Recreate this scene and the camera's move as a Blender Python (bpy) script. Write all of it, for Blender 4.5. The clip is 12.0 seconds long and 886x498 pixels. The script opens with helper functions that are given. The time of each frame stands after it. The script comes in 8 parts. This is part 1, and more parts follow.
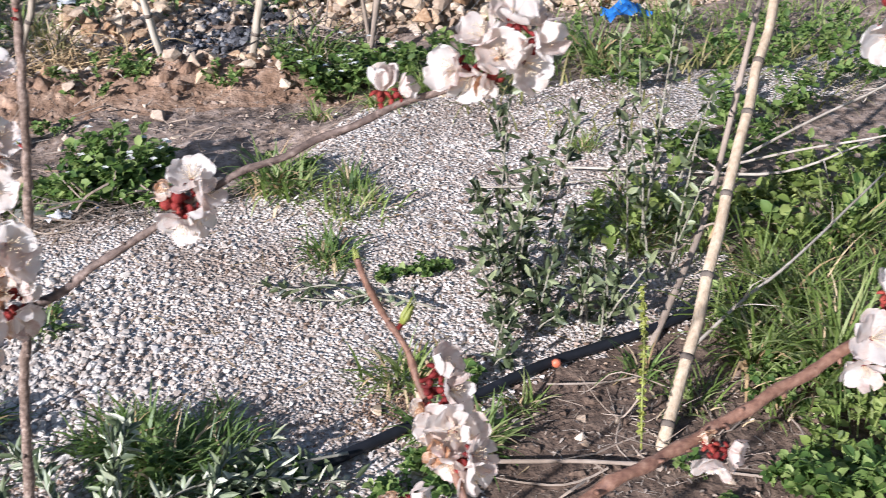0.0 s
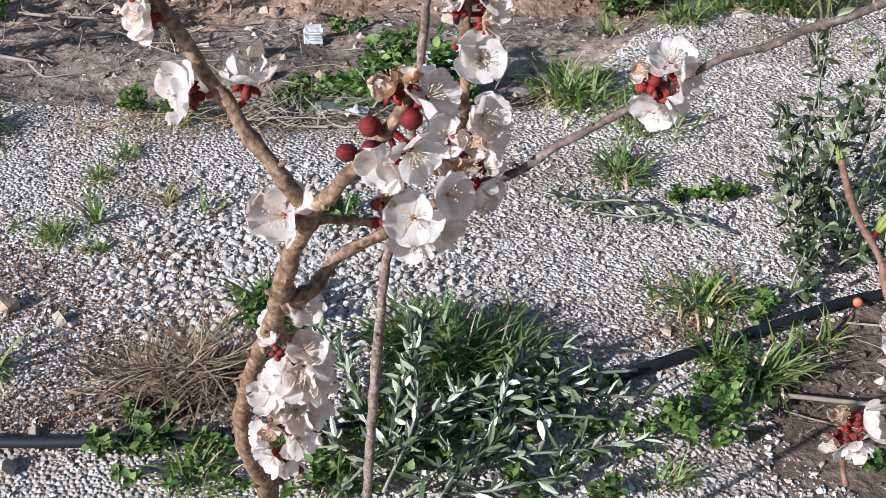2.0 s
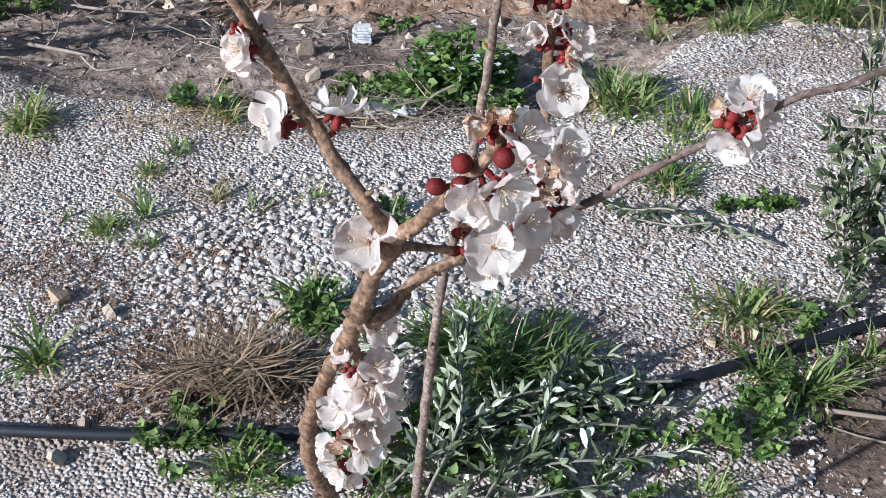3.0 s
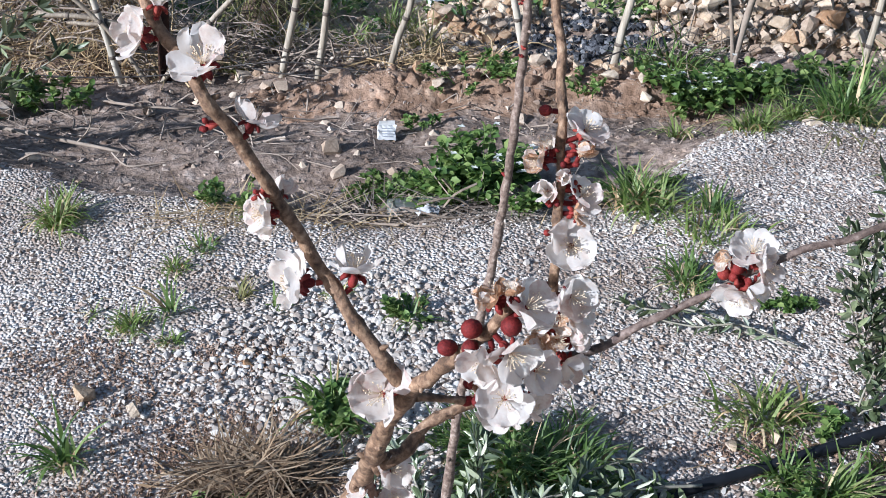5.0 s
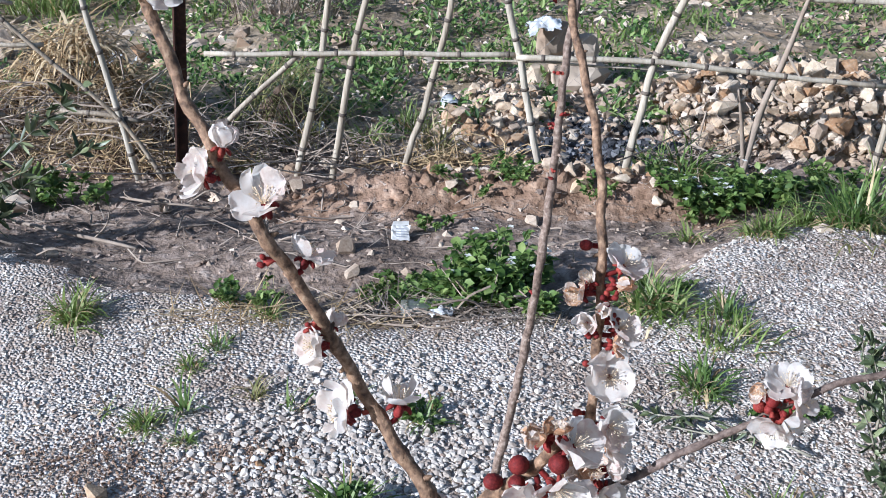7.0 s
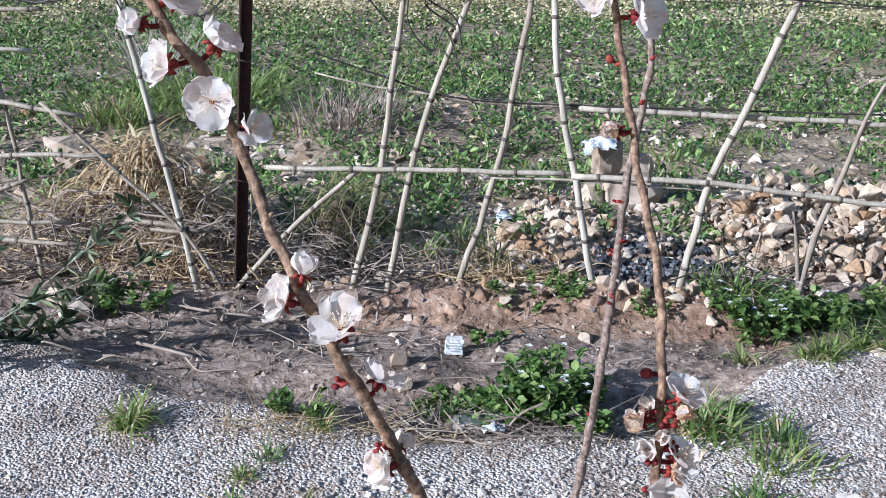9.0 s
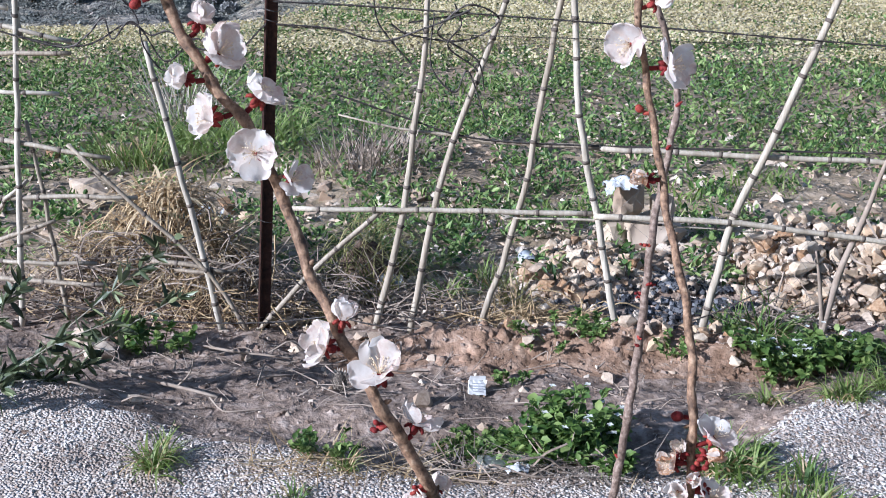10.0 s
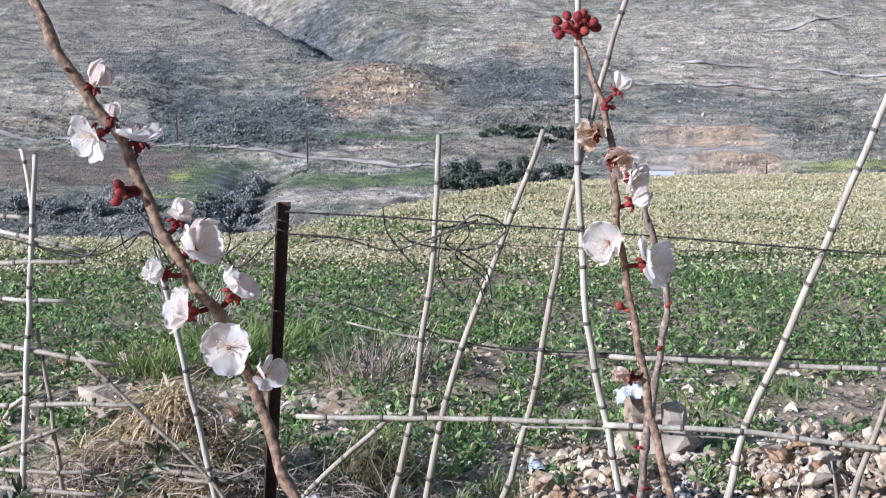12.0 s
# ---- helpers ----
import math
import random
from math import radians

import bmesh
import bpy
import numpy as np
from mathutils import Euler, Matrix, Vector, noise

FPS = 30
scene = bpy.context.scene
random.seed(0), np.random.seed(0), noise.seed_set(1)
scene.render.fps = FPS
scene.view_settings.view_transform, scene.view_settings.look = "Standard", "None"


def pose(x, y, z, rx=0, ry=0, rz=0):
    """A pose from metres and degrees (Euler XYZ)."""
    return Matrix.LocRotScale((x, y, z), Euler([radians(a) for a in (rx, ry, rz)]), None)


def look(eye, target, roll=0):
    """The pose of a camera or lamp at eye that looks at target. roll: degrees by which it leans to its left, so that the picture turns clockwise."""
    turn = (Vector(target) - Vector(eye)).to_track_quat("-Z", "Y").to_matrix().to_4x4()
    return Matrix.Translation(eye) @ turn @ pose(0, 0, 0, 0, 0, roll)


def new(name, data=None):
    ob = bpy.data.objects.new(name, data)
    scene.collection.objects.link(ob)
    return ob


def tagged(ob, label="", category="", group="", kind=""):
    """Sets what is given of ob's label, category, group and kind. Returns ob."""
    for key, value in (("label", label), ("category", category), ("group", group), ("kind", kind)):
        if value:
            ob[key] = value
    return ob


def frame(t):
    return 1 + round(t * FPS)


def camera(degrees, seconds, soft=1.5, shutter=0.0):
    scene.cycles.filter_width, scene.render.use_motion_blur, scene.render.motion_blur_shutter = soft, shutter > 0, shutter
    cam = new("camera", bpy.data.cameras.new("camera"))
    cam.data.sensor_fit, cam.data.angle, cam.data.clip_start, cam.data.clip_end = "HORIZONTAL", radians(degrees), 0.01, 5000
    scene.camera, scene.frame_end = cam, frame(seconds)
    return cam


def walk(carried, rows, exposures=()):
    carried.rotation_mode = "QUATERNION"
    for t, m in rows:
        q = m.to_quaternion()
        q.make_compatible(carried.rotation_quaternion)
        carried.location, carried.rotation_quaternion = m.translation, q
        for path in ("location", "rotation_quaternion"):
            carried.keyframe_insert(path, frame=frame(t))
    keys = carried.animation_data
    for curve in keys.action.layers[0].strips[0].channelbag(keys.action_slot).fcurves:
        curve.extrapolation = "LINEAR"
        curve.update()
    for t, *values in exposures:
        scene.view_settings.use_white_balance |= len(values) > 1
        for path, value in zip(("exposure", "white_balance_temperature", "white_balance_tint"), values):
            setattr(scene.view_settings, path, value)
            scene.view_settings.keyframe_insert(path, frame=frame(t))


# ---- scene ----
cam = camera(40, 12.0, soft=0.8, shutter=0.16)
PATH = [
    (0, look((0.1305, -0.0118, 1.3601), (0.6119, 1.6272, 0.3198), 1.43)),
    (0.5, look((0.0834, -0.0041, 1.3535), (0.3799, 1.6601, 0.2846), -0.01)),
    (1, look((0.0627, 0.0026, 1.3436), (0.3017, 1.6544, 0.2416), 0.09)),
    (1.5, look((0.0339, 0.0093, 1.3324), (0.1883, 1.6494, 0.1983), -0.52)),
    (2, look((0.0147, 0.0153, 1.3358), (0.1138, 1.6474, 0.1841), -0.54)),
    (2.5, look((0.0003, 0.0140, 1.3422), (0.0626, 1.6444, 0.1855), -0.39)),
    (3, look((-0.0066, 0.0154, 1.3560), (0.0357, 1.6455, 0.1979), -0.13)),
    (3.2, look((-0.0079, 0.0177, 1.3635), (0.0238, 1.6478, 0.2052), -0.18)),
    (4.8, look((-0.0018, 0.0186, 1.3935), (0.0036, 1.7158, 0.3355), -0.45)),
    (5, look((-0.0006, 0.0162, 1.3963), (0.0031, 1.7211, 0.3507), -0.53)),
    (5.5, look((-0.0037, 0.0150, 1.4011), (0.0003, 1.7346, 0.3800), -0.47)),
    (6, look((-0.0101, 0.0135, 1.4049), (-0.0069, 1.7502, 0.4130), -0.30)),
    (6.5, look((-0.0157, 0.0138, 1.4111), (-0.0157, 1.7694, 0.4532), -0.06)),
    (7, look((-0.0196, 0.0121, 1.4204), (-0.0245, 1.7922, 0.5087), 0.19)),
    (7.5, look((-0.0225, 0.0080, 1.4266), (-0.0391, 1.8077, 0.5544), 0.23)),
    (7.7, look((-0.0248, 0.0073, 1.4280), (-0.0510, 1.8193, 0.5819), 0.20)),
    (9.3, look((-0.0285, -0.0116, 1.4405), (-0.1314, 1.8482, 0.7119), 0.14)),
    (9.5, look((-0.0301, -0.0124, 1.4423), (-0.1392, 1.8508, 0.7235), -0.05)),
    (10, look((-0.0340, -0.0224, 1.4467), (-0.1603, 1.8527, 0.7625), -0.15)),
    (10.5, look((-0.0335, -0.0341, 1.4507), (-0.1837, 1.8817, 0.8966), -0.17)),
    (11, look((-0.0346, -0.0312, 1.4534), (-0.2021, 1.8953, 0.9430), -0.04)),
    (11.5, look((-0.0294, -0.0277, 1.4500), (-0.2077, 1.9038, 0.9628), -0.09)),
    (12, look((-0.0156, -0.0209, 1.4391), (-0.1699, 1.9418, 1.0869), -0.27)),
]
walk(cam, PATH, [(0, 1.07, 5450, 15), (1.5, 0.92, 5360, 12), (2.5, 0.87, 5160, 9), (6.5, 0.9, 5040, 9), (9.5, 0.94, 4920, 11), (10.5, 0.98, 4960, 13), (11.5, 0.97, 4910, 13), (12, 0.94, 4960, 12)])

# ---- light ----
world = bpy.data.worlds.new("sky")
scene.world = world
world.use_nodes = True
wt = world.node_tree
sky = wt.nodes.new("ShaderNodeTexSky")
sky.sky_type = "NISHITA"
sky.sun_disc = False
SUN_ELEVATION, SUN_AZIMUTH = 24.0, 238.0  # degrees; azimuth from +y, clockwise seen from above
sky.sun_elevation, sky.sun_rotation = radians(SUN_ELEVATION), radians(SUN_AZIMUTH)
sky.air_density, sky.dust_density = 1.2, 1.5
wt.links.new(sky.outputs[0], wt.nodes["Background"].inputs[0])
wt.nodes["Background"].inputs[1].default_value = 0.058
sun_data = bpy.data.lights.new("sun", "SUN")
sun_data.energy, sun_data.angle, sun_data.color = 5.0, radians(0.7), (1.0, 0.93, 0.84)
sun = new("sun", sun_data)
sun_dir = Vector((math.sin(radians(SUN_AZIMUTH)) * math.cos(radians(SUN_ELEVATION)),
                  math.cos(radians(SUN_AZIMUTH)) * math.cos(radians(SUN_ELEVATION)), math.sin(radians(SUN_ELEVATION))))
sun.matrix_world = look(sun_dir * 20, (0, 0, 0))

# ---- materials ----


def ramp(nt, source, stops):
    r = nt.nodes.new("ShaderNodeValToRGB")
    while len(r.color_ramp.elements) < len(stops):
        r.color_ramp.elements.new(0.5)
    for e, (at, c) in zip(r.color_ramp.elements, stops):
        e.position, e.color = at, (*c, 1)
    nt.links.new(source, r.inputs[0])
    return r.outputs[0]


def noise_node(nt, coord, scale, detail=4.0, rough=0.6):
    n = nt.nodes.new("ShaderNodeTexNoise")
    n.inputs["Scale"].default_value, n.inputs["Detail"].default_value, n.inputs["Roughness"].default_value = scale, detail, rough
    nt.links.new(coord, n.inputs["Vector"])
    return n.outputs[0]


def blend(nt, fac, a, b, mode="MIX"):
    m = nt.nodes.new("ShaderNodeMix")
    m.data_type, m.blend_type = "RGBA", mode
    for sock, v in ((m.inputs[0], fac), (m.inputs[6], a), (m.inputs[7], b)):
        if hasattr(v, "links"):
            nt.links.new(v, sock)
        elif isinstance(v, tuple):
            sock.default_value = (*v, 1)
        else:
            sock.default_value = v
    return m.outputs[2]


def arith(nt, op, a, b=0.0, c=0.0):
    m = nt.nodes.new("ShaderNodeMath")
    m.operation = op
    for sock, v in zip(m.inputs, (a, b, c)):
        if hasattr(v, "links"):
            nt.links.new(v, sock)
        else:
            sock.default_value = v
    return m.outputs[0]


def surface(name, stops, scale=40.0, big=4.0, rough=0.8, bump=0.3, spread="", spread_amount=0.35, metal=0.0, through_light=0.0, stretch=None, spec=0.4, dark=0.65):
    """A material with grain at one scale and stains at a larger one; spread: 'island' or 'object' varies piece from piece."""
    m = bpy.data.materials.new(name)
    m.use_nodes = True
    nt = m.node_tree
    b = nt.nodes["Principled BSDF"]
    co = nt.nodes.new("ShaderNodeTexCoord").outputs["Object"]
    if stretch:
        mp = nt.nodes.new("ShaderNodeMapping")
        mp.inputs["Scale"].default_value = stretch
        nt.links.new(co, mp.inputs[0])
        co = mp.outputs[0]
    fine = noise_node(nt, co, scale)
    wide = noise_node(nt, co, big, 3.0)
    key = fine
    if spread:
        if spread == "island":
            rnd = nt.nodes.new("ShaderNodeNewGeometry").outputs["Random Per Island"]
        else:
            rnd = nt.nodes.new("ShaderNodeObjectInfo").outputs["Random"]
        key = arith(nt, "ADD", arith(nt, "MULTIPLY", fine, 1 - spread_amount), arith(nt, "MULTIPLY", rnd, spread_amount))
    col = ramp(nt, key, stops)
    col = blend(nt, 1.0, col, ramp(nt, wide, [(0.3, (dark, dark * 0.95, dark * 0.89)), (0.7, (1, 1, 1))]), "MULTIPLY")
    nt.links.new(col, b.inputs["Base Color"])
    b.inputs["Roughness"].default_value, b.inputs["Metallic"].default_value = rough, metal
    b.inputs["Specular IOR Level"].default_value = spec
    if bump:
        bp = nt.nodes.new("ShaderNodeBump")
        bp.inputs["Strength"].default_value, bp.inputs["Distance"].default_value = bump, 0.4 / scale
        nt.links.new(fine, bp.inputs["Height"])
        nt.links.new(bp.outputs[0], b.inputs["Normal"])
    if through_light:
        tr = nt.nodes.new("ShaderNodeBsdfTranslucent")
        nt.links.new(col, tr.inputs[0])
        mx = nt.nodes.new("ShaderNodeMixShader")
        mx.inputs[0].default_value = through_light
        nt.links.new(b.outputs[0], mx.inputs[1])
        nt.links.new(tr.outputs[0], mx.inputs[2])
        nt.links.new(mx.outputs[0], nt.nodes["Material Output"].inputs[0])
    return m


def gravel_bed_material():
    """Packed crushed stone between the loose chips: cells of stone with dark gaps, the shade between them painted in.
    """
    m = bpy.data.materials.new("gravel_bed")
    m.use_nodes = True
    nt = m.node_tree
    b = nt.nodes["Principled BSDF"]
    co = nt.nodes.new("ShaderNodeTexCoord").outputs["Object"]
    vor = nt.nodes.new("ShaderNodeTexVoronoi")
    vor.inputs["Scale"].default_value = 130
    nt.links.new(co, vor.inputs["Vector"])
    sep = nt.nodes.new("ShaderNodeSeparateColor")
    nt.links.new(vor.outputs["Color"], sep.inputs[0])
    col = ramp(nt, sep.outputs[0], [(0.0, (0.32, 0.26, 0.21)), (0.35, (0.45, 0.39, 0.335)), (0.7, (0.56, 0.505, 0.45)), (1.0, (0.66, 0.605, 0.55))])
    # shade in the crevices, put into the colour towards each cell's edge
    gap = ramp(nt, vor.outputs["Distance"], [(0.35, (1, 1, 1)), (0.75, (0.7, 0.63, 0.57))])
    col = blend(nt, 1.0, col, gap, "MULTIPLY")
    wide = noise_node(nt, co, 2.6, 5.0)
    col = blend(nt, arith(nt, "MULTIPLY", ramp(nt, wide, [(0.47, (0, 0, 0)), (0.62, (1, 1, 1))]), 0.7), col, (0.23, 0.165, 0.12))
    nt.links.new(col, b.inputs["Base Color"])
    b.inputs["Roughness"].default_value = 0.95
    b.inputs["Specular IOR Level"].default_value = 0.2
    bp = nt.nodes.new("ShaderNodeBump")
    bp.inputs["Strength"].default_value, bp.inputs["Distance"].default_value = 1.0, 0.006
    bp.invert = True
    nt.links.new(vor.outputs["Distance"], bp.inputs["Height"])
    nt.links.new(bp.outputs[0], b.inputs["Normal"])
    return m


GRAVEL_BED = gravel_bed_material()
GRAVEL = surface("crushed_limestone", [(0.1, (0.19, 0.135, 0.1)), (0.24, (0.37, 0.285, 0.23)), (0.38, (0.49, 0.435, 0.385)), (0.52, (0.53, 0.45, 0.385)), (0.7, (0.57, 0.52, 0.465)), (0.9, (0.63, 0.585, 0.53))], 60, 1.8, 0.95, 0.15, "island", 0.9, dark=0.58, spec=0.1)
PEBBLE = surface("grey_pebble", [(0.15, (0.27, 0.21, 0.165)), (0.35, (0.42, 0.37, 0.325)), (0.55, (0.5, 0.435, 0.37)), (0.75, (0.56, 0.515, 0.465)), (0.92, (0.65, 0.605, 0.555))], 50, 6.0, 0.95, 0.2, "object", 0.8, dark=0.72, spec=0.1)
SOIL = surface("brown_soil", [(0.3, (0.1, 0.068, 0.05)), (0.48, (0.25, 0.178, 0.13)), (0.6, (0.36, 0.27, 0.21)), (0.74, (0.48, 0.39, 0.32))], 30, 2.0, 0.95, 1.0, dark=0.55)
BANK_CLAY = surface("bank_clay", [(0.28, (0.14, 0.085, 0.052)), (0.5, (0.28, 0.18, 0.12)), (0.72, (0.44, 0.315, 0.225))], 26, 4.0, 0.95, 1.0, dark=0.6, spec=0.1)
CLOD = surface("clay_clod", [(0.25, (0.15, 0.092, 0.06)), (0.55, (0.28, 0.185, 0.128)), (0.8, (0.41, 0.3, 0.225))], 22, 3.0, 0.95, 1.0, "island", 0.25, dark=0.62, spec=0.1)
SOIL_CRUMB = surface("soil_crumb", [(0.3, (0.17, 0.12, 0.09)), (0.55, (0.3, 0.225, 0.175)), (0.8, (0.42, 0.34, 0.28))], 30, 4.0, 0.95, 0.6, "island", 0.5, dark=0.6, spec=0.1)
# damp soil by the pipe; also colours in the shadow under the brushwood
DAMP_SHADE_SOIL = surface("damp_shade_soil", [(0.3, (0.065, 0.042, 0.028)), (0.5, (0.14, 0.092, 0.063)), (0.7, (0.24, 0.165, 0.115))], 45, 6.0, 0.95, 1.0, dark=0.55)
FIELD_SOIL = surface("field_soil", [(0.3, (0.15, 0.115, 0.06)), (0.48, (0.27, 0.2, 0.125)), (0.66, (0.39, 0.3, 0.21)), (0.85, (0.5, 0.41, 0.32))], 14, 0.9, 0.95, 1.0, dark=0.68)
LIMESTONE = surface("rubble_limestone", [(0.25, (0.27, 0.155, 0.08)), (0.42, (0.4, 0.28, 0.175)), (0.62, (0.5, 0.39, 0.275)), (0.9, (0.6, 0.51, 0.4))], 4.5, 1.6, 0.92, 0.18, "object", 0.5, dark=0.7, spec=0.15)
PALE_STONE = surface("pale_stone", [(0.25, (0.28, 0.205, 0.145)), (0.5, (0.41, 0.325, 0.245)), (0.78, (0.53, 0.45, 0.365))], 5.0, 1.6, 0.92, 0.15, "object", 0.4, dark=0.8, spec=0.12)
ROCK_STUFF = surface("small_rubble", [(0.2, (0.28, 0.195, 0.13)), (0.5, (0.46, 0.36, 0.265)), (0.85, (0.62, 0.53, 0.43))], 26, 4.0, 0.92, 0.3, "island", 0.6, spec=0.15)
ASH = surface("ash_cinders", [(0.25, (0.03, 0.03, 0.034)), (0.55, (0.075, 0.075, 0.085)), (0.85, (0.2, 0.2, 0.21))], 50, 8.0, 0.95, 0.6, "island", 0.6)
GRASS = surface("grass_blade", [(0.2, (0.12, 0.175, 0.034)), (0.5, (0.22, 0.3, 0.068)), (0.8, (0.38, 0.42, 0.17))], 14, 2.0, 0.55, 0.0, "island", 0.6, through_light=0.45, dark=0.82)
GRASS_DARK = surface("lush_grass_blade", [(0.2, (0.06, 0.115, 0.024)), (0.5, (0.14, 0.22, 0.046)), (0.85, (0.29, 0.37, 0.13))], 14, 2.0, 0.5, 0.0, "island", 0.6, through_light=0.42, dark=0.8)
GRASS_DRY = surface("yellow_grass_blade", [(0.2, (0.12, 0.13, 0.03)), (0.6, (0.28, 0.25, 0.09)), (0.9, (0.4, 0.33, 0.17))], 14, 2.0, 0.7, 0.0, "island", 0.6, through_light=0.25)
STRAW = surface("dry_straw", [(0.15, (0.19, 0.12, 0.055)), (0.5, (0.47, 0.33, 0.165)), (0.85, (0.72, 0.57, 0.35))], 20, 3.0, 0.8, 0.0, "island", 0.65, through_light=0.15)
DEAD_GRASS = surface("dead_brown_grass", [(0.15, (0.11, 0.066, 0.035)), (0.5, (0.27, 0.18, 0.1)), (0.85, (0.5, 0.38, 0.25))], 20, 3.0, 0.85, 0.0, "island", 0.7, through_light=0.1)
TWIGS = surface("grey_twig", [(0.15, (0.12, 0.088, 0.064)), (0.5, (0.27, 0.21, 0.16)), (0.85, (0.47, 0.395, 0.32))], 40, 6.0, 0.9, 0.3, "island", 0.6)
WEED = surface("broad_leaf", [(0.2, (0.05, 0.1, 0.02)), (0.5, (0.13, 0.21, 0.042)), (0.85, (0.31, 0.38, 0.12))], 30, 3.0, 0.6, 0.1, "island", 0.65, through_light=0.4, dark=0.75)
HERB = surface("bright_herb_leaf", [(0.2, (0.1, 0.14, 0.03)), (0.5, (0.22, 0.29, 0.06)), (0.85, (0.41, 0.45, 0.15))], 30, 3.0, 0.6, 0.1, "island", 0.65, through_light=0.42, dark=0.8)
FIELD_LEAF = surface("field_leaf", [(0.2, (0.036, 0.076, 0.02)), (0.5, (0.108, 0.19, 0.04)), (0.8, (0.34, 0.42, 0.145))], 12, 0.5, 0.6, 0.0, "island", 0.6, through_light=0.35, dark=0.78)
FIELD_FLOWER = surface("cream_flower", [(0.25, (0.38, 0.32, 0.13)), (0.5, (0.58, 0.49, 0.27)), (0.75, (0.68, 0.59, 0.39)), (0.95, (0.74, 0.67, 0.5))], 12, 0.22, 0.7, 0.0, "island", 0.6, through_light=0.3, dark=0.72)
WHITE_FLOWER = surface("small_white_flower", [(0.3, (0.7, 0.7, 0.62)), (0.7, (0.82, 0.82, 0.78))], 60, 9.0, 0.6, 0.0, "island", 0.4, through_light=0.3, dark=0.85)
OLIVE = surface("olive_leaf", [(0.15, (0.03, 0.042, 0.018)), (0.45, (0.062, 0.082, 0.035)), (0.7, (0.12, 0.145, 0.064)), (0.94, (0.31, 0.34, 0.18))], 40, 4.0, 0.45, 0.0, "island", 0.8, through_light=0.2)
OLIVE_PALE = surface("olive_leaf_silver", [(0.15, (0.06, 0.08, 0.04)), (0.4, (0.125, 0.155, 0.072)), (0.64, (0.28, 0.31, 0.185)), (0.9, (0.6, 0.6, 0.46))], 40, 4.0, 0.45, 0.0, "island", 0.85, through_light=0.12)
OLIVE_BARK = surface("olive_bark", [(0.3, (0.2, 0.18, 0.13)), (0.7, (0.36, 0.33, 0.26))], 90, 12.0, 0.85, 0.4)
CANE = surface("dry_cane", [(0.22, (0.17, 0.125, 0.085)), (0.42, (0.34, 0.28, 0.205)), (0.58, (0.45, 0.39, 0.305)), (0.82, (0.56, 0.505, 0.415))], 34, 7.0, 0.65, 0.2, "object", 0.4, stretch=(4, 4, 0.5), dark=0.55)
STAKE_CANE = surface("tan_cane", [(0.25, (0.25, 0.18, 0.11)), (0.45, (0.4, 0.31, 0.21)), (0.8, (0.52, 0.43, 0.32))], 34, 7.0, 0.6, 0.2, stretch=(4, 4, 0.5), dark=0.7)
CANE_NODE = surface("cane_node", [(0.3, (0.055, 0.042, 0.033)), (0.7, (0.17, 0.135, 0.105))], 60, 9.0, 0.8, 0.2)
RUST = surface("rusted_iron", [(0.25, (0.025, 0.014, 0.01)), (0.55, (0.075, 0.033, 0.021)), (0.8, (0.14, 0.062, 0.037))], 60, 8.0, 0.9, 0.6, metal=0.1)
WIRE = surface("weathered_wire", [(0.3, (0.03, 0.026, 0.024)), (0.7, (0.085, 0.07, 0.06))], 200, 20.0, 0.6, 0.0, metal=0.4)
NETTING = surface("galvanised_wire", [(0.3, (0.16, 0.16, 0.15)), (0.7, (0.3, 0.3, 0.29))], 200, 5.0, 0.55, 0.0, metal=0.5)
PIPE = surface("black_polythene", [(0.3, (0.008, 0.009, 0.012)), (0.7, (0.018, 0.019, 0.024))], 30, 5.0, 0.6, 0.05, spec=0.25)
PALE_WOOD = surface("bleached_twig", [(0.2, (0.25, 0.205, 0.16)), (0.6, (0.43, 0.38, 0.31)), (0.85, (0.56, 0.51, 0.44))], 60, 9.0, 0.85, 0.2)
ORANGE = surface("orange_plastic", [(0.3, (0.55, 0.13, 0.06)), (0.7, (0.7, 0.22, 0.12))], 60, 20.0, 0.5, 0.0)
BARK = surface("apricot_bark", [(0.3, (0.06, 0.034, 0.02)), (0.46, (0.17, 0.098, 0.055)), (0.58, (0.28, 0.172, 0.1)), (0.74, (0.42, 0.295, 0.19))], 260, 55.0, 0.75, 0.8, dark=0.52)
BARK_DARK = surface("dark_twig_bark", [(0.3, (0.055, 0.034, 0.027)), (0.46, (0.125, 0.085, 0.066)), (0.58, (0.185, 0.132, 0.105)), (0.74, (0.3, 0.23, 0.19))], 250, 50.0, 0.75, 0.6, dark=0.55)
BARK_RED = surface("young_red_bark", [(0.3, (0.12, 0.058, 0.038)), (0.48, (0.2, 0.102, 0.065)), (0.6, (0.25, 0.14, 0.092)), (0.75, (0.33, 0.205, 0.145))], 240, 50.0, 0.6, 0.5, dark=0.6)
BARK_GREY = surface("grey_shoot_bark", [(0.3, (0.08, 0.052, 0.038)), (0.48, (0.19, 0.132, 0.1)), (0.6, (0.28, 0.21, 0.165)), (0.75, (0.42, 0.35, 0.295))], 260, 40.0, 0.8, 0.7, dark=0.55)
PETAL = surface("white_petal", [(0.26, (0.6, 0.44, 0.39)), (0.4, (0.73, 0.63, 0.565)), (0.6, (0.79, 0.74, 0.69))], 4.0, 1.5, 0.65, 0.08, "object", 0.3, through_light=0.55, dark=0.86, spec=0.15)
PETAL_OLD = surface("wilted_petal", [(0.25, (0.42, 0.2, 0.09)), (0.42, (0.6, 0.37, 0.22)), (0.62, (0.75, 0.66, 0.58))], 6.0, 2.0, 0.6, 0.3, "object", 0.35, through_light=0.4, dark=0.78)
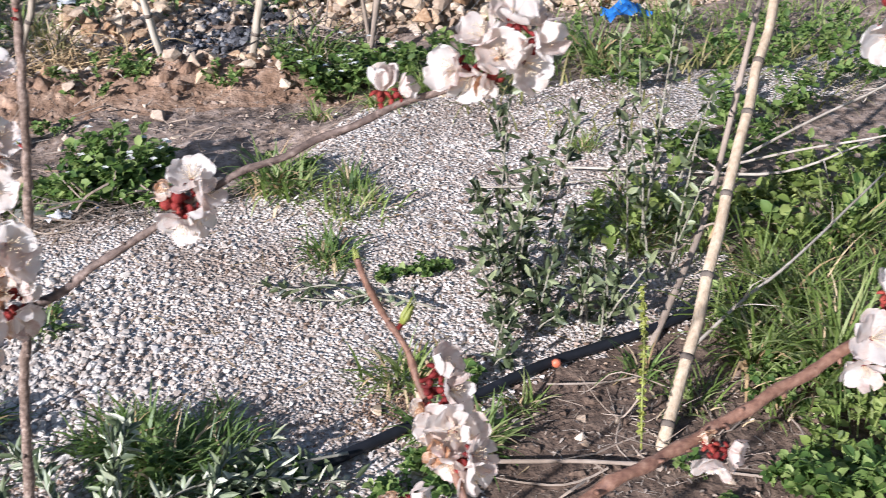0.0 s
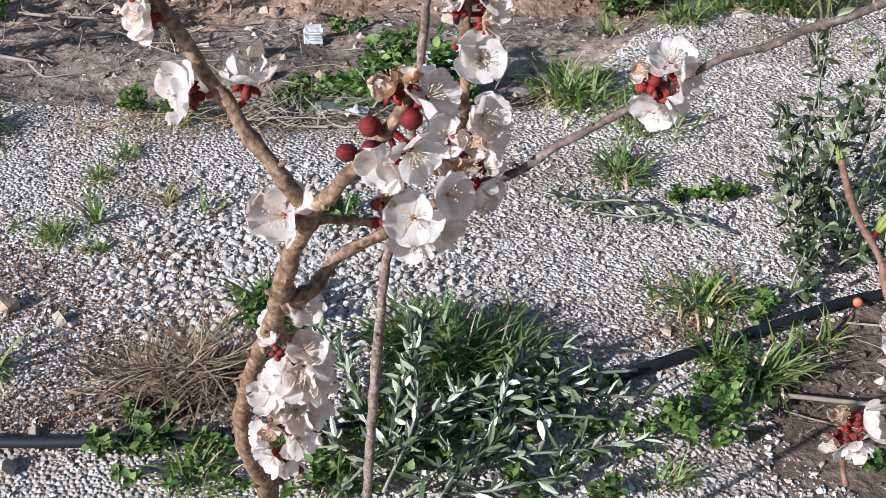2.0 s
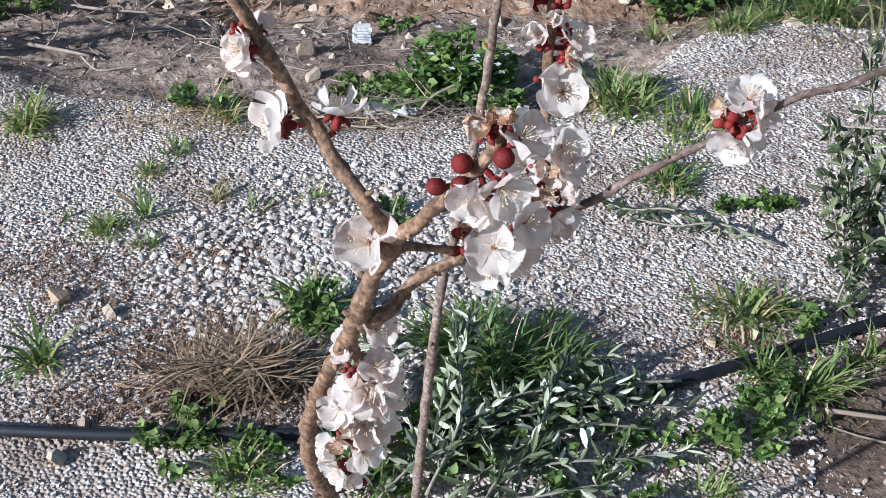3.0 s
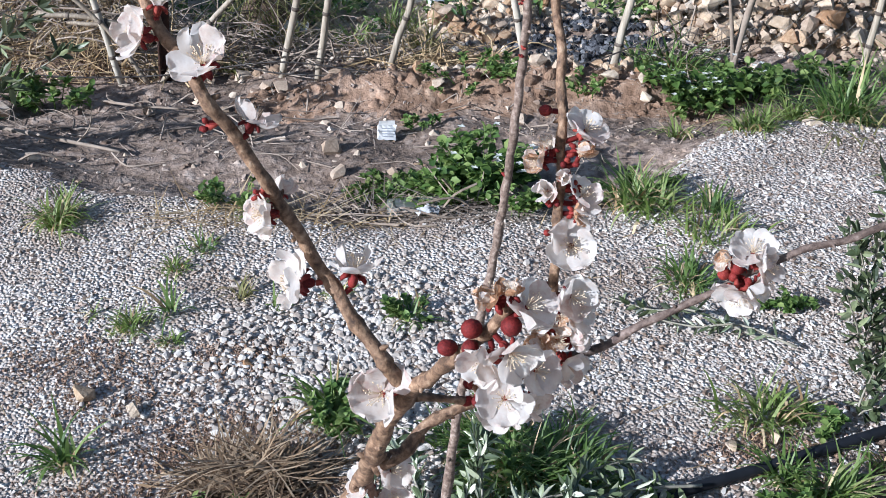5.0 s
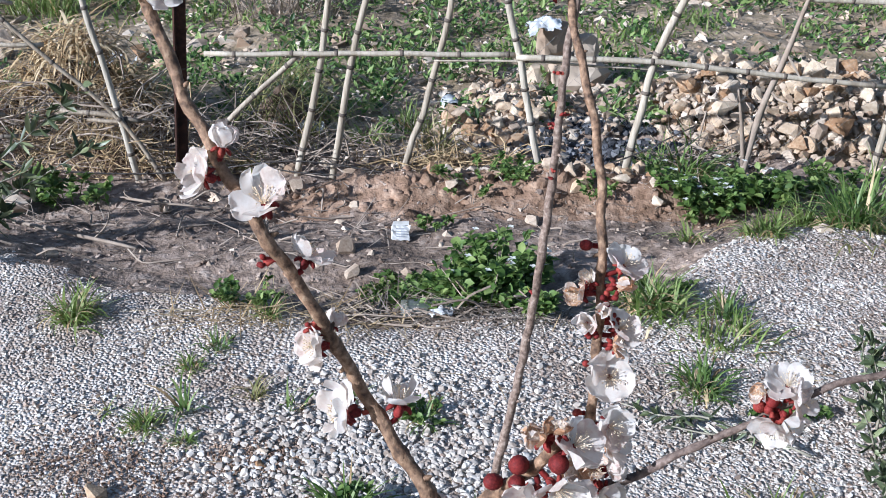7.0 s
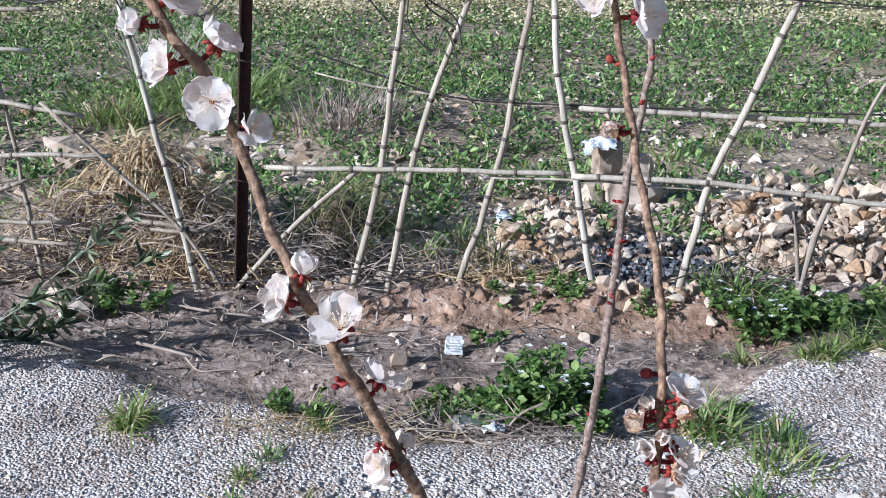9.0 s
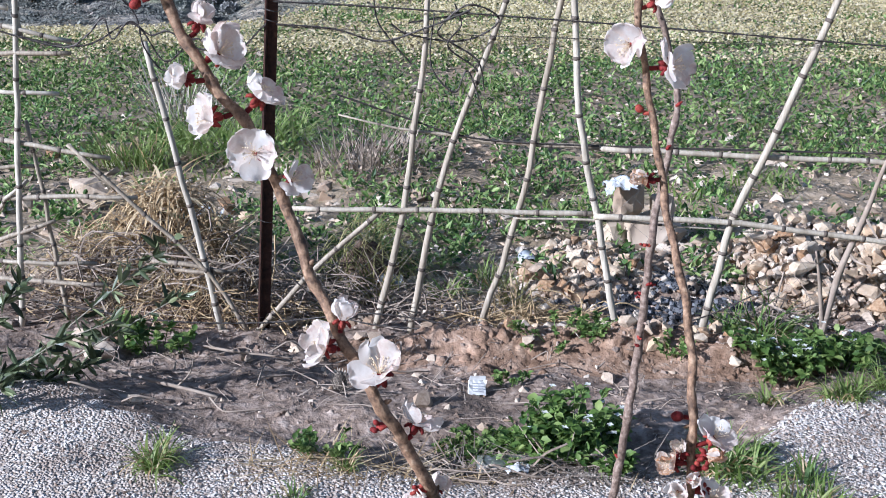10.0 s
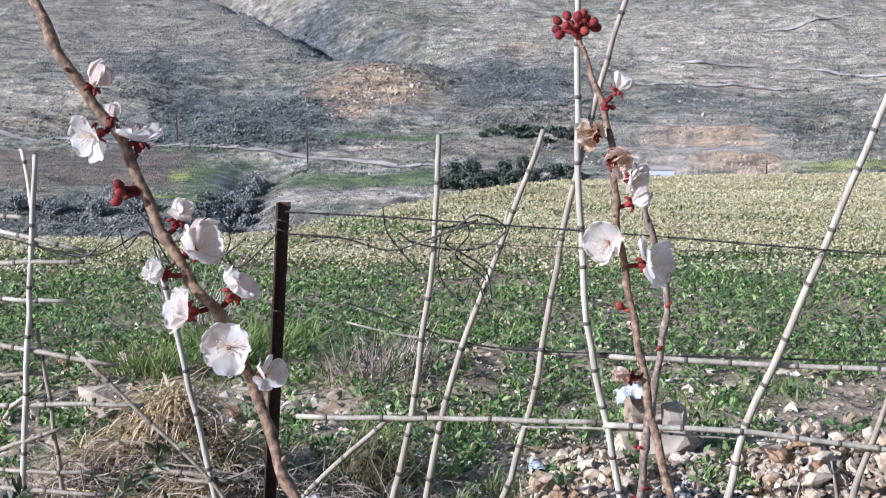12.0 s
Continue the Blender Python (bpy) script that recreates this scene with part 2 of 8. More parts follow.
CALYX = surface("crimson_calyx", [(0.25, (0.08, 0.009, 0.01)), (0.55, (0.22, 0.026, 0.022)), (0.8, (0.38, 0.09, 0.055))], 9.0, 3.0, 0.7, 0.15, "object", 0.3, through_light=0.1, spec=0.2)
STAMEN = surface("pale_stamen", [(0.3, (0.74, 0.58, 0.38)), (0.7, (0.82, 0.75, 0.6))], 300, 60.0, 0.6, 0.0, through_light=0.35, dark=0.9)
BUD_GREEN = surface("green_leaf_bud", [(0.3, (0.16, 0.2, 0.03)), (0.7, (0.36, 0.36, 0.08))], 150, 40.0, 0.5, 0.1, through_light=0.2)
PACK = surface("white_card", [(0.3, (0.5, 0.49, 0.47)), (0.7, (0.66, 0.65, 0.63))], 60, 20.0, 0.6, 0.05, dark=0.85)
PACK_PRINT = surface("grey_print", [(0.3, (0.27, 0.27, 0.29)), (0.7, (0.38, 0.38, 0.4))], 60, 20.0, 0.6, 0.0)
BLUE = surface("blue_plastic", [(0.3, (0.02, 0.11, 0.4)), (0.7, (0.05, 0.22, 0.62))], 40, 12.0, 0.4, 0.2)
SACK = surface("white_sheet", [(0.3, (0.48, 0.49, 0.5)), (0.7, (0.64, 0.65, 0.66))], 40, 8.0, 0.5, 0.2, through_light=0.1, dark=0.8)
TREE_LEAF = surface("far_tree_leaf", [(0.2, (0.045, 0.055, 0.042)), (0.8, (0.14, 0.155, 0.11))], 1.5, 0.4, 0.7, 0.0, "island", 0.6)
GREY_SHRUB = surface("far_grey_shrub", [(0.2, (0.16, 0.16, 0.155)), (0.8, (0.36, 0.355, 0.34))], 1.5, 0.4, 0.8, 0.0, "island", 0.6)
SHRUB_LEAF = surface("far_scrub", [(0.2, (0.08, 0.084, 0.074)), (0.5, (0.145, 0.147, 0.126)), (0.8, (0.26, 0.255, 0.215))], 0.6, 0.1, 0.9, 0.0, "island", 0.6)
HILL_ROCK = surface("hill_rock", [(0.2, (0.19, 0.165, 0.135)), (0.55, (0.35, 0.31, 0.26)), (0.9, (0.54, 0.48, 0.41))], 0.8, 0.05, 0.95, 0.3, "island", 0.6)
OCHRE_ROCK = surface("ochre_rock", [(0.2, (0.25, 0.175, 0.12)), (0.55, (0.4, 0.31, 0.23)), (0.9, (0.56, 0.47, 0.38))], 0.8, 0.05, 0.95, 0.3, "island", 0.6)
ROAD = surface("track_surface", [(0.3, (0.4, 0.34, 0.285)), (0.7, (0.56, 0.49, 0.425))], 0.7, 0.05, 0.95, 0.0)


def bottle_plastic():
    m = bpy.data.materials.new("clear_bottle_plastic")
    m.use_nodes = True
    b = m.node_tree.nodes["Principled BSDF"]
    b.inputs["Base Color"].default_value = (0.66, 0.68, 0.68, 1)
    b.inputs["Roughness"].default_value, b.inputs["IOR"].default_value = 0.32, 1.2
    b.inputs["Transmission Weight"].default_value = 0.9
    return m


BOTTLE = bottle_plastic()


def hill_material():
    """Dry hillside: grey-brown scrub, green terraces, ploughed ground and a tan quarry, each a patch of the ground;
    haze and ravine shade are coloured into the scrub.
    """
    m = bpy.data.materials.new("hillside")
    m.use_nodes = True
    nt = m.node_tree
    b = nt.nodes["Principled BSDF"]
    co = nt.nodes.new("ShaderNodeTexCoord").outputs["Object"]
    sep = nt.nodes.new("ShaderNodeSeparateXYZ")
    nt.links.new(co, sep.inputs[0])
    wob = noise_node(nt, co, 0.13, 6.0)
    wob_y = noise_node(nt, co, 0.3, 5.0)
    x = arith(nt, "ADD", sep.outputs[0], arith(nt, "MULTIPLY_ADD", wob, 14.0, -7.0))
    y = arith(nt, "ADD", sep.outputs[1], arith(nt, "MULTIPLY_ADD", wob_y, 6.0, -3.0))
    fine, mid = noise_node(nt, co, 0.3, 12.0, 0.75), noise_node(nt, co, 0.05, 5.0)
    col = ramp(nt, fine, [(0.36, (0.13, 0.12, 0.105)), (0.46, (0.28, 0.25, 0.212)), (0.54, (0.42, 0.375, 0.32)), (0.63, (0.62, 0.57, 0.51))])
    green = ramp(nt, fine, [(0.38, (0.08, 0.1, 0.045)), (0.62, (0.25, 0.25, 0.125))])
    col = blend(nt, arith(nt, "MULTIPLY", ramp(nt, mid, [(0.42, (0, 0, 0)), (0.62, (1, 1, 1))]), 0.5), col, green)
    brown = ramp(nt, fine, [(0.38, (0.16, 0.125, 0.09)), (0.62, (0.33, 0.27, 0.205))])
    col = blend(nt, arith(nt, "MULTIPLY", ramp(nt, wob, [(0.46, (0, 0, 0)), (0.6, (1, 1, 1))]), 0.7), col, brown)

    def patch(cx, cy, rx, ry, colour, strength=1.0, soft=0.25):
        nonlocal col
        dx = arith(nt, "DIVIDE", arith(nt, "SUBTRACT", x, cx), rx)
        dy = arith(nt, "DIVIDE", arith(nt, "SUBTRACT", y, cy), ry)
        d = arith(nt, "MAXIMUM", arith(nt, "ABSOLUTE", dx), arith(nt, "ABSOLUTE", dy))
        f = nt.nodes.new("ShaderNodeMapRange")
        f.inputs["From Min"].default_value, f.inputs["From Max"].default_value = 1.0 + soft, 1.0 - soft
        nt.links.new(d, f.inputs["Value"])
        col = blend(nt, arith(nt, "MULTIPLY", f.outputs[0], strength), col, colour)

    def tones(low, high):
        return ramp(nt, fine, [(0.36, low), (0.64, high)])

    grazed = tones((0.2, 0.172, 0.14), (0.36, 0.31, 0.255))
    pale = tones((0.3, 0.25, 0.185), (0.72, 0.61, 0.5))
    # dark scrub, its blue cast being distance haze put into the colour
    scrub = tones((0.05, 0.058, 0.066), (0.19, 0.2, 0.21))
    brush = tones((0.14, 0.122, 0.09), (0.43, 0.37, 0.29))
    ochre = tones((0.3, 0.18, 0.1), (0.6, 0.43, 0.29))
    clay = tones((0.42, 0.34, 0.285), (0.64, 0.55, 0.48))
    plough = tones((0.15, 0.112, 0.088), (0.22, 0.172, 0.14))
    bright = tones((0.055, 0.095, 0.035), (0.16, 0.205, 0.075))
    lime = tones((0.28, 0.32, 0.06), (0.42, 0.44, 0.12))
    patch(-86, 259, 34, 26, grazed, 0.75, 0.4)
    patch(37, 248, 40, 22, pale, 0.8, 0.6)
    patch(37, 222, 26, 6, pale, 0.6, 0.6)
    # along the ravine: scrub, and the shade of its bank painted in
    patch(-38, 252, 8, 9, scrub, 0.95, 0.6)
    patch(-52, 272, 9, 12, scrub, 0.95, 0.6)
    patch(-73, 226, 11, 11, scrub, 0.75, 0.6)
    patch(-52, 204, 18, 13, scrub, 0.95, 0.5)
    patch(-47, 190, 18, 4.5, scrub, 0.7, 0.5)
    patch(-5, 219, 12, 13, scrub, 0.85, 0.5)
    patch(11, 213, 6, 19, brush, 0.6, 0.5)
    patch(-5, 200, 11, 5, brush, 0.75, 0.5)
    patch(-5, 184.5, 11, 2.6, brown, 0.9, 0.4)
    patch(47, 198, 9, 14, brush, 0.75, 0.5)
    patch(27, 206, 11, 7, scrub, 0.5, 0.6)
    patch(-29, 213, 11, 5.5, ochre, 0.7, 0.5)
    patch(-32, 203.5, 3, 3, ochre, 0.9, 0.5)
    patch(-84, 213, 14, 6, pale, 0.6, 0.5)
    patch(-84, 199, 7, 4, ochre, 0.35, 0.6)
    patch(-2, 243, 3.5, 4.5, ochre, 0.45, 0.6)
    patch(-67, 176.5, 15, 7.6, plough, 1.0, 0.1)
    patch(-60, 159, 14, 7, scrub, 0.5, 0.5)
    patch(-48, 174.5, 4.5, 6, bright, 0.8, 0.5)
    patch(-48.7, 164, 3.6, 4.6, bright, 0.8, 0.3)
    patch(-52.6, 174.6, 1.6, 1.5, lime, 0.9, 0.4)
    patch(-53, 165.6, 2.2, 0.9, lime, 0.9, 0.4)
    patch(-52.8, 185.2, 5, 1.5, bright, 0.8, 0.4)
    patch(-24, 192, 11, 1.6, bright, 0.9, 0.3)
    patch(-22, 186.5, 11, 2.6, clay, 0.4, 0.5)
    patch(-25, 173, 13, 3.0, bright, 0.85, 0.4)
    patch(-25, 166.8, 12, 2.2, clay, 0.75, 0.3)
    patch(-43, 168, 4, 9, scrub, 0.85, 0.4)
    patch(43, 178, 8, 2.4, lime, 0.75, 0.4)
    patch(25, 184, 11, 7.5, clay, 0.8, 0.6)
    patch(25, 196, 9, 5, clay, 0.4, 0.7)
    patch(29, 180.5, 5, 1.6, ochre, 0.7, 0.5)
    patch(28, 191.2, 7, 1.4, ochre, 0.7, 0.5)
    patch(38, 207, 3.5, 5, clay, 0.6, 0.5)
    long = nt.nodes.new("ShaderNodeMapping")
    long.inputs["Scale"].default_value = (0.14, 1.0, 1.0)
    nt.links.new(co, long.inputs[0])
    streak = noise_node(nt, long.outputs[0], 1.0, 5.0, 0.65)
    col = blend(nt, 1.0, col, ramp(nt, streak, [(0.36, (0.55, 0.56, 0.57)), (0.47, (0.92, 0.92, 0.9)), (0.6, (1.45, 1.36, 1.22))]), "MULTIPLY")
    nt.links.new(col, b.inputs["Base Color"])
    b.inputs["Roughness"].default_value = 0.95
    bp = nt.nodes.new("ShaderNodeBump")
    bp.inputs["Strength"].default_value, bp.inputs["Distance"].default_value = 1.0, 3.5
    nt.links.new(fine, bp.inputs["Height"])
    nt.links.new(bp.outputs[0], b.inputs["Normal"])
    return m


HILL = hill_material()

# ---- mesh helpers ----
rng = np.random.default_rng(7)


def mesh_of(name, verts, faces, material, smooth=False):
    me = bpy.data.meshes.new(name)
    me.from_pydata([tuple(v) for v in np.asarray(verts, float)], [], [tuple(int(i) for i in f) for f in faces])
    me.materials.append(material)
    if smooth:
        me.shade_smooth()
    me.update()
    return me


def array_mesh(name, verts, faces, material, smooth=False):
    """A mesh from numpy arrays whose faces all have the same number of corners."""
    verts, faces = np.asarray(verts, np.float32), np.asarray(faces, np.int32)
    me = bpy.data.meshes.new(name)
    n, k = faces.shape
    me.vertices.add(len(verts))
    me.vertices.foreach_set("co", verts.ravel())
    me.loops.add(n * k)
    me.loops.foreach_set("vertex_index", faces.ravel())
    me.polygons.add(n)
    me.polygons.foreach_set("loop_start", np.arange(0, n * k, k, dtype=np.int32))
    me.materials.append(material)
    me.update(calc_edges=True)
    if smooth:
        me.shade_smooth()
    else:
        me.shade_flat()
    me.validate()
    return me


def thing(name, data=None, label="", category="", group="", kind="", at=(0, 0, 0)):
    ob = new(name, data)
    ob.location = at
    return tagged(ob, label, category, group, kind)


def part(name, me, parent, label="", matrix=None, kind=""):
    """Links a mesh as one part under a thing or under a part."""
    ob = new(name, me)
    ob.parent = parent
    if matrix is not None:
        ob.matrix_basis = matrix
    return tagged(ob, label, kind=kind)


def spline(points, steps=5):
    """Smooth curve through points (x, y, z, r)."""
    p = np.asarray(points, float)
    p = np.vstack([2 * p[0] - p[1], p, 2 * p[-1] - p[-2]])
    out = []
    for i in range(1, len(p) - 2):
        for s in range(steps):
            t = s / steps
            a, b, c, d = p[i - 1], p[i], p[i + 1], p[i + 2]
            out.append(0.5 * (2 * b + (c - a) * t + (2 * a - 5 * b + 4 * c - d) * t * t + (3 * b - a - 3 * c + d) * t ** 3))
    out.append(p[-2])
    return np.array(out)


def tube(path, sides=8, lumps=0.0, closed=True, seed=0):
    """Vertices and faces of a tube along rows of (x, y, z, r); lumps roughens it."""
    r = np.random.default_rng(seed)
    path = np.asarray(path, float)
    n = len(path)
    tang = np.gradient(path[:, :3], axis=0)
    tang /= np.linalg.norm(tang, axis=1, keepdims=True) + 1e-12
    ref = np.array([0.0, 0.0, 1.0]) if abs(tang[0][2]) < 0.9 else np.array([1.0, 0.0, 0.0])
    verts, faces = [], []
    u = np.cross(tang[0], ref)
    for i in range(n):
        u = u - tang[i] * (u @ tang[i])
        u /= np.linalg.norm(u) + 1e-12
        w = np.cross(tang[i], u)
        for k in range(sides):
            a = 2 * math.pi * k / sides
            rad = path[i, 3] * (1 + lumps * (r.random() - 0.5))
            verts.append(path[i, :3] + rad * (math.cos(a) * u + math.sin(a) * w))
    for i in range(n - 1):
        for k in range(sides):
            k2 = (k + 1) % sides
            faces.append((i * sides + k, i * sides + k2, (i + 1) * sides + k2, (i + 1) * sides + k))
    if closed:
        faces.append(tuple(range(sides))[::-1])
        faces.append(tuple((n - 1) * sides + k for k in range(sides)))
    return verts, faces


def joined(pieces):
    verts, faces, base = [], [], 0
    for v, f in pieces:
        verts.extend(v)
        faces.extend(tuple(i + base for i in q) for q in f)
        base += len(v)
    return verts, faces


def stone_shape(seed, points=9, flat=0.65, even=0.25):
    """A broken stone: the hull of a few random points, so that it has flat faces and edges."""
    r = np.random.default_rng(seed)
    bm = bmesh.new()
    q = r.normal(size=(points, 3))
    q = q / np.linalg.norm(q, axis=1, keepdims=True) * (1 - even * r.random((points, 1)))
    q *= np.array([1.0, 0.62 + 0.3 * r.random(), flat * (0.8 + 0.4 * r.random())])
    for c in q:
        bm.verts.new(c)
    bmesh.ops.convex_hull(bm, input=bm.verts[:])
    bmesh.ops.delete(bm, geom=[w for w in bm.verts if not w.link_faces], context="VERTS")
    bmesh.ops.triangulate(bm, faces=bm.faces[:])
    bmesh.ops.recalc_face_normals(bm, faces=bm.faces[:])
    bm.verts.index_update()
    v = np.array([w.co[:] for w in bm.verts])
    f = np.array([[w.index for w in t.verts] for t in bm.faces])
    bm.free()
    return v, f


def turn_matrices(n, r, tilt=3.14):
    """Random rotations as an array n x 3 x 3."""
    a, b, c = r.random(n) * 6.283, (r.random(n) - 0.5) * tilt, (r.random(n) - 0.5) * tilt
    z0, o1 = np.zeros(n), np.ones(n)
    rz = np.stack([np.cos(a), -np.sin(a), z0, np.sin(a), np.cos(a), z0, z0, z0, o1], 1).reshape(n, 3, 3)
    rx = np.stack([o1, z0, z0, z0, np.cos(b), -np.sin(b), z0, np.sin(b), np.cos(b)], 1).reshape(n, 3, 3)
    ry = np.stack([np.cos(c), z0, np.sin(c), z0, o1, z0, -np.sin(c), z0, np.cos(c)], 1).reshape(n, 3, 3)
    return rz @ rx @ ry


def scatter(shapes, places, sizes, r, tilt=1.0):
    """Many copies of a few shapes as one set of vertices and faces."""
    vs, fs, base = [], [], 0
    pick = r.integers(0, len(shapes), len(places))
    for k, (sv, sf) in enumerate(shapes):
        idx = np.where(pick == k)[0]
        if not len(idx):
            continue
        rot = turn_matrices(len(idx), r, tilt)
        v = np.einsum("nij,vj->nvi", rot, sv) * sizes[idx][:, None, None] + places[idx][:, None, :]
        f = sf[None] + (np.arange(len(idx)) * len(sv))[:, None, None] + base
        vs.append(v.reshape(-1, 3))
        fs.append(f.reshape(-1, sf.shape[1]))
        base += v.shape[0] * v.shape[1]
    return np.vstack(vs), np.vstack(fs)


def blades(places, length, width, lean, azimuth, droop, seg=4):
    """Grass blades as quads: tapering strips that bow over."""
    n = len(places)
    t = np.linspace(0, 1, seg + 1)[None, :]
    ang = lean[:, None] + droop[:, None] * t
    ds = length[:, None] / seg
    out = np.concatenate([np.zeros((n, 1)), np.cumsum(np.sin(ang[:, :-1]) * ds, 1)], 1)
    up = np.concatenate([np.zeros((n, 1)), np.cumsum(np.cos(ang[:, :-1]) * ds, 1)], 1)
    dx, dy = np.cos(azimuth)[:, None], np.sin(azimuth)[:, None]
    c = np.stack([places[:, :1] + out * dx, places[:, 1:2] + out * dy, places[:, 2:3] + up], 2)
    w = width[:, None] * (1 - t ** 1.7) * 0.5 + 0.0002
    side = np.stack([-dy * w, dx * w, np.zeros_like(w)], 2)
    v = np.stack([c - side, c + side], 2).reshape(n, -1, 3)
    k = np.arange(seg) * 2
    f = np.stack([k, k + 1, k + 3, k + 2], 1)[None] + (np.arange(n) * (seg + 1) * 2)[:, None, None]
    return v.reshape(-1, 3), f.reshape(-1, 4)


def leaves(places, along, normal, length, width, fold=0.25):
    """Pointed leaves folded along the midrib: eight triangles as four quads each."""
    along = along / (np.linalg.norm(along, axis=1, keepdims=True) + 1e-9)
    side = np.cross(normal, along)
    side /= np.linalg.norm(side, axis=1, keepdims=True) + 1e-9
    nrm = np.cross(along, side)
    L, W = length[:, None], width[:, None] * 0.5

    def p(a, s, h):
        return places + along * L * a + side * W * s + nrm * (W * h)
    v = np.stack([p(0, 0, 0), p(0.3, 0.85, fold), p(0.33, 0, -0.05), p(0.3, -0.85, fold), p(0.68, 0.8, fold), p(0.68, 0, -0.1), p(0.68, -0.8, fold), p(1, 0, -0.35)], 1)
    f = np.array([[0, 2, 1, 1], [0, 3, 2, 2], [1, 2, 5, 4], [2, 3, 6, 5], [4, 5, 7, 7], [5, 6, 7, 7]])
    tri = np.array([[0, 2, 1], [0, 3, 2], [1, 2, 5], [1, 5, 4], [2, 3, 6], [2, 6, 5], [4, 5, 7], [5, 6, 7]])
    ff = tri[None] + (np.arange(len(places)) * 8)[:, None, None]
    return v.reshape(-1, 3), ff.reshape(-1, 3)


def flecks(places, size, r):
    """Small upturned petal-like quads."""
    n = len(places)
    a = r.normal(size=(n, 3)) * np.array([1, 1, 0.35])
    a /= np.linalg.norm(a, axis=1, keepdims=True)
    b = np.cross(a, np.stack([r.normal(size=n) * 0.4, r.normal(size=n) * 0.4 - 0.4, np.ones(n)], 1))
    b /= np.linalg.norm(b, axis=1, keepdims=True)
    a, b = a * size[:, None] * 0.5, b * size[:, None] * 0.4
    v = np.stack([places - a, places + b, places + a, places - b], 1)
    return v.reshape(-1, 3), np.arange(n * 4).reshape(n, 4)


# ---- ground ----


def sstep(a, b, x):
    t = min(1.0, max(0.0, (x - a) / (b - a)))
    return t * t * (3 - 2 * t)


def gravel_edge(x):
    """Far edge of the gravel."""
    return 2.62 + 0.35 * (1 - sstep(-1.7, -0.8, x)) - 0.2 * sstep(-1.0, -0.3, x) + 0.5 * sstep(0.28, 0.9, x) + 0.05 * max(0.0, x - 0.9) + 0.035 * math.sin(9 * x)


def crest(x):
    """Where the field breaks away into the valley."""
    return float(np.interp(x, (-4.2, -3.3, -2.4, -1.9, -0.7, 0.7, 5.2, 9.2, 14.0), (12.6, 14.2, 19.0, 23.6, 28.4, 31.5, 37.0, 38.0, 42.0)))


def hillside(x, y):
    """The valley floor and the far slope: a ravine, a rocky spur and a quarry cut in two benches."""
    def slope(b):
        return -25.0 + 0.25 * min(max(0.0, b - 150), 330) + 0.05 * max(0.0, b - 480)
    z = slope(y)
    z += 1.6 * sstep(165, 200, y) * noise.noise((x * 0.03, y * 0.03, 2.0)) + 0.9 * sstep(155, 175, y) * noise.noise((x * 0.09, y * 0.11, 8.0))
    line = -28.0 - 0.72 * (y - 238)
    z -= 8.0 * math.exp(-((x - line) / 8.5) ** 2) * sstep(222, 246, y)
    z -= 3.0 * math.exp(-((x + 62 - 0.9 * (y - 205)) / 12.0) ** 2) * sstep(188, 200, y) * (1 - sstep(212, 224, y))
    z -= 2.6 * math.exp(-((x + 41) / 4.5) ** 2) * (1 - sstep(176, 184, y))
    z += 2.6 * math.exp(-((x + 29) / 11.0) ** 4) * (sstep(207, 214, y) - sstep(220, 236, y))
    z += 1.5 * math.exp(-((x + 84) / 17.0) ** 4) * (sstep(205, 210, y) - sstep(216, 228, y))
    cut = sstep(13, 16, x + 0.8 * noise.noise((y * 0.3, 1, 2))) * (1 - sstep(33, 36.5, x + 0.8 * noise.noise((y * 0.3, 5, 2)))) * sstep(169, 173, y) * (1 - sstep(197, 200, y))
    if cut > 0:
        w = 1.2 * noise.noise((x * 0.18, 3, 1)) + 0.6 * noise.noise((x * 0.6, 3, 4))
        bench = slope(173.5) + (slope(185.0) - slope(173.5)) * sstep(179.2, 180.8, y + w) + (slope(197.0) - slope(185.0)) * sstep(190.2, 192.0, y + w)
        z += cut * (bench - z)
    return z


def ground_z(x, y):
    e = gravel_edge(x)
    z = -0.055 * sstep(e - 0.05, e + 0.22, y) - 0.115 * sstep(2.75, 3.6, y)
    z += 0.1 * math.exp(-((y - 3.38) / 0.13) ** 2) * sstep(-0.6, -0.2, x) * (1 - sstep(0.55, 0.8, x))
    c = crest(x)
    if y > 3.6:
        z -= 0.085 * (min(y, c) - 3.6)
    if y > c:
        d = y - c
        z -= 0.085 * d + 0.30 * d * d / (d + 6.0)
    if y > 30:
        z = max(z, hillside(x, y))
    return z


def ground_at(x, y):
    """Height of the ground with its small unevenness."""
    z = ground_z(x, y)
    if y < 60:
        soil = sstep(gravel_edge(x) - 0.05, gravel_edge(x) + 0.15, y)
        z += (0.006 + 0.02 * soil) * noise.noise((x * 5, y * 5, 0)) + 0.012 * soil * noise.noise((x * 17, y * 17, 3)) + 0.07 * soil * max(0.0, 1 - abs(y - 3.37) / 0.22) * (0.4 - abs(noise.noise((x * 6, y * 9, 6))) - 0.5 * abs(noise.noise((x * 15, y * 17, 16))))
        if y > 4:
            z += 0.06 * noise.noise((x * 0.8, y * 0.8, 5))
    else:
        z += 0.5 * noise.noise((x * 0.12, y * 0.12, 1)) + 0.35 * noise.noise((x * 0.4, y * 0.4, 4))
    return z


def axis(near, step, far, grow):
    out, s, x = list(np.arange(0, near, step)), step, near
    while x < far:
        out.append(x)
        s *= grow
        x += s
    return out + [far]


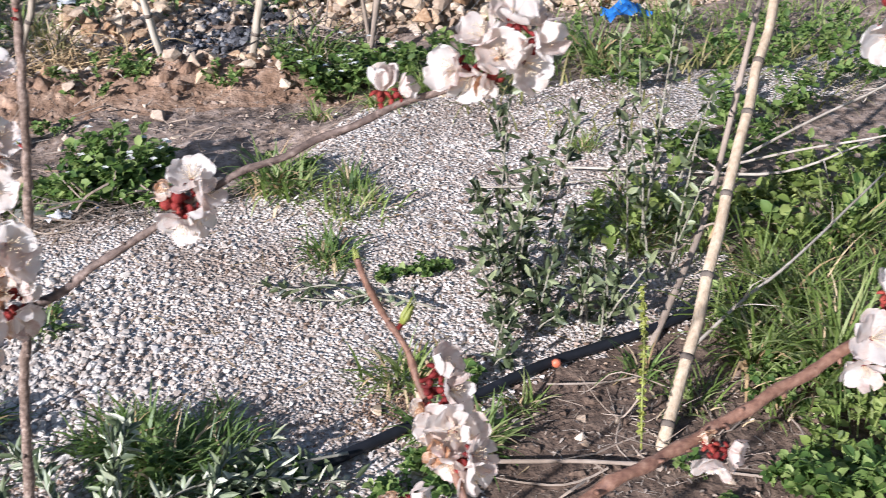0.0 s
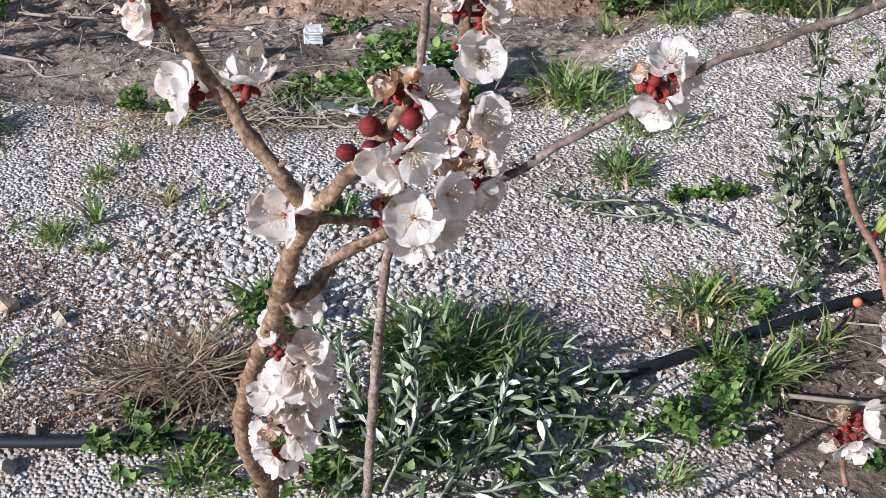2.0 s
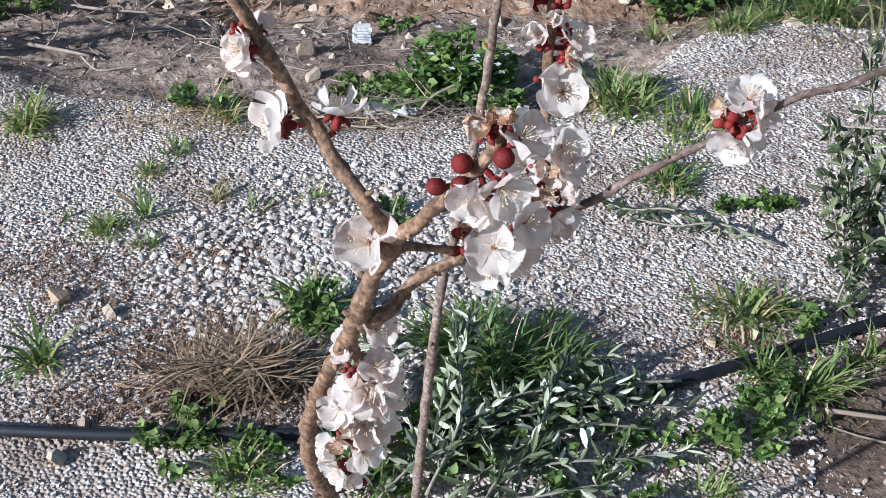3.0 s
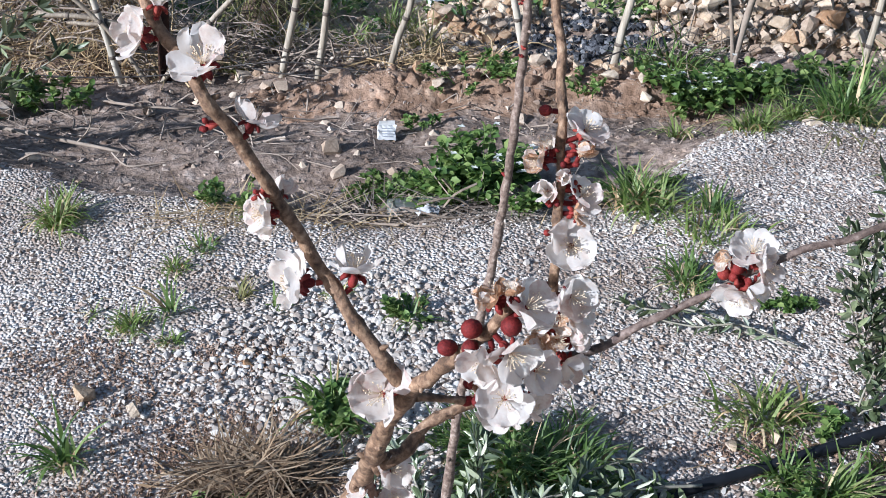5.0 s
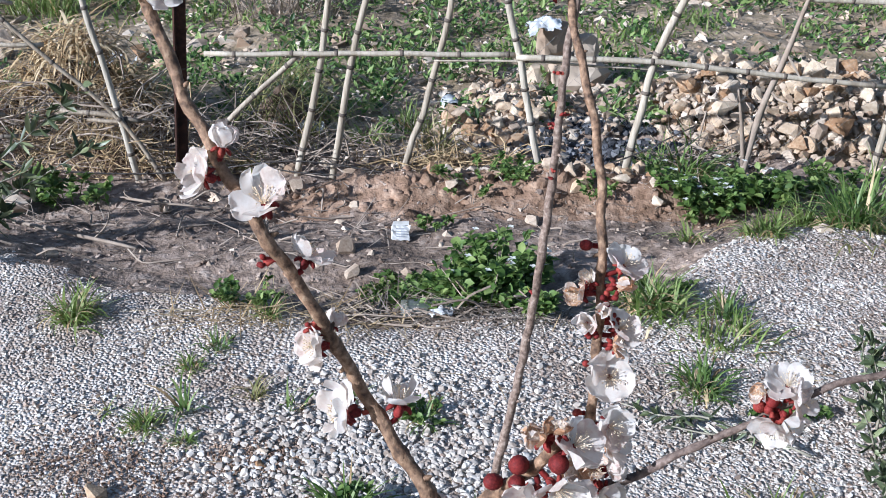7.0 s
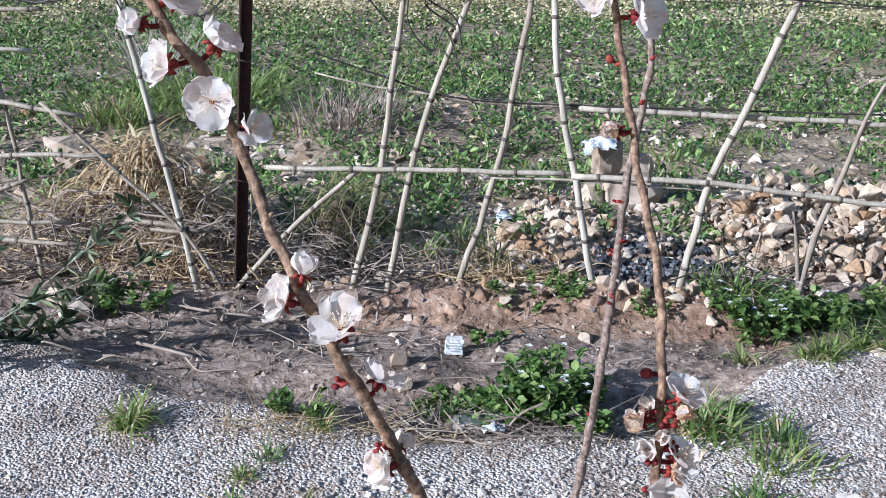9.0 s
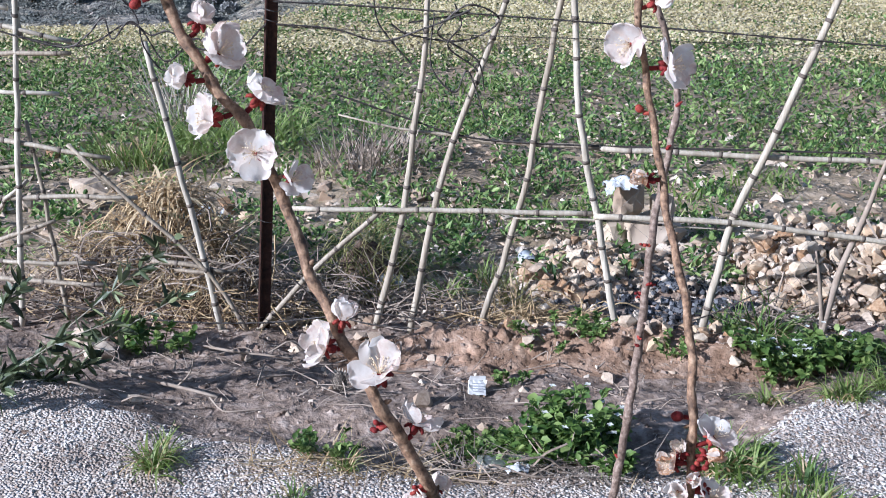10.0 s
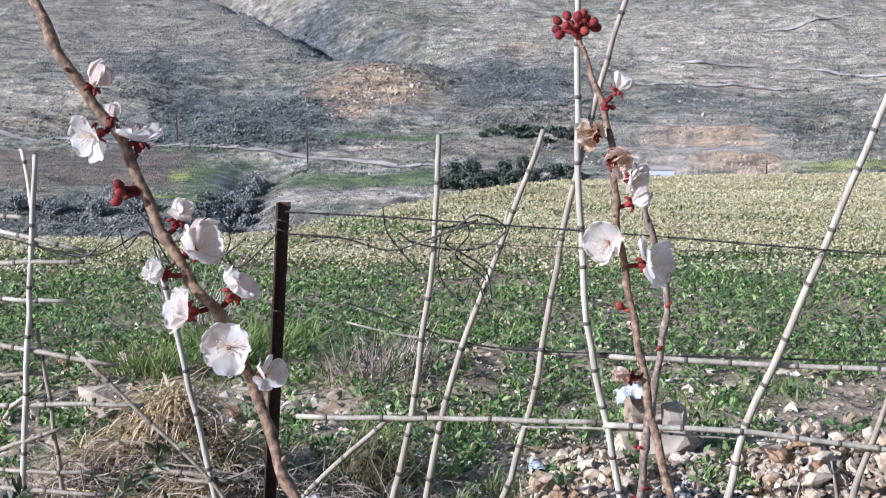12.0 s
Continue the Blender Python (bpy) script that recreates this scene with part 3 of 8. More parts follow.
def build_ground():
    half = axis(2.4, 0.03, 14, 1.075)[:-1]
    half += list(np.arange(half[-1] + 0.9, 104, 1.0)) + [112, 125, 145, 180, 240, 340, 500, 700]
    xs = [-v for v in half[:0:-1]] + half
    ys = [-v for v in axis(0.5, 0.1, 60, 1.35)[:0:-1]] + axis(5.0, 0.03, 60, 1.03) + list(np.arange(61, 150, 4.0)) + list(np.arange(150, 215, 0.7)) + list(np.arange(215, 330, 1.4)) + list(np.arange(335, 1500, 25.0))
    nx, ny = len(xs), len(ys)
    verts = np.array([(x, y, ground_at(x, y)) for y in ys for x in xs])
    i, j = np.meshgrid(np.arange(nx - 1), np.arange(ny - 1))
    a = (j * nx + i).ravel()
    faces = np.stack([a, a + 1, a + nx + 1, a + nx], 1)
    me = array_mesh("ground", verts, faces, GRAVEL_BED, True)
    for m in (SOIL, FIELD_SOIL, HILL, DAMP_SHADE_SOIL, BANK_CLAY):
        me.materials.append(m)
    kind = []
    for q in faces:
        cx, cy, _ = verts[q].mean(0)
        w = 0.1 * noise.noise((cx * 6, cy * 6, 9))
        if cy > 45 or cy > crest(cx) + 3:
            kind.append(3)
        elif cy > 4.15 + w * 3:
            kind.append(2)
        # dark ground painted in for the shadow beneath the brushwood
        elif 3.66 + w < cy and -1.8 < cx < -0.75 + w * 3:
            kind.append(4)
        elif abs(cy - 3.36 + w) < 0.17 and -0.55 + w * 2 < cx < 0.8 + w * 2:
            kind.append(5)
        elif cy > gravel_edge(cx) + 0.05 + w * 0.6:
            kind.append(1)
        elif ((cx - 1.12) / 0.52) ** 2 + ((cy - 1.4) / 0.33) ** 2 < 1 + w * 4:
            kind.append(4)
        elif (cx - 2.0) ** 2 + (cy - 2.0) ** 2 < 0.45 + w:
            kind.append(1)
        else:
            kind.append(0)
    me.polygons.foreach_set("material_index", np.array(kind, np.int32))
    return thing("ground", me, "pale gravel yard, brown soil and a green field running to a dry hillside", "ground", kind="structure")


ground = build_ground()


def on_ground(xy, lift=0.0):
    return np.array([(x, y, ground_at(x, y) + lift) for x, y in xy])


def gravel_chips():
    """Crushed limestone lying over the yard, one loose layer."""
    shapes = [stone_shape(k, 8, 0.5) for k in range(12)]
    n = 135000
    x, y = rng.uniform(-1.6, 2.5, n), 1.05 + 2.2 * rng.random(n) ** 1.15
    keep = [(abs(a - 0.1) < 0.32 + 0.42 * b) and b < gravel_edge(a) + 0.06 + 0.08 * noise.noise((a * 6, b * 6, 9)) and not ((a - 1.12) / 0.5) ** 2 + ((b - 1.4) / 0.31) ** 2 < 1 and not (a < 0.0 and noise.noise((a * 3.2, b * 4.5, 31)) + 0.5 * noise.noise((a * 11, b * 13, 32)) > -0.03 and w < 0.85) for a, b, w in zip(x, y, rng.random(n))]
    xy = np.stack([x, y], 1)[keep]
    size = 0.0022 + 0.0085 * rng.random(len(xy)) ** 3.2
    v, f = scatter(shapes, on_ground(xy) + np.stack([np.zeros(len(xy)), np.zeros(len(xy)), size * 0.13], 1), size, rng, 1.0)
    thing("gravel", array_mesh("gravel", v, f, GRAVEL), "pale crushed limestone gravel spread over the yard", "gravel", kind="stuff")


gravel_chips()

# ---- fence ----
FENCE_Y = 3.6


def cane_path(points, r0, r1, seed=0):
    """A cane through a few places, a little crooked from joint to joint."""
    r = np.random.default_rng(seed)
    p = spline([(*q, 0.0) for q in points], 12)[:, :3]
    d = np.concatenate([[0], np.cumsum(np.linalg.norm(np.diff(p, axis=0), axis=1))])
    n = max(6, int(d[-1] / 0.085))
    t = np.linspace(0, 1, n + 1)
    rows = np.stack([np.interp(t * d[-1], d, p[:, k]) for k in range(3)], 1) + r.normal(size=(n + 1, 3)) * 0.0018
    return np.column_stack([rows, r0 + (r1 - r0) * t]), d[-1]


def build_cane(name, points, r0=0.016, r1=0.011, seed=0, label="", group="fence canes", category="cane", mat=None):
    """A dry cane with raised joints, each joint a part."""
    p, length = cane_path(points, r0, r1, seed)
    v, f = tube([(*q[:3], q[3] * 0.76) for q in p], 9, 0.07, True, seed)
    r = np.random.default_rng(seed + 50)
    ob = thing(name, mesh_of("cane", v, f, mat or CANE, True), label or "dry pale cane leaning in the fence, with dark joints", category, group)
    at = np.linspace(0, length, len(p))
    s = 0.06 + 0.08 * r.random()
    while s < length - 0.03:
        q, q2 = (np.array([np.interp(c, at, p[:, k]) for k in range(4)]) for c in (s, s + 0.02))
        d = (q2 - q)[:3] / np.linalg.norm((q2 - q)[:3])
        ring = [(*(q[:3] + d * h), q[3] * k * 0.77) for h, k in ((-0.006, 1.0), (-0.003, 1.1), (0.0, 1.2), (0.003, 1.14), (0.006, 1.0))]
        rv, rf = tube(ring, 9, 0.08, True, seed)
        part("joint", mesh_of("joint", rv, rf, CANE_NODE, True), ob)
        s += 0.11 + 0.09 * r.random()
    return ob


def fence_cane(points, y0=FENCE_Y, y1=FENCE_Y, r0=0.0155, r1=0.0105, seed=0, label="", group="fence canes"):
    """Places along the fence as (x, z), from the foot up."""
    n = len(points) - 1
    rows = [(x, y0 + (y1 - y0) * k / n, z) for k, (x, z) in enumerate(points)]
    if points[0][1] < 0.0 and points[0][1] < points[-1][1]:
        rows[0] = (*rows[0][:2], min(rows[0][2], ground_at(*rows[0][:2])) - 0.02)
    return build_cane("cane", rows, r0, r1, seed, label, group)


UP = "dry pale cane standing in the fence, leaning sideways"
fence_cane([(-0.508, -0.174), (-0.401, 0.259), (-0.33, 0.8), (-0.311, 1.137)], seed=1, label=UP)
fence_cane([(-0.39, -0.187), (-0.305, 0.262), (-0.215, 0.558), (0.003, 1.148)], 3.58, 3.62, seed=2, label="dry pale cane leaning over to a slanted cut tip")
fence_cane([(-0.172, -0.145), (-0.04, 0.26), (0.012, 0.545), (0.083, 0.942), (0.161, 1.267), (0.23, 1.51), (0.275, 1.67)], 3.61, 3.6, 0.0145, 0.0105, 3, UP)
fence_cane([(0.291, -0.085), (0.2, 0.252), (0.138, 0.565), (0.106, 0.97), (0.096, 1.3), (0.093, 1.63)], 3.585, 3.585, 0.0155, 0.0115, 4, "tall pale cane standing nearly upright in the fence")
fence_cane([(0.54, -0.133), (0.617, 0.236), (0.695, 0.442), (0.836, 0.819), (0.984, 1.234), (1.05, 1.42)], 3.58, 3.6, 0.0175, 0.0125, 5, "thick pale cane leaning over to the side")
fence_cane([(1.341, -0.085), (1.43, 0.75)], seed=6, label=UP)
fence_cane([(-1.0, -0.13), (-1.08, 0.242), (-1.189, 0.775)], 3.58, 3.61, 0.014, 0.012, 7, UP)
fence_cane([(-0.897, -0.168), (-1.034, 0.03), (-1.24, 0.235), (-1.459, 0.45)], 3.57, 3.6, 0.010, 0.008, 8, "thin cane fallen aslant against the fence")
fence_cane([(-0.9, -0.13), (-0.68, 0.06), (-0.461, 0.258)], 3.57, 3.6, 0.012, 0.011, 9, "slanting brace cane tied to the lower rail")
fence_cane([(-1.685, -0.15), (-1.635, 0.303), (-1.588, 0.766), (-1.557, 1.074)], 3.6, 3.6, 0.014, 0.0105, 10, UP)
fence_cane([(-1.575, 0.78), (-1.582, 0.943), (-1.602, 1.091)], 3.61, 3.61, 0.011, 0.009, 11, "thin cane split at the top")
fence_cane([(-1.53, -0.12), (-1.56, 0.2), (-1.592, 0.52)], 3.62, 3.62, 0.011, 0.008, 12, "thin grey cane stuck upright among loose ones")
LOW = "long grey cane laid level as a fence rail"
build_cane("cane", [(-0.76, 3.585, 0.254), (-0.4, 3.585, 0.259), (-0.04, 3.587, 0.26), (0.204, 3.59, 0.252)], 0.0105, 0.0115, 20, LOW, "fence rails")
build_cane("cane", [(0.19, 3.57, 0.256), (0.617, 3.57, 0.238), (0.994, 3.575, 0.197), (1.35, 3.59, 0.155)], 0.0125, 0.0105, 21, LOW, "fence rails")
build_cane("cane", [(-0.6, 3.62, 0.555), (-0.547, 3.62, 0.542), (-0.407, 3.62, 0.509), (-0.249, 3.62, 0.489), (-0.023, 3.62, 0.467), (0.21, 3.62, 0.459)], 0.0035, 0.0105, 22, LOW, "fence rails")
build_cane("cane", [(0.2, 3.61, 0.46), (0.695, 3.61, 0.441), (0.974, 3.61, 0.43), (1.45, 3.62, 0.41)], 0.0115, 0.011, 23, LOW, "fence rails")
build_cane("cane", [(-0.06, 3.6, 0.236), (0.3, 3.6, 0.226), (0.72, 3.6, 0.2)], 0.006, 0.0045, 24, "thin grey cane tied under the lower rail", "fence rails")
# loose canes lying across at the brushwood
LOOSE = [(-1.78, 0.872, -1.6, 0.872), (-1.72, 0.83, -1.424, 0.768), (-1.78, 0.722, -1.417, 0.736), (-1.78, 0.608, -1.481, 0.605), (-1.79, 0.465, -1.329, 0.405), (-1.8, 0.359, -1.583, 0.369),
         (-1.81, 0.256, -1.253, 0.279), (-1.83, 0.041, -1.419, 0.039), (-1.837, -0.03, -1.375, -0.022), (-1.465, 0.443, -1.327, 0.292), (-1.827, 0.075, -1.531, 0.191), (-1.738, 0.204, -1.615, 0.322), (-1.25, 0.06, -0.98, 0.03), (-1.16, 0.02, -0.95, 0.02)]
for k, (x0, z0, x1, z1) in enumerate(LOOSE):
    build_cane("cane", [(x0, 3.62 + 0.02 * (k % 3), z0), ((x0 + x1) / 2, 3.6, (z0 + z1) / 2 + 0.008), (x1, 3.6 + 0.03 * (k % 2), z1)], 0.012 - 0.003 * (k % 2), 0.009, 30 + k, "loose grey cane tied across the fence by the brushwood", "loose canes")


def iron_post():
    """Angle-iron fence post with a mushroomed top and tie wires."""
    post = thing("fence_post", None, "rusted dark angle-iron fence post with wire tied round it", "post", at=(-0.865, FENCE_Y, -0.2))
    v, f = [], []
    prof = [(0, 0), (0.034, 0), (0.034, 0.005), (0.005, 0.005), (0.005, 0.034), (0, 0.034)]
    for z in (0.0, 0.4, 0.8, 1.125):
        v += [(-0.02 + x + z * 0.075, -y, z) for x, y in prof]
    for k in range(3):
        for i in range(6):
            j = (i + 1) % 6
            f.append((k * 6 + i, k * 6 + j, k * 6 + 6 + j, k * 6 + 6 + i))
    f += [(5, 4, 3, 2, 1, 0), tuple(18 + i for i in range(6))]
    part("post", mesh_of("post", v, f, RUST), post)
    cap = [(-0.0225 + 0.085 + x * 1.12, -y * 1.12 + 0.002, z) for z in (1.11, 1.13) for x, y in prof]
    part("battered_top", mesh_of("battered_top", cap, f[:6] + [(5, 4, 3, 2, 1, 0), (6, 7, 8, 9, 10, 11)], RUST), post)
    for z in (0.42, 0.8, 1.05, 1.08):
        ring = [(z * 0.075 + 0.027 * math.cos(a), -0.018 + 0.03 * math.sin(a), z + 0.004 * math.sin(2 * a), 0.0014) for a in np.linspace(0, 6.4, 16)]
        tv, tf = tube(ring, 5)
        part("tie_wire", mesh_of("tie_wire", tv, tf, WIRE), post)


iron_post()


def barbed_wire(points, seed, name="barbed_wire", barbs=True, rad=0.0026, label="rusted barbed wire strung along the fence"):
    """Two twisted strands; each barb is a part."""
    r = np.random.default_rng(seed)
    p = spline([(*q, rad) for q in points], 14)
    d = np.concatenate([[0], np.cumsum(np.linalg.norm(np.diff(p[:, :3], axis=0), axis=1))])
    strands = []
    for ph in (0, math.pi):
        q = p.copy()
        q[:, 1] += 0.0017 * np.cos(d * 90 + ph)
        q[:, 2] += 0.0017 * np.sin(d * 90 + ph)
        q[:, 3] = rad * 0.8
        strands.append(tube(q, 5))
    v, f = joined(strands)
    ob = thing(name, mesh_of(name, v, f, WIRE), label, "wire", "fence wires")
    if barbs:
        s = 0.05
        while s < d[-1]:
            c = np.array([np.interp(s, d, p[:, k]) for k in range(3)])
            pieces = []
            for _ in range(2):
                w = r.normal(size=3)
                w = w / np.linalg.norm(w) * 0.011
                pieces.append(tube([(*(c - w), 0.0006), (*c, 0.0017), (*(c + w), 0.0006)], 4))
            bv, bf = joined(pieces)
            part("barb", mesh_of("barb", bv, bf, WIRE), ob)
            s += 0.1
    return ob


barbed_wire([(-0.775, 3.56, 0.906), (-0.55, 3.57, 0.895), (-0.307, 3.57, 0.881), (0.32, 3.57, 0.84), (1.01, 3.57, 0.79), (1.6, 3.58, 0.76)], 1)
barbed_wire([(-0.77, 3.56, 0.839), (-0.6, 3.57, 0.825), (-0.462, 3.57, 0.79), (-0.33, 3.56, 0.83), (-0.196, 3.57, 0.882), (-0.26, 3.6, 0.86), (-0.38, 3.6, 0.84)], 2)
barbed_wire([(-0.8, 3.56, 0.84), (-0.93, 3.57, 0.73), (-1.02, 3.58, 0.79), (-1.12, 3.58, 0.72), (-1.22, 3.6, 0.83), (-1.4, 3.6, 0.76), (-1.75, 3.6, 0.83)], 3)
barbed_wire([(-0.3, 3.57, 0.87), (-0.31, 3.57, 0.72), (-0.24, 3.56, 0.64), (-0.2, 3.58, 0.7), (-0.15, 3.58, 0.56)], 4)
barbed_wire([(-0.8, 3.56, 0.07), (-0.6, 3.52, -0.08), (-0.35, 3.5, -0.11), (-0.1, 3.5, -0.12), (0.25, 3.5, -0.1), (0.5, 3.52, -0.07), (0.75, 3.53, 0.05)], 5, rad=0.002)
barbed_wire([(-1.6, 3.5, -0.04), (-1.2, 3.5, -0.1), (-0.85, 3.52, -0.11), (-0.5, 3.52, -0.07), (-0.2, 3.52, -0.11)], 6)
barbed_wire([(-0.6, 3.6, 0.62), (-0.4, 3.61, 0.55), (-0.2, 3.61, 0.49), (0.1, 3.61, 0.47), (0.9, 3.62, 0.455), (1.5, 3.62, 0.45)], 7, barbs=False)
barbed_wire([(-0.75, 3.57, 0.83), (-0.2, 3.57, 0.81), (0.5, 3.57, 0.795), (1.5, 3.57, 0.77)], 8, barbs=False, rad=0.001)

TANGLE = "loose tangled strand of rusted barbed wire on the fence"
barbed_wire([(-0.43, 3.58, 0.84), (-0.38, 3.58, 0.81), (-0.25, 3.58, 0.79), (-0.16, 3.58, 0.81), (-0.11, 3.58, 0.86), (-0.2, 3.56, 0.9), (-0.29, 3.58, 0.82), (-0.24, 3.58, 0.78), (-0.17, 3.58, 0.73), (-0.15, 3.58, 0.64)], 9, label=TANGLE)
barbed_wire([(-0.24, 3.58, 0.9), (-0.22, 3.57, 0.84), (-0.26, 3.56, 0.78), (-0.19, 3.58, 0.72), (-0.17, 3.58, 0.7)], 10, label=TANGLE)
barbed_wire([(-0.48, 3.58, 0.92), (-0.47, 3.58, 0.85), (-0.43, 3.58, 0.79), (-0.37, 3.58, 0.72)], 11, label=TANGLE)
barbed_wire([(-1.6, 3.58, 0.8), (-1.43, 3.58, 0.76), (-1.35, 3.57, 0.8), (-1.3, 3.58, 0.85), (-1.27, 3.56, 0.79), (-1.22, 3.58, 0.84), (-1.16, 3.58, 0.8), (-1.1, 3.58, 0.81), (-1.0, 3.57, 0.76), (-0.9, 3.57, 0.82)], 12, label=TANGLE)
barbed_wire([(-1.26, 3.58, 0.93), (-1.2, 3.58, 0.86), (-1.18, 3.57, 0.77), (-1.14, 3.58, 0.7), (-1.1, 3.58, 0.69)], 13, label=TANGLE)
barbed_wire([(-0.98, 3.58, 0.88), (-0.95, 3.58, 0.82), (-0.96, 3.57, 0.76), (-0.9, 3.57, 0.7)], 14, label=TANGLE)


def netting():
    """Slack chain-link netting hanging on the fence, zigzag wires in one mesh."""
    pieces = []
    cell, x = 0.05, -1.0
    k = 0
    while x < 1.5:
        rows = []
        for j in range(20):
            z = 0.86 - j * 0.05
            sag = 0.012 * math.sin(3 * x + j * 0.4) + 0.008 * noise.noise((x * 4, j * 0.5, 2))
            rows.append((x + (cell / 2 if (j + k) % 2 else -cell / 2) * 0.96 + sag, 3.635 + 0.012 * noise.noise((x * 2, j * 0.3, 1)), z + sag, 0.0006))
        rows = [q for q in rows if q[2] > ground_z(q[0], q[1])]
        pieces.append(tube(rows, 3))
        x += cell
        k += 1
    v, f = joined(pieces)
    thing("wire_netting", mesh_of("wire_netting", v, f, NETTING), "slack thin galvanised wire netting on the cane fence", "netting", kind="stuff")


netting()


def dead_branch(points, seed, label, name="dead_branch", twigs=8, mat=None, group="dead branches"):
    """A bare grey branch with side twigs, each a part."""
    r = np.random.default_rng(seed)
    mat = mat or TWIGS
    p = spline(points, 5)
    v, f = tube(p, 7, 0.25, True, seed)
    ob = thing(name, mesh_of(name, v, f, mat, True), label, "branch", group)
    for _ in range(twigs):
        i = r.integers(len(p) // 4, len(p))
        c, d = p[i], r.normal(size=3)
        d = d / np.linalg.norm(d) * (0.04 + 0.1 * r.random()) * np.array([1, 0.7, 1])
        tv, tf = tube(spline([(*c[:3], c[3] * 0.5), (*(c[:3] + d * 0.5 + r.normal(size=3) * 0.01), c[3] * 0.4), (*(c[:3] + d), 0.0006)], 3), 5, 0.2, True, seed)
        part("twig", mesh_of("twig", tv, tf, mat), ob)
    return ob


dead_branch([(0.92, 3.6, -0.2, 0.013), (0.96, 3.6, 0.06, 0.011), (1.02, 3.6, 0.26, 0.009), (1.08, 3.6, 0.48, 0.006), (1.2, 3.62, 0.72, 0.003)], 3, "bare grey dead branch standing by the stones", twigs=10)
dead_branch([(0.93, 3.6, -0.12, 0.008), (0.9, 3.58, 0.05, 0.006), (0.88, 3.58, 0.15, 0.003)], 5, "bare grey dead stub beside the stones", twigs=3)

# ---- stones and rubble ----
ROCKS = [array_mesh("stone", *stone_shape(100 + k, 15, 0.8, 0.42), LIMESTONE) for k in range(14)]
PALE = [array_mesh("pale_stone", *stone_shape(200 + k, 17, 0.7, 0.3), PALE_STONE) for k in range(6)]


def put_stone(name, me, x, y, size, seed, parent=None, lift=0.3, z=None, label="", group=""):
    r = np.random.default_rng(seed)
    z = (ground_at(x, y) if z is None else z) + size * lift
    m = Matrix.LocRotScale((x, y, z), Euler((r.normal() * 0.35, r.normal() * 0.35, r.random() * 6.28)), Vector((size, size * (0.8 + 0.3 * r.random()), size * (0.75 + 0.35 * r.random()))))
    if parent is not None:
        return part(name, me, parent, "", m)
    ob = thing(name, me, label, "stone", group)
    ob.matrix_basis = m
    return ob


STONES = [
    (-0.740, 3.473, 0.054),
    (-1.408, 3.444, 0.072),
    (-1.290, 3.241, 0.102),
    (-0.851, 3.288, 0.048),
    (-0.855, 3.299, 0.047),
    (-0.742, 3.479, 0.049),
    (-0.285, 2.897, 0.068),
    (-0.259, 2.753, 0.050),
    (0.230, 3.170, 0.049),
    (0.599, 3.253, 0.053),
    (0.599, 3.319, 0.047),
    (-0.005, 3.316, 0.050),
    (-0.660, 1.777, 0.061),
    (-0.557, 1.739, 0.040),
    (0.495, 1.624, 0.024),
    (0.580, 1.640, 0.039),
    (0.727, 1.538, 0.024),
    (-0.370, 1.875, 0.036),
    (-0.370, 1.915, 0.028),
    (-0.542, 1.450, 0.036),
    (-0.570, 1.376, 0.043),
    (-1.288, 3.262, 0.067),
    (-1.341, 3.553, 0.072),
    (-0.484, 3.511, 0.062),
    (0.732, 1.533, 0.025),
    (0.500, 1.623, 0.030),
    (-0.287, 3.250, 0.036),
    (-1.039, 2.785, 0.044),
]
STONES += [(-0.98, 3.96, 0.09), (-0.86, 3.87, 0.1), (-0.96, 3.7, 0.07), (-1.05, 3.74, 0.06), (-0.54, 3.54, 0.06), (0.38, 3.32, 0.08), (0.29, 3.35, 0.06), (-0.07, 3.6, 0.05), (0.12, 3.8, 0.06), (0.5, 3.33, 0.06), (0.16, 3.4, 0.05)]
STONES += [(-1.406, 3.408, 0.085), (-1.314, 3.276, 0.100), (-0.733, 3.421, 0.055), (-0.856, 3.293, 0.055), (-0.943, 3.783, 0.070), (-1.736, 3.589, 0.060), (-1.299, 3.415, 0.050)]
STONES += [(-2.59, 6.7, 0.14), (-2.29, 6.45, 0.2), (-2.04, 5.26, 0.26), (-1.41, 5.32, 0.13), (-2.88, 6.03, 0.13), (0.11, 6.79, 0.1), (-2.3, 5.2, 0.12), (-1.25, 5.0, 0.1), (-0.35, 5.6, 0.1), (0.0, 5.1, 0.12), (-1.0, 5.7, 0.09), (-2.7, 6.5, 0.1)]
for k, (x, y, w) in enumerate(STONES):
    brown = k in (12, 15, 17)
    put_stone("stone", (ROCKS if brown or k % 4 == 1 else PALE)[k % 6], x, y, w * (0.55 if y < 2.7 else 0.62), 300 + k, label="brownish weathered stone half sunk in the gravel" if brown else "pale weathered limestone lying on the ground", group="loose stones")


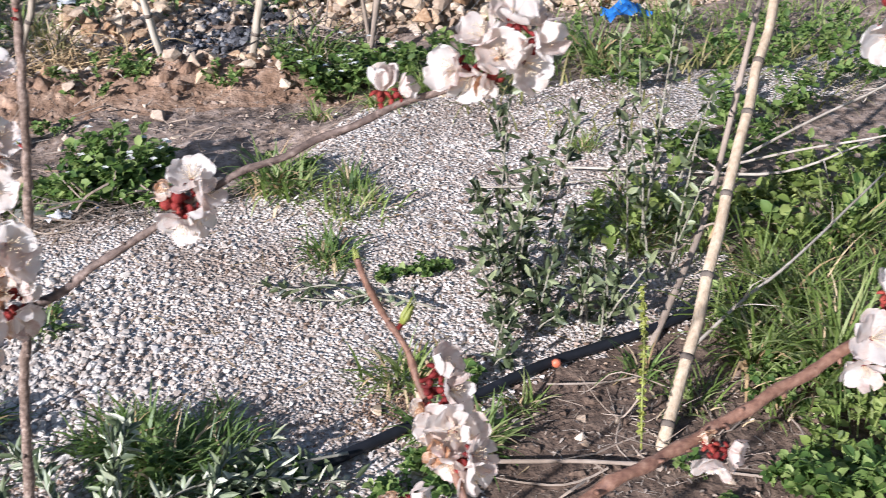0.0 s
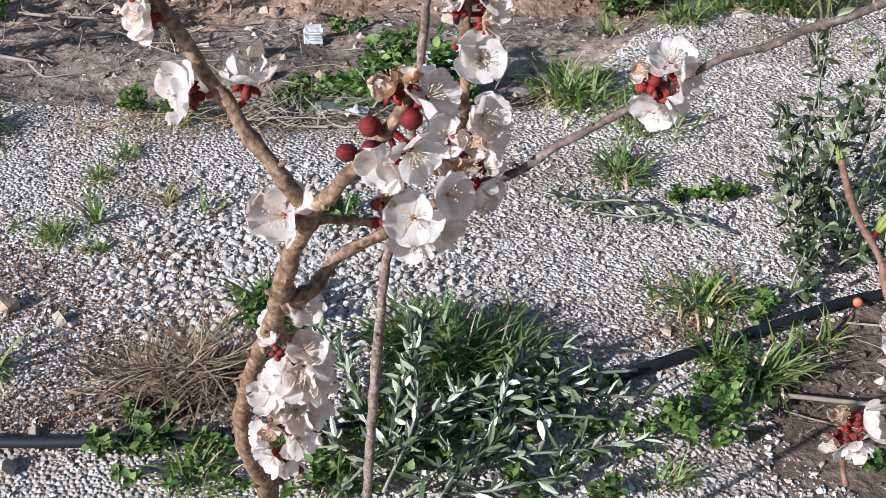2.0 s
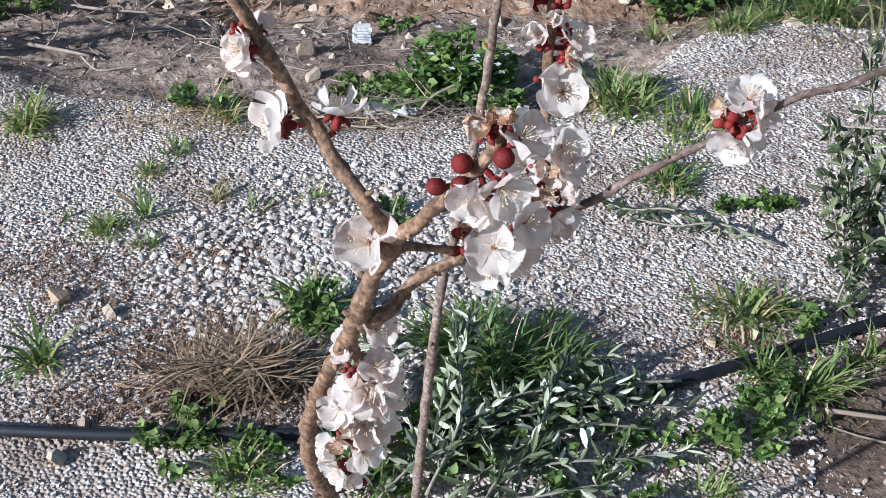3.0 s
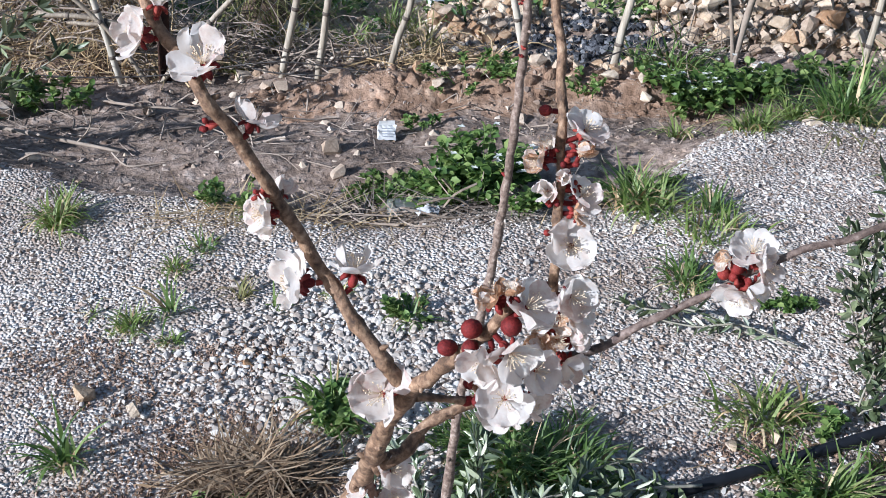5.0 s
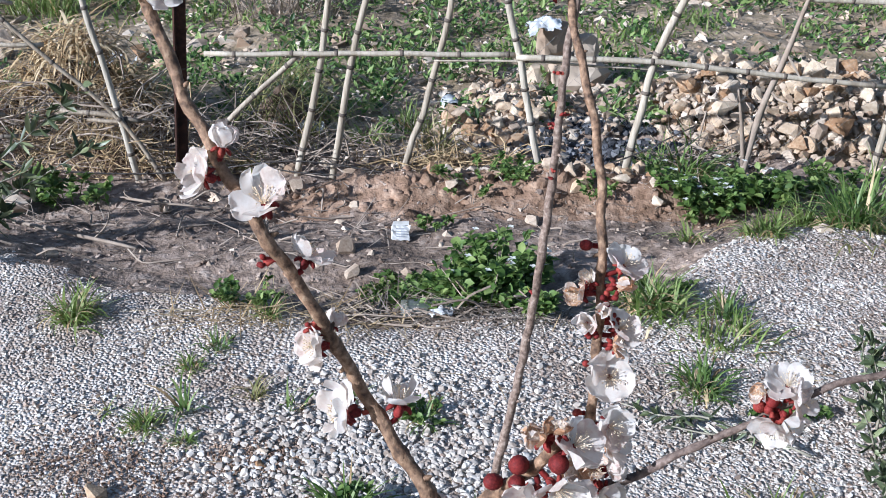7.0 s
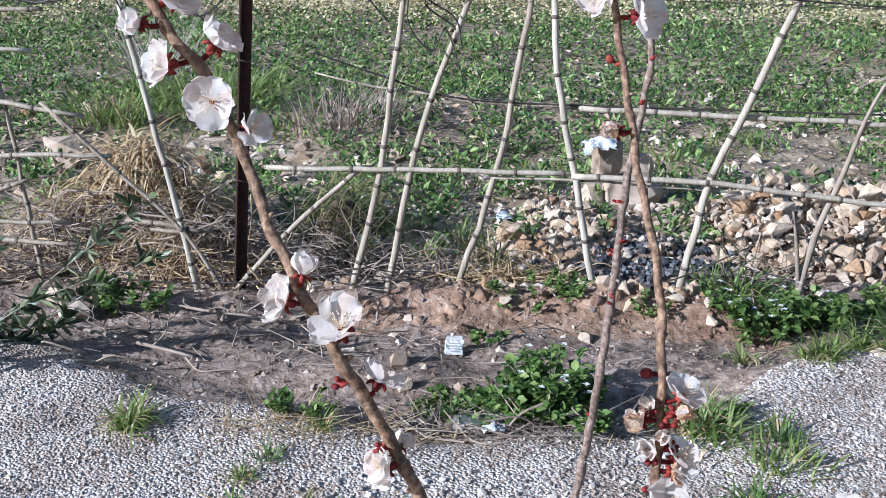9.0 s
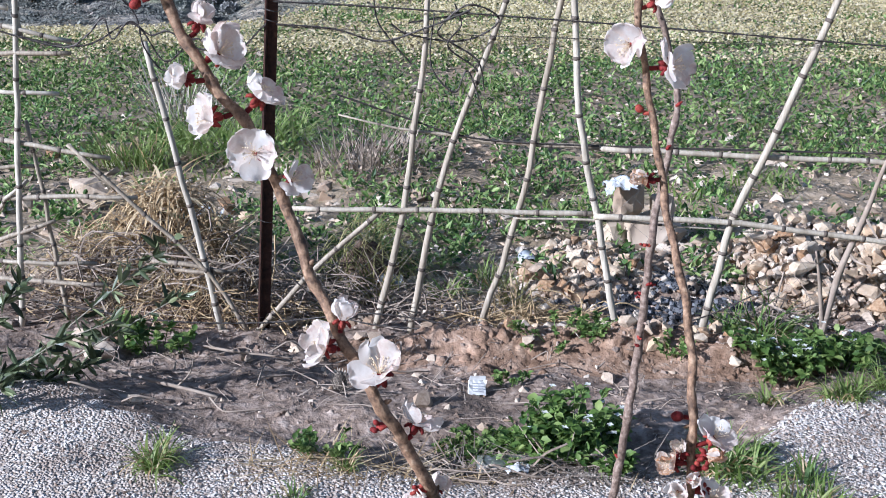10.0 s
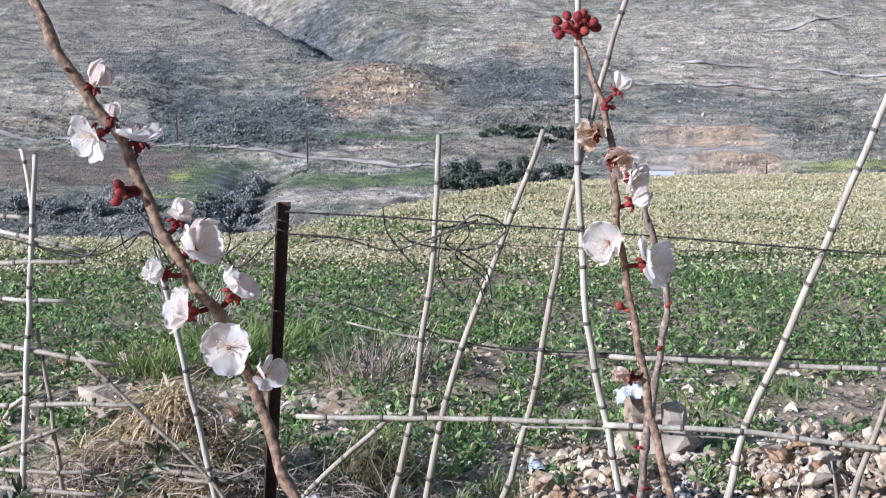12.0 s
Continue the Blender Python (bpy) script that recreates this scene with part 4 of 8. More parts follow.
def rubble(name, cx, cy, rx, ry, h, count, size, seed, label):
    """A heap of broken limestone on a mound of fines; each stone is a part."""
    r = np.random.default_rng(seed)
    heap = thing(name, None, label, "rubble", at=(0, 0, 0))

    def top(x, y):
        d = min(1.0, ((x - cx) / rx) ** 2 + ((y - cy) / ry) ** 2)
        return ground_z(x, y) + h * (1 - d) ** 0.8 * (0.85 + 0.35 * noise.noise((x * 4, y * 4, seed)))
    for k in range(count):
        a, d = r.random() * 6.283, math.sqrt(r.random())
        x, y = cx + rx * d * math.cos(a), cy + ry * d * math.sin(a) * (1.0 if r.random() < 0.5 else -abs(math.sin(a)) / (math.sin(a) or 1))
        s = size * (0.42 + 0.95 * r.random() ** 2.0)
        put_stone("stone", ROCKS[r.integers(14)] if r.random() < 0.92 else PALE[r.integers(6)], x, y, s, seed * 1000 + k, heap, 0.25, top(x, y))
    if h > 0.1:
        n = 26
        core = [(cx + rx * 1.08 * (2 * i / (n - 1) - 1), cy + ry * 1.08 * (2 * j / (n - 1) - 1)) for j in range(n) for i in range(n)]
        core = [(x, y, top(x, y) - 0.02) for x, y in core]
        part("core", mesh_of("core", core, [(j * n + i, j * n + i + 1, j * n + i + n + 1, j * n + i + n) for j in range(n - 1) for i in range(n - 1)], FIELD_SOIL, True), heap, "tan earth under the stones")
        n = 2600
        a, d = r.random(n) * 6.283, np.sqrt(r.random(n))
        p = np.array([(x, y, top(x, y) - 0.006) for x, y in zip(cx + rx * 1.04 * d * np.cos(a), cy + ry * 1.04 * d * np.sin(a))])
        v, f = scatter([stone_shape(490 + k, 13, 0.75, 0.35) for k in range(6)], p, size * (0.14 + 0.5 * r.random(n) ** 1.8), r, 2.0)
        part("stone_fill", array_mesh("stone_fill", v, f, ROCK_STUFF), heap, "small broken bits filling the heap", kind="stuff")
    return heap


rubble("rubble_heap", 1.22, 4.28, 0.58, 0.48, 0.25, 300, 0.05, 1, "heap of broken tan limestone rubble behind the fence")
rubble("rubble_heap", 0.22, 4.3, 0.26, 0.36, 0.11, 190, 0.04, 2, "small heap of broken tan limestone behind the canes")
rubble("rubble_row", 0.42, 3.46, 0.55, 0.09, 0.02, 64, 0.03, 3, "row of small stones along the clay bank")
rubble("rubble_row", 2.1, 4.3, 0.5, 0.45, 0.2, 200, 0.046, 4, "heap of pale limestone rubble past the dead branch")


def clay_bank():
    """Crumbled clods along the low bank of reddish earth."""
    shapes = [stone_shape(400 + k, 26, 0.7, 0.3) for k in range(8)]
    n = 520
    x, y = rng.uniform(-0.6, 0.9, n), 3.34 + rng.normal(size=n) * 0.1
    size = 0.006 + 0.05 * rng.random(n) ** 3
    p = on_ground(np.stack([x, y], 1))
    p[:, 2] -= size * 0.45
    v, f = scatter(shapes, p, size, rng, 1.2)
    thing("clay_clods", array_mesh("clay_clods", v, f, BANK_CLAY, True), "crumbled reddish clay clods along a low bank", "earth", kind="stuff")
    for name, n, top, mat, label in (("soil_crumbs", 9000, 0.018, SOIL_CRUMB, "crumbled lumps of brown soil on bare ground"), ("soil_stones", 1500, 0.03, ROCK_STUFF, "small pale stones lying on bare brown soil")):
        x, y = rng.uniform(-1.9, 1.2, n), rng.uniform(2.45, 4.1, n)
        keep = np.array([b > gravel_edge(a) + 0.03 for a, b in zip(x, y)])
        size = 0.003 + top * rng.random(n) ** 6
        p = on_ground(np.stack([x, y], 1))
        p[:, 2] -= size * 0.25
        v, f = scatter([stone_shape(420 + k, 16, 0.6, 0.4) for k in range(6)], p[keep], size[keep], rng, 1.5)
        thing(name, array_mesh(name, v, f, mat), label, "stones", kind="stuff")
    n = 900
    x, y = rng.normal(0.56, 0.17, n), rng.normal(3.95, 0.15, n)
    v, f = scatter([stone_shape(430 + k, 9, 0.7) for k in range(4)], on_ground(np.stack([x, y], 1), 0.01), 0.006 + 0.02 * rng.random(n) ** 2, rng, 2)
    thing("ash_patch", array_mesh("ash_patch", v, f, ASH), "dark patch of ash and cinders between the rubble heaps", "ash", kind="stuff")
    n = 3000
    x, y = rng.normal(0.8, 0.5, n), rng.normal(4.35, 0.34, n)
    size = 0.008 + 0.034 * rng.random(n) ** 2.2
    v, f = scatter([stone_shape(450 + k, 12, 0.75) for k in range(6)], on_ground(np.stack([x, y], 1)), size, rng, 1.2)
    thing("small_rubble", array_mesh("small_rubble", v, f, ROCK_STUFF), "small broken limestone strewn round the rubble heaps", "stones", kind="stuff")
    n = 420
    x, y = rng.uniform(-0.95, 0.25, n), rng.uniform(3.62, 4.3, n)
    size = 0.008 + 0.04 * rng.random(n) ** 2.5
    v, f = scatter([stone_shape(470 + k, 13, 0.7) for k in range(6)], on_ground(np.stack([x, y], 1)), size, rng, 1.2)
    thing("fence_stones", array_mesh("fence_stones", v, f, ROCK_STUFF), "pale broken stones along the foot of the fence", "stones", kind="stuff")
    n = 3600
    x, y = rng.uniform(-2.6, 3.6, n), 4.05 + 4.5 * rng.random(n) ** 1.6
    size = 0.008 + 0.042 * rng.random(n) ** 3
    v, f = scatter([stone_shape(440 + k, 9, 0.7) for k in range(5)], on_ground(np.stack([x, y], 1)), size, rng, 1.2)
    thing("field_stones", array_mesh("field_stones", v, f, ROCK_STUFF), "pale stones scattered over the near edge of the field", "stones", kind="stuff")


clay_bank()


def soil_spill():
    """Brown soil crumbs worked into the gravel."""
    r = np.random.default_rng(73)
    # the second and third spots also darken the gravel for the grass clump's shadow
    spots = [(-0.6, 1.78, 0.13, 0.06), (-0.33, 1.49, 0.12, 0.05), (-0.22, 1.56, 0.08, 0.05), (-0.34, 1.62, 0.1, 0.03), (-0.42, 1.63, 0.09, 0.05), (-0.3, 1.7, 0.1, 0.04), (-0.7, 1.9, 0.1, 0.05), (-0.38, 1.9, 0.05, 0.03), (0.56, 1.62, 0.07, 0.03), (-0.5, 1.5, 0.08, 0.04)]
    xy = np.vstack([np.stack([r.normal(a, c, 1100), r.normal(b, d, 1100)], 1) for a, b, c, d in spots])
    v, f = scatter([stone_shape(460 + k, 9, 0.7, 0.3) for k in range(5)], on_ground(xy, 0.003), 0.0015 + 0.0042 * r.random(len(xy)) ** 2, r, 2.0)
    thing("soil_spill", array_mesh("soil_spill", v, f, CLOD), "brown soil crumbs spilt over the pale gravel", "earth", kind="stuff")


soil_spill()


def limestone_block():
    """Rough blocks, one on the other, with a torn white sheet caught on the top."""
    r = np.random.default_rng(9)
    for x, z, w, h, turn, mat, lab in ((0.5, -0.17, 0.115, 0.075, 24, PALE_STONE, "big pale limestone block at the field edge"), (0.4, -0.03, 0.07, 0.075, 40, PALE_STONE, "tall limestone block stacked on another one"), (0.53, -0.06, 0.05, 0.05, 10, PALE_STONE, "small pale block wedged behind the stacked one"), (0.35, -0.18, 0.07, 0.05, 60, LIMESTONE, "ochre limestone lump leaning on the blocks")):
        v, f = stone_shape(510 + int(w * 1000), 60, 1.0, 0.22)
        ob = thing("stone_block", array_mesh("stone_block", np.clip(v, -0.66, 0.66) * np.array([w, w * 0.8, h]) * 1.5, f, mat), lab, "stone", "stacked blocks")
        ob.matrix_basis = pose(x, 4.66, z, 5, -4, turn)
    n = 14
    xs = np.linspace(-1, 1, n)
    v = [(0.355 + 0.062 * a + 0.006 * r.normal(), 4.6 + 0.07 * b, 0.075 - 0.03 * abs(b) - 0.03 * max(0, -a - 0.2) + 0.007 * math.sin(5 * a + 3 * b) + 0.004 * r.normal()) for b in xs for a in xs]
    f = [(j * n + i, j * n + i + 1, j * n + i + n + 1, j * n + i + n) for j in range(n - 1) for i in range(n - 1) if (i + 2 * j) % 23]
    thing("plastic_sheet", mesh_of("plastic_sheet", v, f, SACK, True), "torn white plastic sheet caught on a stone block", "sheet")


limestone_block()

# ---- litter ----


def cigarette_pack():
    """Crushed white card packet with a printed front."""
    pk = thing("card_packet", None, "crushed white card packet lying on bare soil", "packet")
    pk.matrix_basis = pose(-0.146, 3.03, ground_at(-0.146, 3.03) + 0.02, -34, 5, 8) @ Matrix.Diagonal((0.86, 0.86, 0.8, 1))
    bm = bmesh.new()
    bmesh.ops.create_cube(bm, size=1.0)
    bmesh.ops.scale(bm, vec=(0.056, 0.02, 0.05), verts=bm.verts)
    bmesh.ops.subdivide_edges(bm, edges=bm.edges[:], cuts=3, use_grid_fill=True)
    r = np.random.default_rng(4)
    for q in bm.verts:
        q.co += Vector(r.normal(size=3) * 0.0016)
    me = bpy.data.meshes.new("box")
    bm.to_mesh(me)
    bm.free()
    me.materials.append(PACK)
    part("box", me, pk)
    v, f = [], []
    for k, (z, w) in enumerate(((0.013, 0.034), (0.004, 0.04), (-0.005, 0.038), (-0.014, 0.03))):
        v += [(-w / 2, -0.0135, z - 0.0018), (w / 2, -0.0135, z - 0.0018), (w / 2, -0.0135, z + 0.0018), (-w / 2, -0.0135, z + 0.0018)]
        f.append(tuple(4 * k + i for i in range(4)))
    part("print", mesh_of("print", v, f, PACK_PRINT), pk, "grey unreadable print bars")
    fv = [(-0.027, -0.006, 0.026), (0.027, -0.006, 0.027), (0.026, -0.012, 0.041), (-0.024, -0.014, 0.039), (-0.027, -0.004, 0.026), (0.027, -0.004, 0.027), (0.026, -0.010, 0.0415), (-0.024, -0.012, 0.0395)]
    part("lid", mesh_of("lid", fv, [(0, 1, 2, 3), (7, 6, 5, 4), (0, 4, 5, 1), (1, 5, 6, 2), (2, 6, 7, 3), (3, 7, 4, 0)], PACK), pk, "torn folded lid")


cigarette_pack()


def crushed_bottle():
    """Flattened clear drinks bottle with a cap."""
    b = thing("plastic_bottle", None, "crushed clear plastic bottle lying under the weeds", "bottle")
    b.matrix_basis = pose(-0.045, 2.51, ground_at(-0.045, 2.51) + 0.025, 0, 90, 6)
    r = np.random.default_rng(5)
    v, f = tube([(0, 0, z, rr) for z, rr in ((-0.1, 0.02), (-0.095, 0.03), (-0.05, 0.032), (-0.02, 0.026), (0.0, 0.031), (0.05, 0.032), (0.075, 0.024), (0.095, 0.013), (0.11, 0.0125))], 16)
    v = [np.array(q) * np.array([0.6, 0.95, 0.8]) + r.normal(size=3) * 0.0022 for q in v]
    ob = part("body", mesh_of("body", v, f, BOTTLE, True), b)
    ob.visible_shadow = False
    cv, cf = tube([(0, 0, 0.086, 0.011), (0, 0, 0.098, 0.011)], 14)
    part("cap", mesh_of("cap", cv, cf, BLUE), b, "blue screw cap")


crushed_bottle()


def blue_scrap(name, x, y, s, seed, label, mat):
    r = np.random.default_rng(seed)
    n = 9
    v = [(x + s * (i / (n - 1) - 0.5) + r.normal() * s * 0.04, y + s * 0.6 * (j / (n - 1) - 0.5), ground_at(x, y) + 0.02 + s * 0.25 * abs(math.sin(2.3 * i / n * 3 + j)) * r.random() + s * 0.15 * math.exp(-((i - 4) / 2.5) ** 2)) for j in range(n) for i in range(n)]
    f = [(j * n + i, j * n + i + 1, j * n + i + n + 1, j * n + i + n) for j in range(n - 1) for i in range(n - 1)]
    thing(name, mesh_of(name, v, f, mat, True), label, "plastic")


blue_scrap("plastic_bag", 1.87, 3.72, 0.15, 1, "crumpled blue plastic bag among weeds", BLUE)
blue_scrap("plastic_scrap", 0.86, 3.42, 0.05, 2, "small crumpled blue plastic scrap in weeds", BLUE)
blue_scrap("plastic_scrap", -0.03, 2.44, 0.05, 3, "small crumpled pale plastic scrap by the gravel edge", SACK)
blue_scrap("plastic_scrap", -0.52, 4.05, 0.12, 6, "crumpled white plastic scrap in the brushwood", SACK)
blue_scrap("plastic_scrap", -1.45, 5.0, 0.2, 7, "crumpled white plastic scrap behind the canes", SACK)


def pipe_piece():
    """A short piece of pale pipe lying with its open end to the yard."""
    c = thing("pipe_piece", None, "short piece of grey plastic pipe lying among stones", "pipe")
    c.matrix_basis = pose(-0.002, 4.34, ground_at(0, 4.34) + 0.03, 84, 0, 10)
    prof = [(0.029, -0.06), (0.0325, -0.058), (0.0325, 0.058), (0.029, 0.06), (0.0275, 0.055), (0.0275, -0.055)]
    v = [(rr * math.cos(a), rr * math.sin(a), z) for rr, z in prof for a in np.linspace(0, 2 * math.pi, 20, endpoint=False)]
    f = [(k * 20 + i, k * 20 + (i + 1) % 20, ((k + 1) % 6) * 20 + (i + 1) % 20, ((k + 1) % 6) * 20 + i) for k in range(6) for i in range(20)]
    part("wall", mesh_of("wall", v, f, SACK, True), c)


pipe_piece()

# ---- drip pipe ----


def drip_pipe():
    rows = [(-2.2, 1.62, 0.012), (-1.3, 1.5, 0.012), (-0.67, 1.434, 0.012), (-0.445, 1.417, 0.012), (-0.223, 1.411, 0.013), (-0.113, 1.412, 0.013), (0.1, 1.43, 0.013),
            (0.286, 1.466, 0.013), (0.42, 1.515, 0.014), (0.535, 1.558, 0.015), (0.69, 1.617, 0.016), (0.82, 1.667, 0.016), (0.97, 1.703, 0.015), (1.1, 1.74, 0.013), (1.35, 1.83, 0.012), (1.9, 2.0, 0.012), (2.8, 2.3, 0.012)]
    pipe = thing("drip_pipe", None, "black polythene irrigation pipe lying across the gravel", "pipe")
    v, f = tube(spline([(*q, 0.0098) for q in rows], 8), 12)
    part("tube", mesh_of("tube", v, f, PIPE, True), pipe)
    for x, y, z in ((0.845, 1.673, 0.02),):
        bv, bf = tube([(x, y - 0.007, z, 0.008), (x, y - 0.0125, z, 0.009), (x, y - 0.017, z, 0.007), (x, y - 0.018, z, 0.003)], 12)
        part("dripper", mesh_of("dripper", bv, bf, ORANGE, True), pipe, "orange plastic dripper")


drip_pipe()

# ---- plants ----
TONES = (GRASS_DARK, GRASS, GRASS_DRY)


def tuft(x, y, w, h, count, tone, seed, name="grass_tuft"):
    """A sprawling tuft: green blades and, among them, some dead ones."""
    r = np.random.default_rng(seed)
    words = ("lush dark green", "bright green", "yellowing")[tone]
    where = "on pale gravel" if y < gravel_edge(x) else "at the foot of the fence"
    ob = thing(name, None, f"{words} {'tall ' if h > 0.12 and tone else ''}grass tuft growing {where}", "grass", "grass tufts", at=(x, y, ground_at(x, y)))
    base = np.array(ob.location)
    for part_name, n, mat, bend in (("blade_mass", int(count * 1.25), TONES[tone], 1.0), ("dead_blade_mass", int(count * 0.22) + 2, STRAW, 1.5)):
        a, d = r.random(n) * 6.283, np.sqrt(r.random(n)) * (0.35 + 0.65 * r.random(n))
        stretch = 1 + 0.35 * math.sin(seed)
        px, py = x + w * 0.42 * d * np.cos(a) * stretch, y + w * 0.36 * d * np.sin(a)
        p = on_ground(np.stack([px, py], 1), -0.004)
        ln = h * (0.45 + 0.95 * r.random(n) ** 1.3) * 1.1
        v, f = blades(p, ln, (0.0028 + 0.0042 * r.random(n) ** 1.5) * min(1.5, max(0.8, h / 0.06)), 0.2 + 1.0 * d * r.random(n), a + r.normal(size=n) * 1.0, bend * (0.5 + 2.0 * r.random(n)), 5)
        part(part_name, array_mesh(part_name, v - base, f, mat), ob, kind="stuff")


TUFTS_NEAR = [
    (0.128, 1.532, 0.225, 0.085, 150, 0),
    (0.219, 1.500, 0.148, 0.074, 70, 0),
    (-0.647, 1.612, 0.105, 0.086, 30, 0),
    (-0.618, 2.003, 0.099, 0.044, 70, 1),
    (-0.533, 1.953, 0.060, 0.027, 40, 1),
    (-0.566, 2.217, 0.083, 0.033, 50, 1),
    (-0.862, 2.449, 0.089, 0.070, 50, 1),
    (-0.524, 2.296, 0.109, 0.043, 40, 0),
    (-0.551, 2.056, 0.068, 0.079, 12, 0),
    (-0.706, 2.054, 0.034, 0.034, 12, 1),
    (-0.223, 2.112, 0.058, 0.035, 25, 1),
    (-0.328, 2.075, 0.068, 0.051, 12, 0),
    (-0.412, 2.111, 0.057, 0.052, 16, 2),
]
TUFTS_MID = [
    (0.514, 2.151, 0.17, 0.066, 90, 0),
    (0.450, 2.520, 0.27, 0.1, 100, 0),
    (0.631, 2.437, 0.154, 0.077, 40, 0),
    (0.834, 2.923, 0.177, 0.059, 70, 1),
    (0.574, 1.700, 0.191, 0.070, 110, 1),
    (0.615, 1.480, 0.102, 0.083, 35, 1),
    (0.240, 1.700, 0.050, 0.050, 14, 0),
    (-0.195, 1.713, 0.120, 0.090, 60, 0),
    (-0.280, 1.333, 0.188, 0.051, 90, 1),
    (-0.032, 1.369, 0.070, 0.052, 30, 1),
    (0.423, 1.276, 0.076, 0.042, 40, 1),
    (0.748, 1.574, 0.077, 0.058, 30, 1),
    (-0.075, 1.305, 0.102, 0.051, 50, 0),
]
TUFTS_BACK = [
    (-0.874, 2.416, 0.123, 0.078, 70, 1),
    (-0.425, 2.440, 0.078, 0.052, 40, 1),
    (0.490, 2.47, 0.26, 0.085, 70, 1),
    (0.610, 2.330, 0.26, 0.07, 70, 1),
    (0.829, 2.899, 0.134, 0.075, 70, 1),
    (0.652, 3.002, 0.093, 0.093, 20, 1),
    (1.117, 3.053, 0.265, 0.172, 170, 0),
    (0.994, 3.116, 0.159, 0.095, 80, 1),
    (-0.066, 2.033, 0.125, 0.051, 45, 0),
    (1.363, 1.529, 0.232, 0.17, 200, 1),
]
TUFTS_RIGHT = [
    (1.215, 1.602, 0.128, 0.12, 70, 1),
    (1.408, 1.751, 0.183, 0.126, 110, 1),
    (1.226, 2.509, 0.127, 0.049, 60, 1),
    (1.232, 2.710, 0.067, 0.022, 25, 1),
    (1.566, 3.228, 0.209, 0.156, 80, 0),
    (1.902, 3.485, 0.228, 0.133, 60, 0),
    (1.631, 1.947, 0.223, 0.149, 120, 1),
    (-2.118, 6.174, 0.522, 0.276, 160, 1),
    (1.316, 1.999, 0.147, 0.110, 40, 1),
    (1.172, 2.034, 0.147, 0.135, 40, 1),
]
for k, (x, y, w, h, n, tone) in enumerate(TUFTS_NEAR + TUFTS_MID + TUFTS_BACK + TUFTS_RIGHT):
    tuft(x, y, w, h, n, tone, 600 + k)


def weed(x, y, w, h, count, seed, flowers=0, mat=None):
    """A sprawling broad-leaved weed: stems, leaves and small white flowers."""
    r = np.random.default_rng(seed)
    ob = thing("weed", None, "leafy green weed with small white flowers" if flowers else "leafy green broad-leaved weed growing in the yard", "weed", "weeds")
    stems, pos, al, nm = [], [], [], []
    n_st = max(5, count // 9)
    for s in range(n_st):
        a, d = r.random() * 6.283, math.sqrt(r.random())
        bx, by = x + w * 0.3 * d * math.cos(a), y + w * 0.22 * d * math.sin(a)
        z = ground_at(bx, by)
        tip = np.array([bx + w * 0.16 * math.cos(a), by + w * 0.14 * math.sin(a), z + h * (0.5 + 0.5 * r.random()) * (1.1 - 0.5 * d)])
        b = np.array([bx, by, z])
        stems.append(tube([(*b, 0.0016), (*((b + tip) / 2 + np.array([0, 0, h * 0.12])), 0.0013), (*tip, 0.0007)], 4))
        for k in range(max(6, int(1.7 * count / n_st))):
            t = 0.25 + 0.75 * r.random()
            p = b + (tip - b) * t + np.array([0, 0, h * 0.2 * t * (1 - t)])
            d3 = np.array([r.normal(), r.normal(), 0.35 + 0.3 * r.normal()])
            pos.append(p)
            al.append(d3)
            nm.append(np.array([r.normal() * 0.4, r.normal() * 0.4, 1.0]))
    v, f = joined(stems)
    part("stem_mass", mesh_of("stems", v, f, mat or WEED), ob, kind="stuff")
    n = len(pos)
    ln = (0.011 + 0.016 * r.random(n)) * min(1.35, max(0.8, h / 0.09))
    v, f = leaves(np.array(pos), np.array(al), np.array(nm), ln, ln * (0.6 + 0.3 * r.random(n)))
    part("leaves", array_mesh("leaves", v, f, mat or WEED, True), ob, kind="stuff")
    if flowers:
        c = np.array(pos)[r.integers(0, n, flowers)] + np.stack([r.normal(size=flowers) * 0.012, r.normal(size=flowers) * 0.012, 0.02 + 0.02 * r.random(flowers)], 1)
        rep = np.repeat(c, 4, 0)
        ang = np.tile(np.arange(4) * 1.571, flowers) + np.repeat(r.random(flowers) * 6, 4)
        v, f = leaves(rep, np.stack([np.cos(ang), np.sin(ang), 0.25 * np.ones(len(ang))], 1), np.tile([0, 0, 1.0], (len(ang), 1)), np.full(len(ang), 0.01), np.full(len(ang), 0.008), 0.1)
        part("flower_mass", array_mesh("flower_mass", v, f, WHITE_FLOWER), ob, "tiny white four-petalled flowers", kind="stuff")


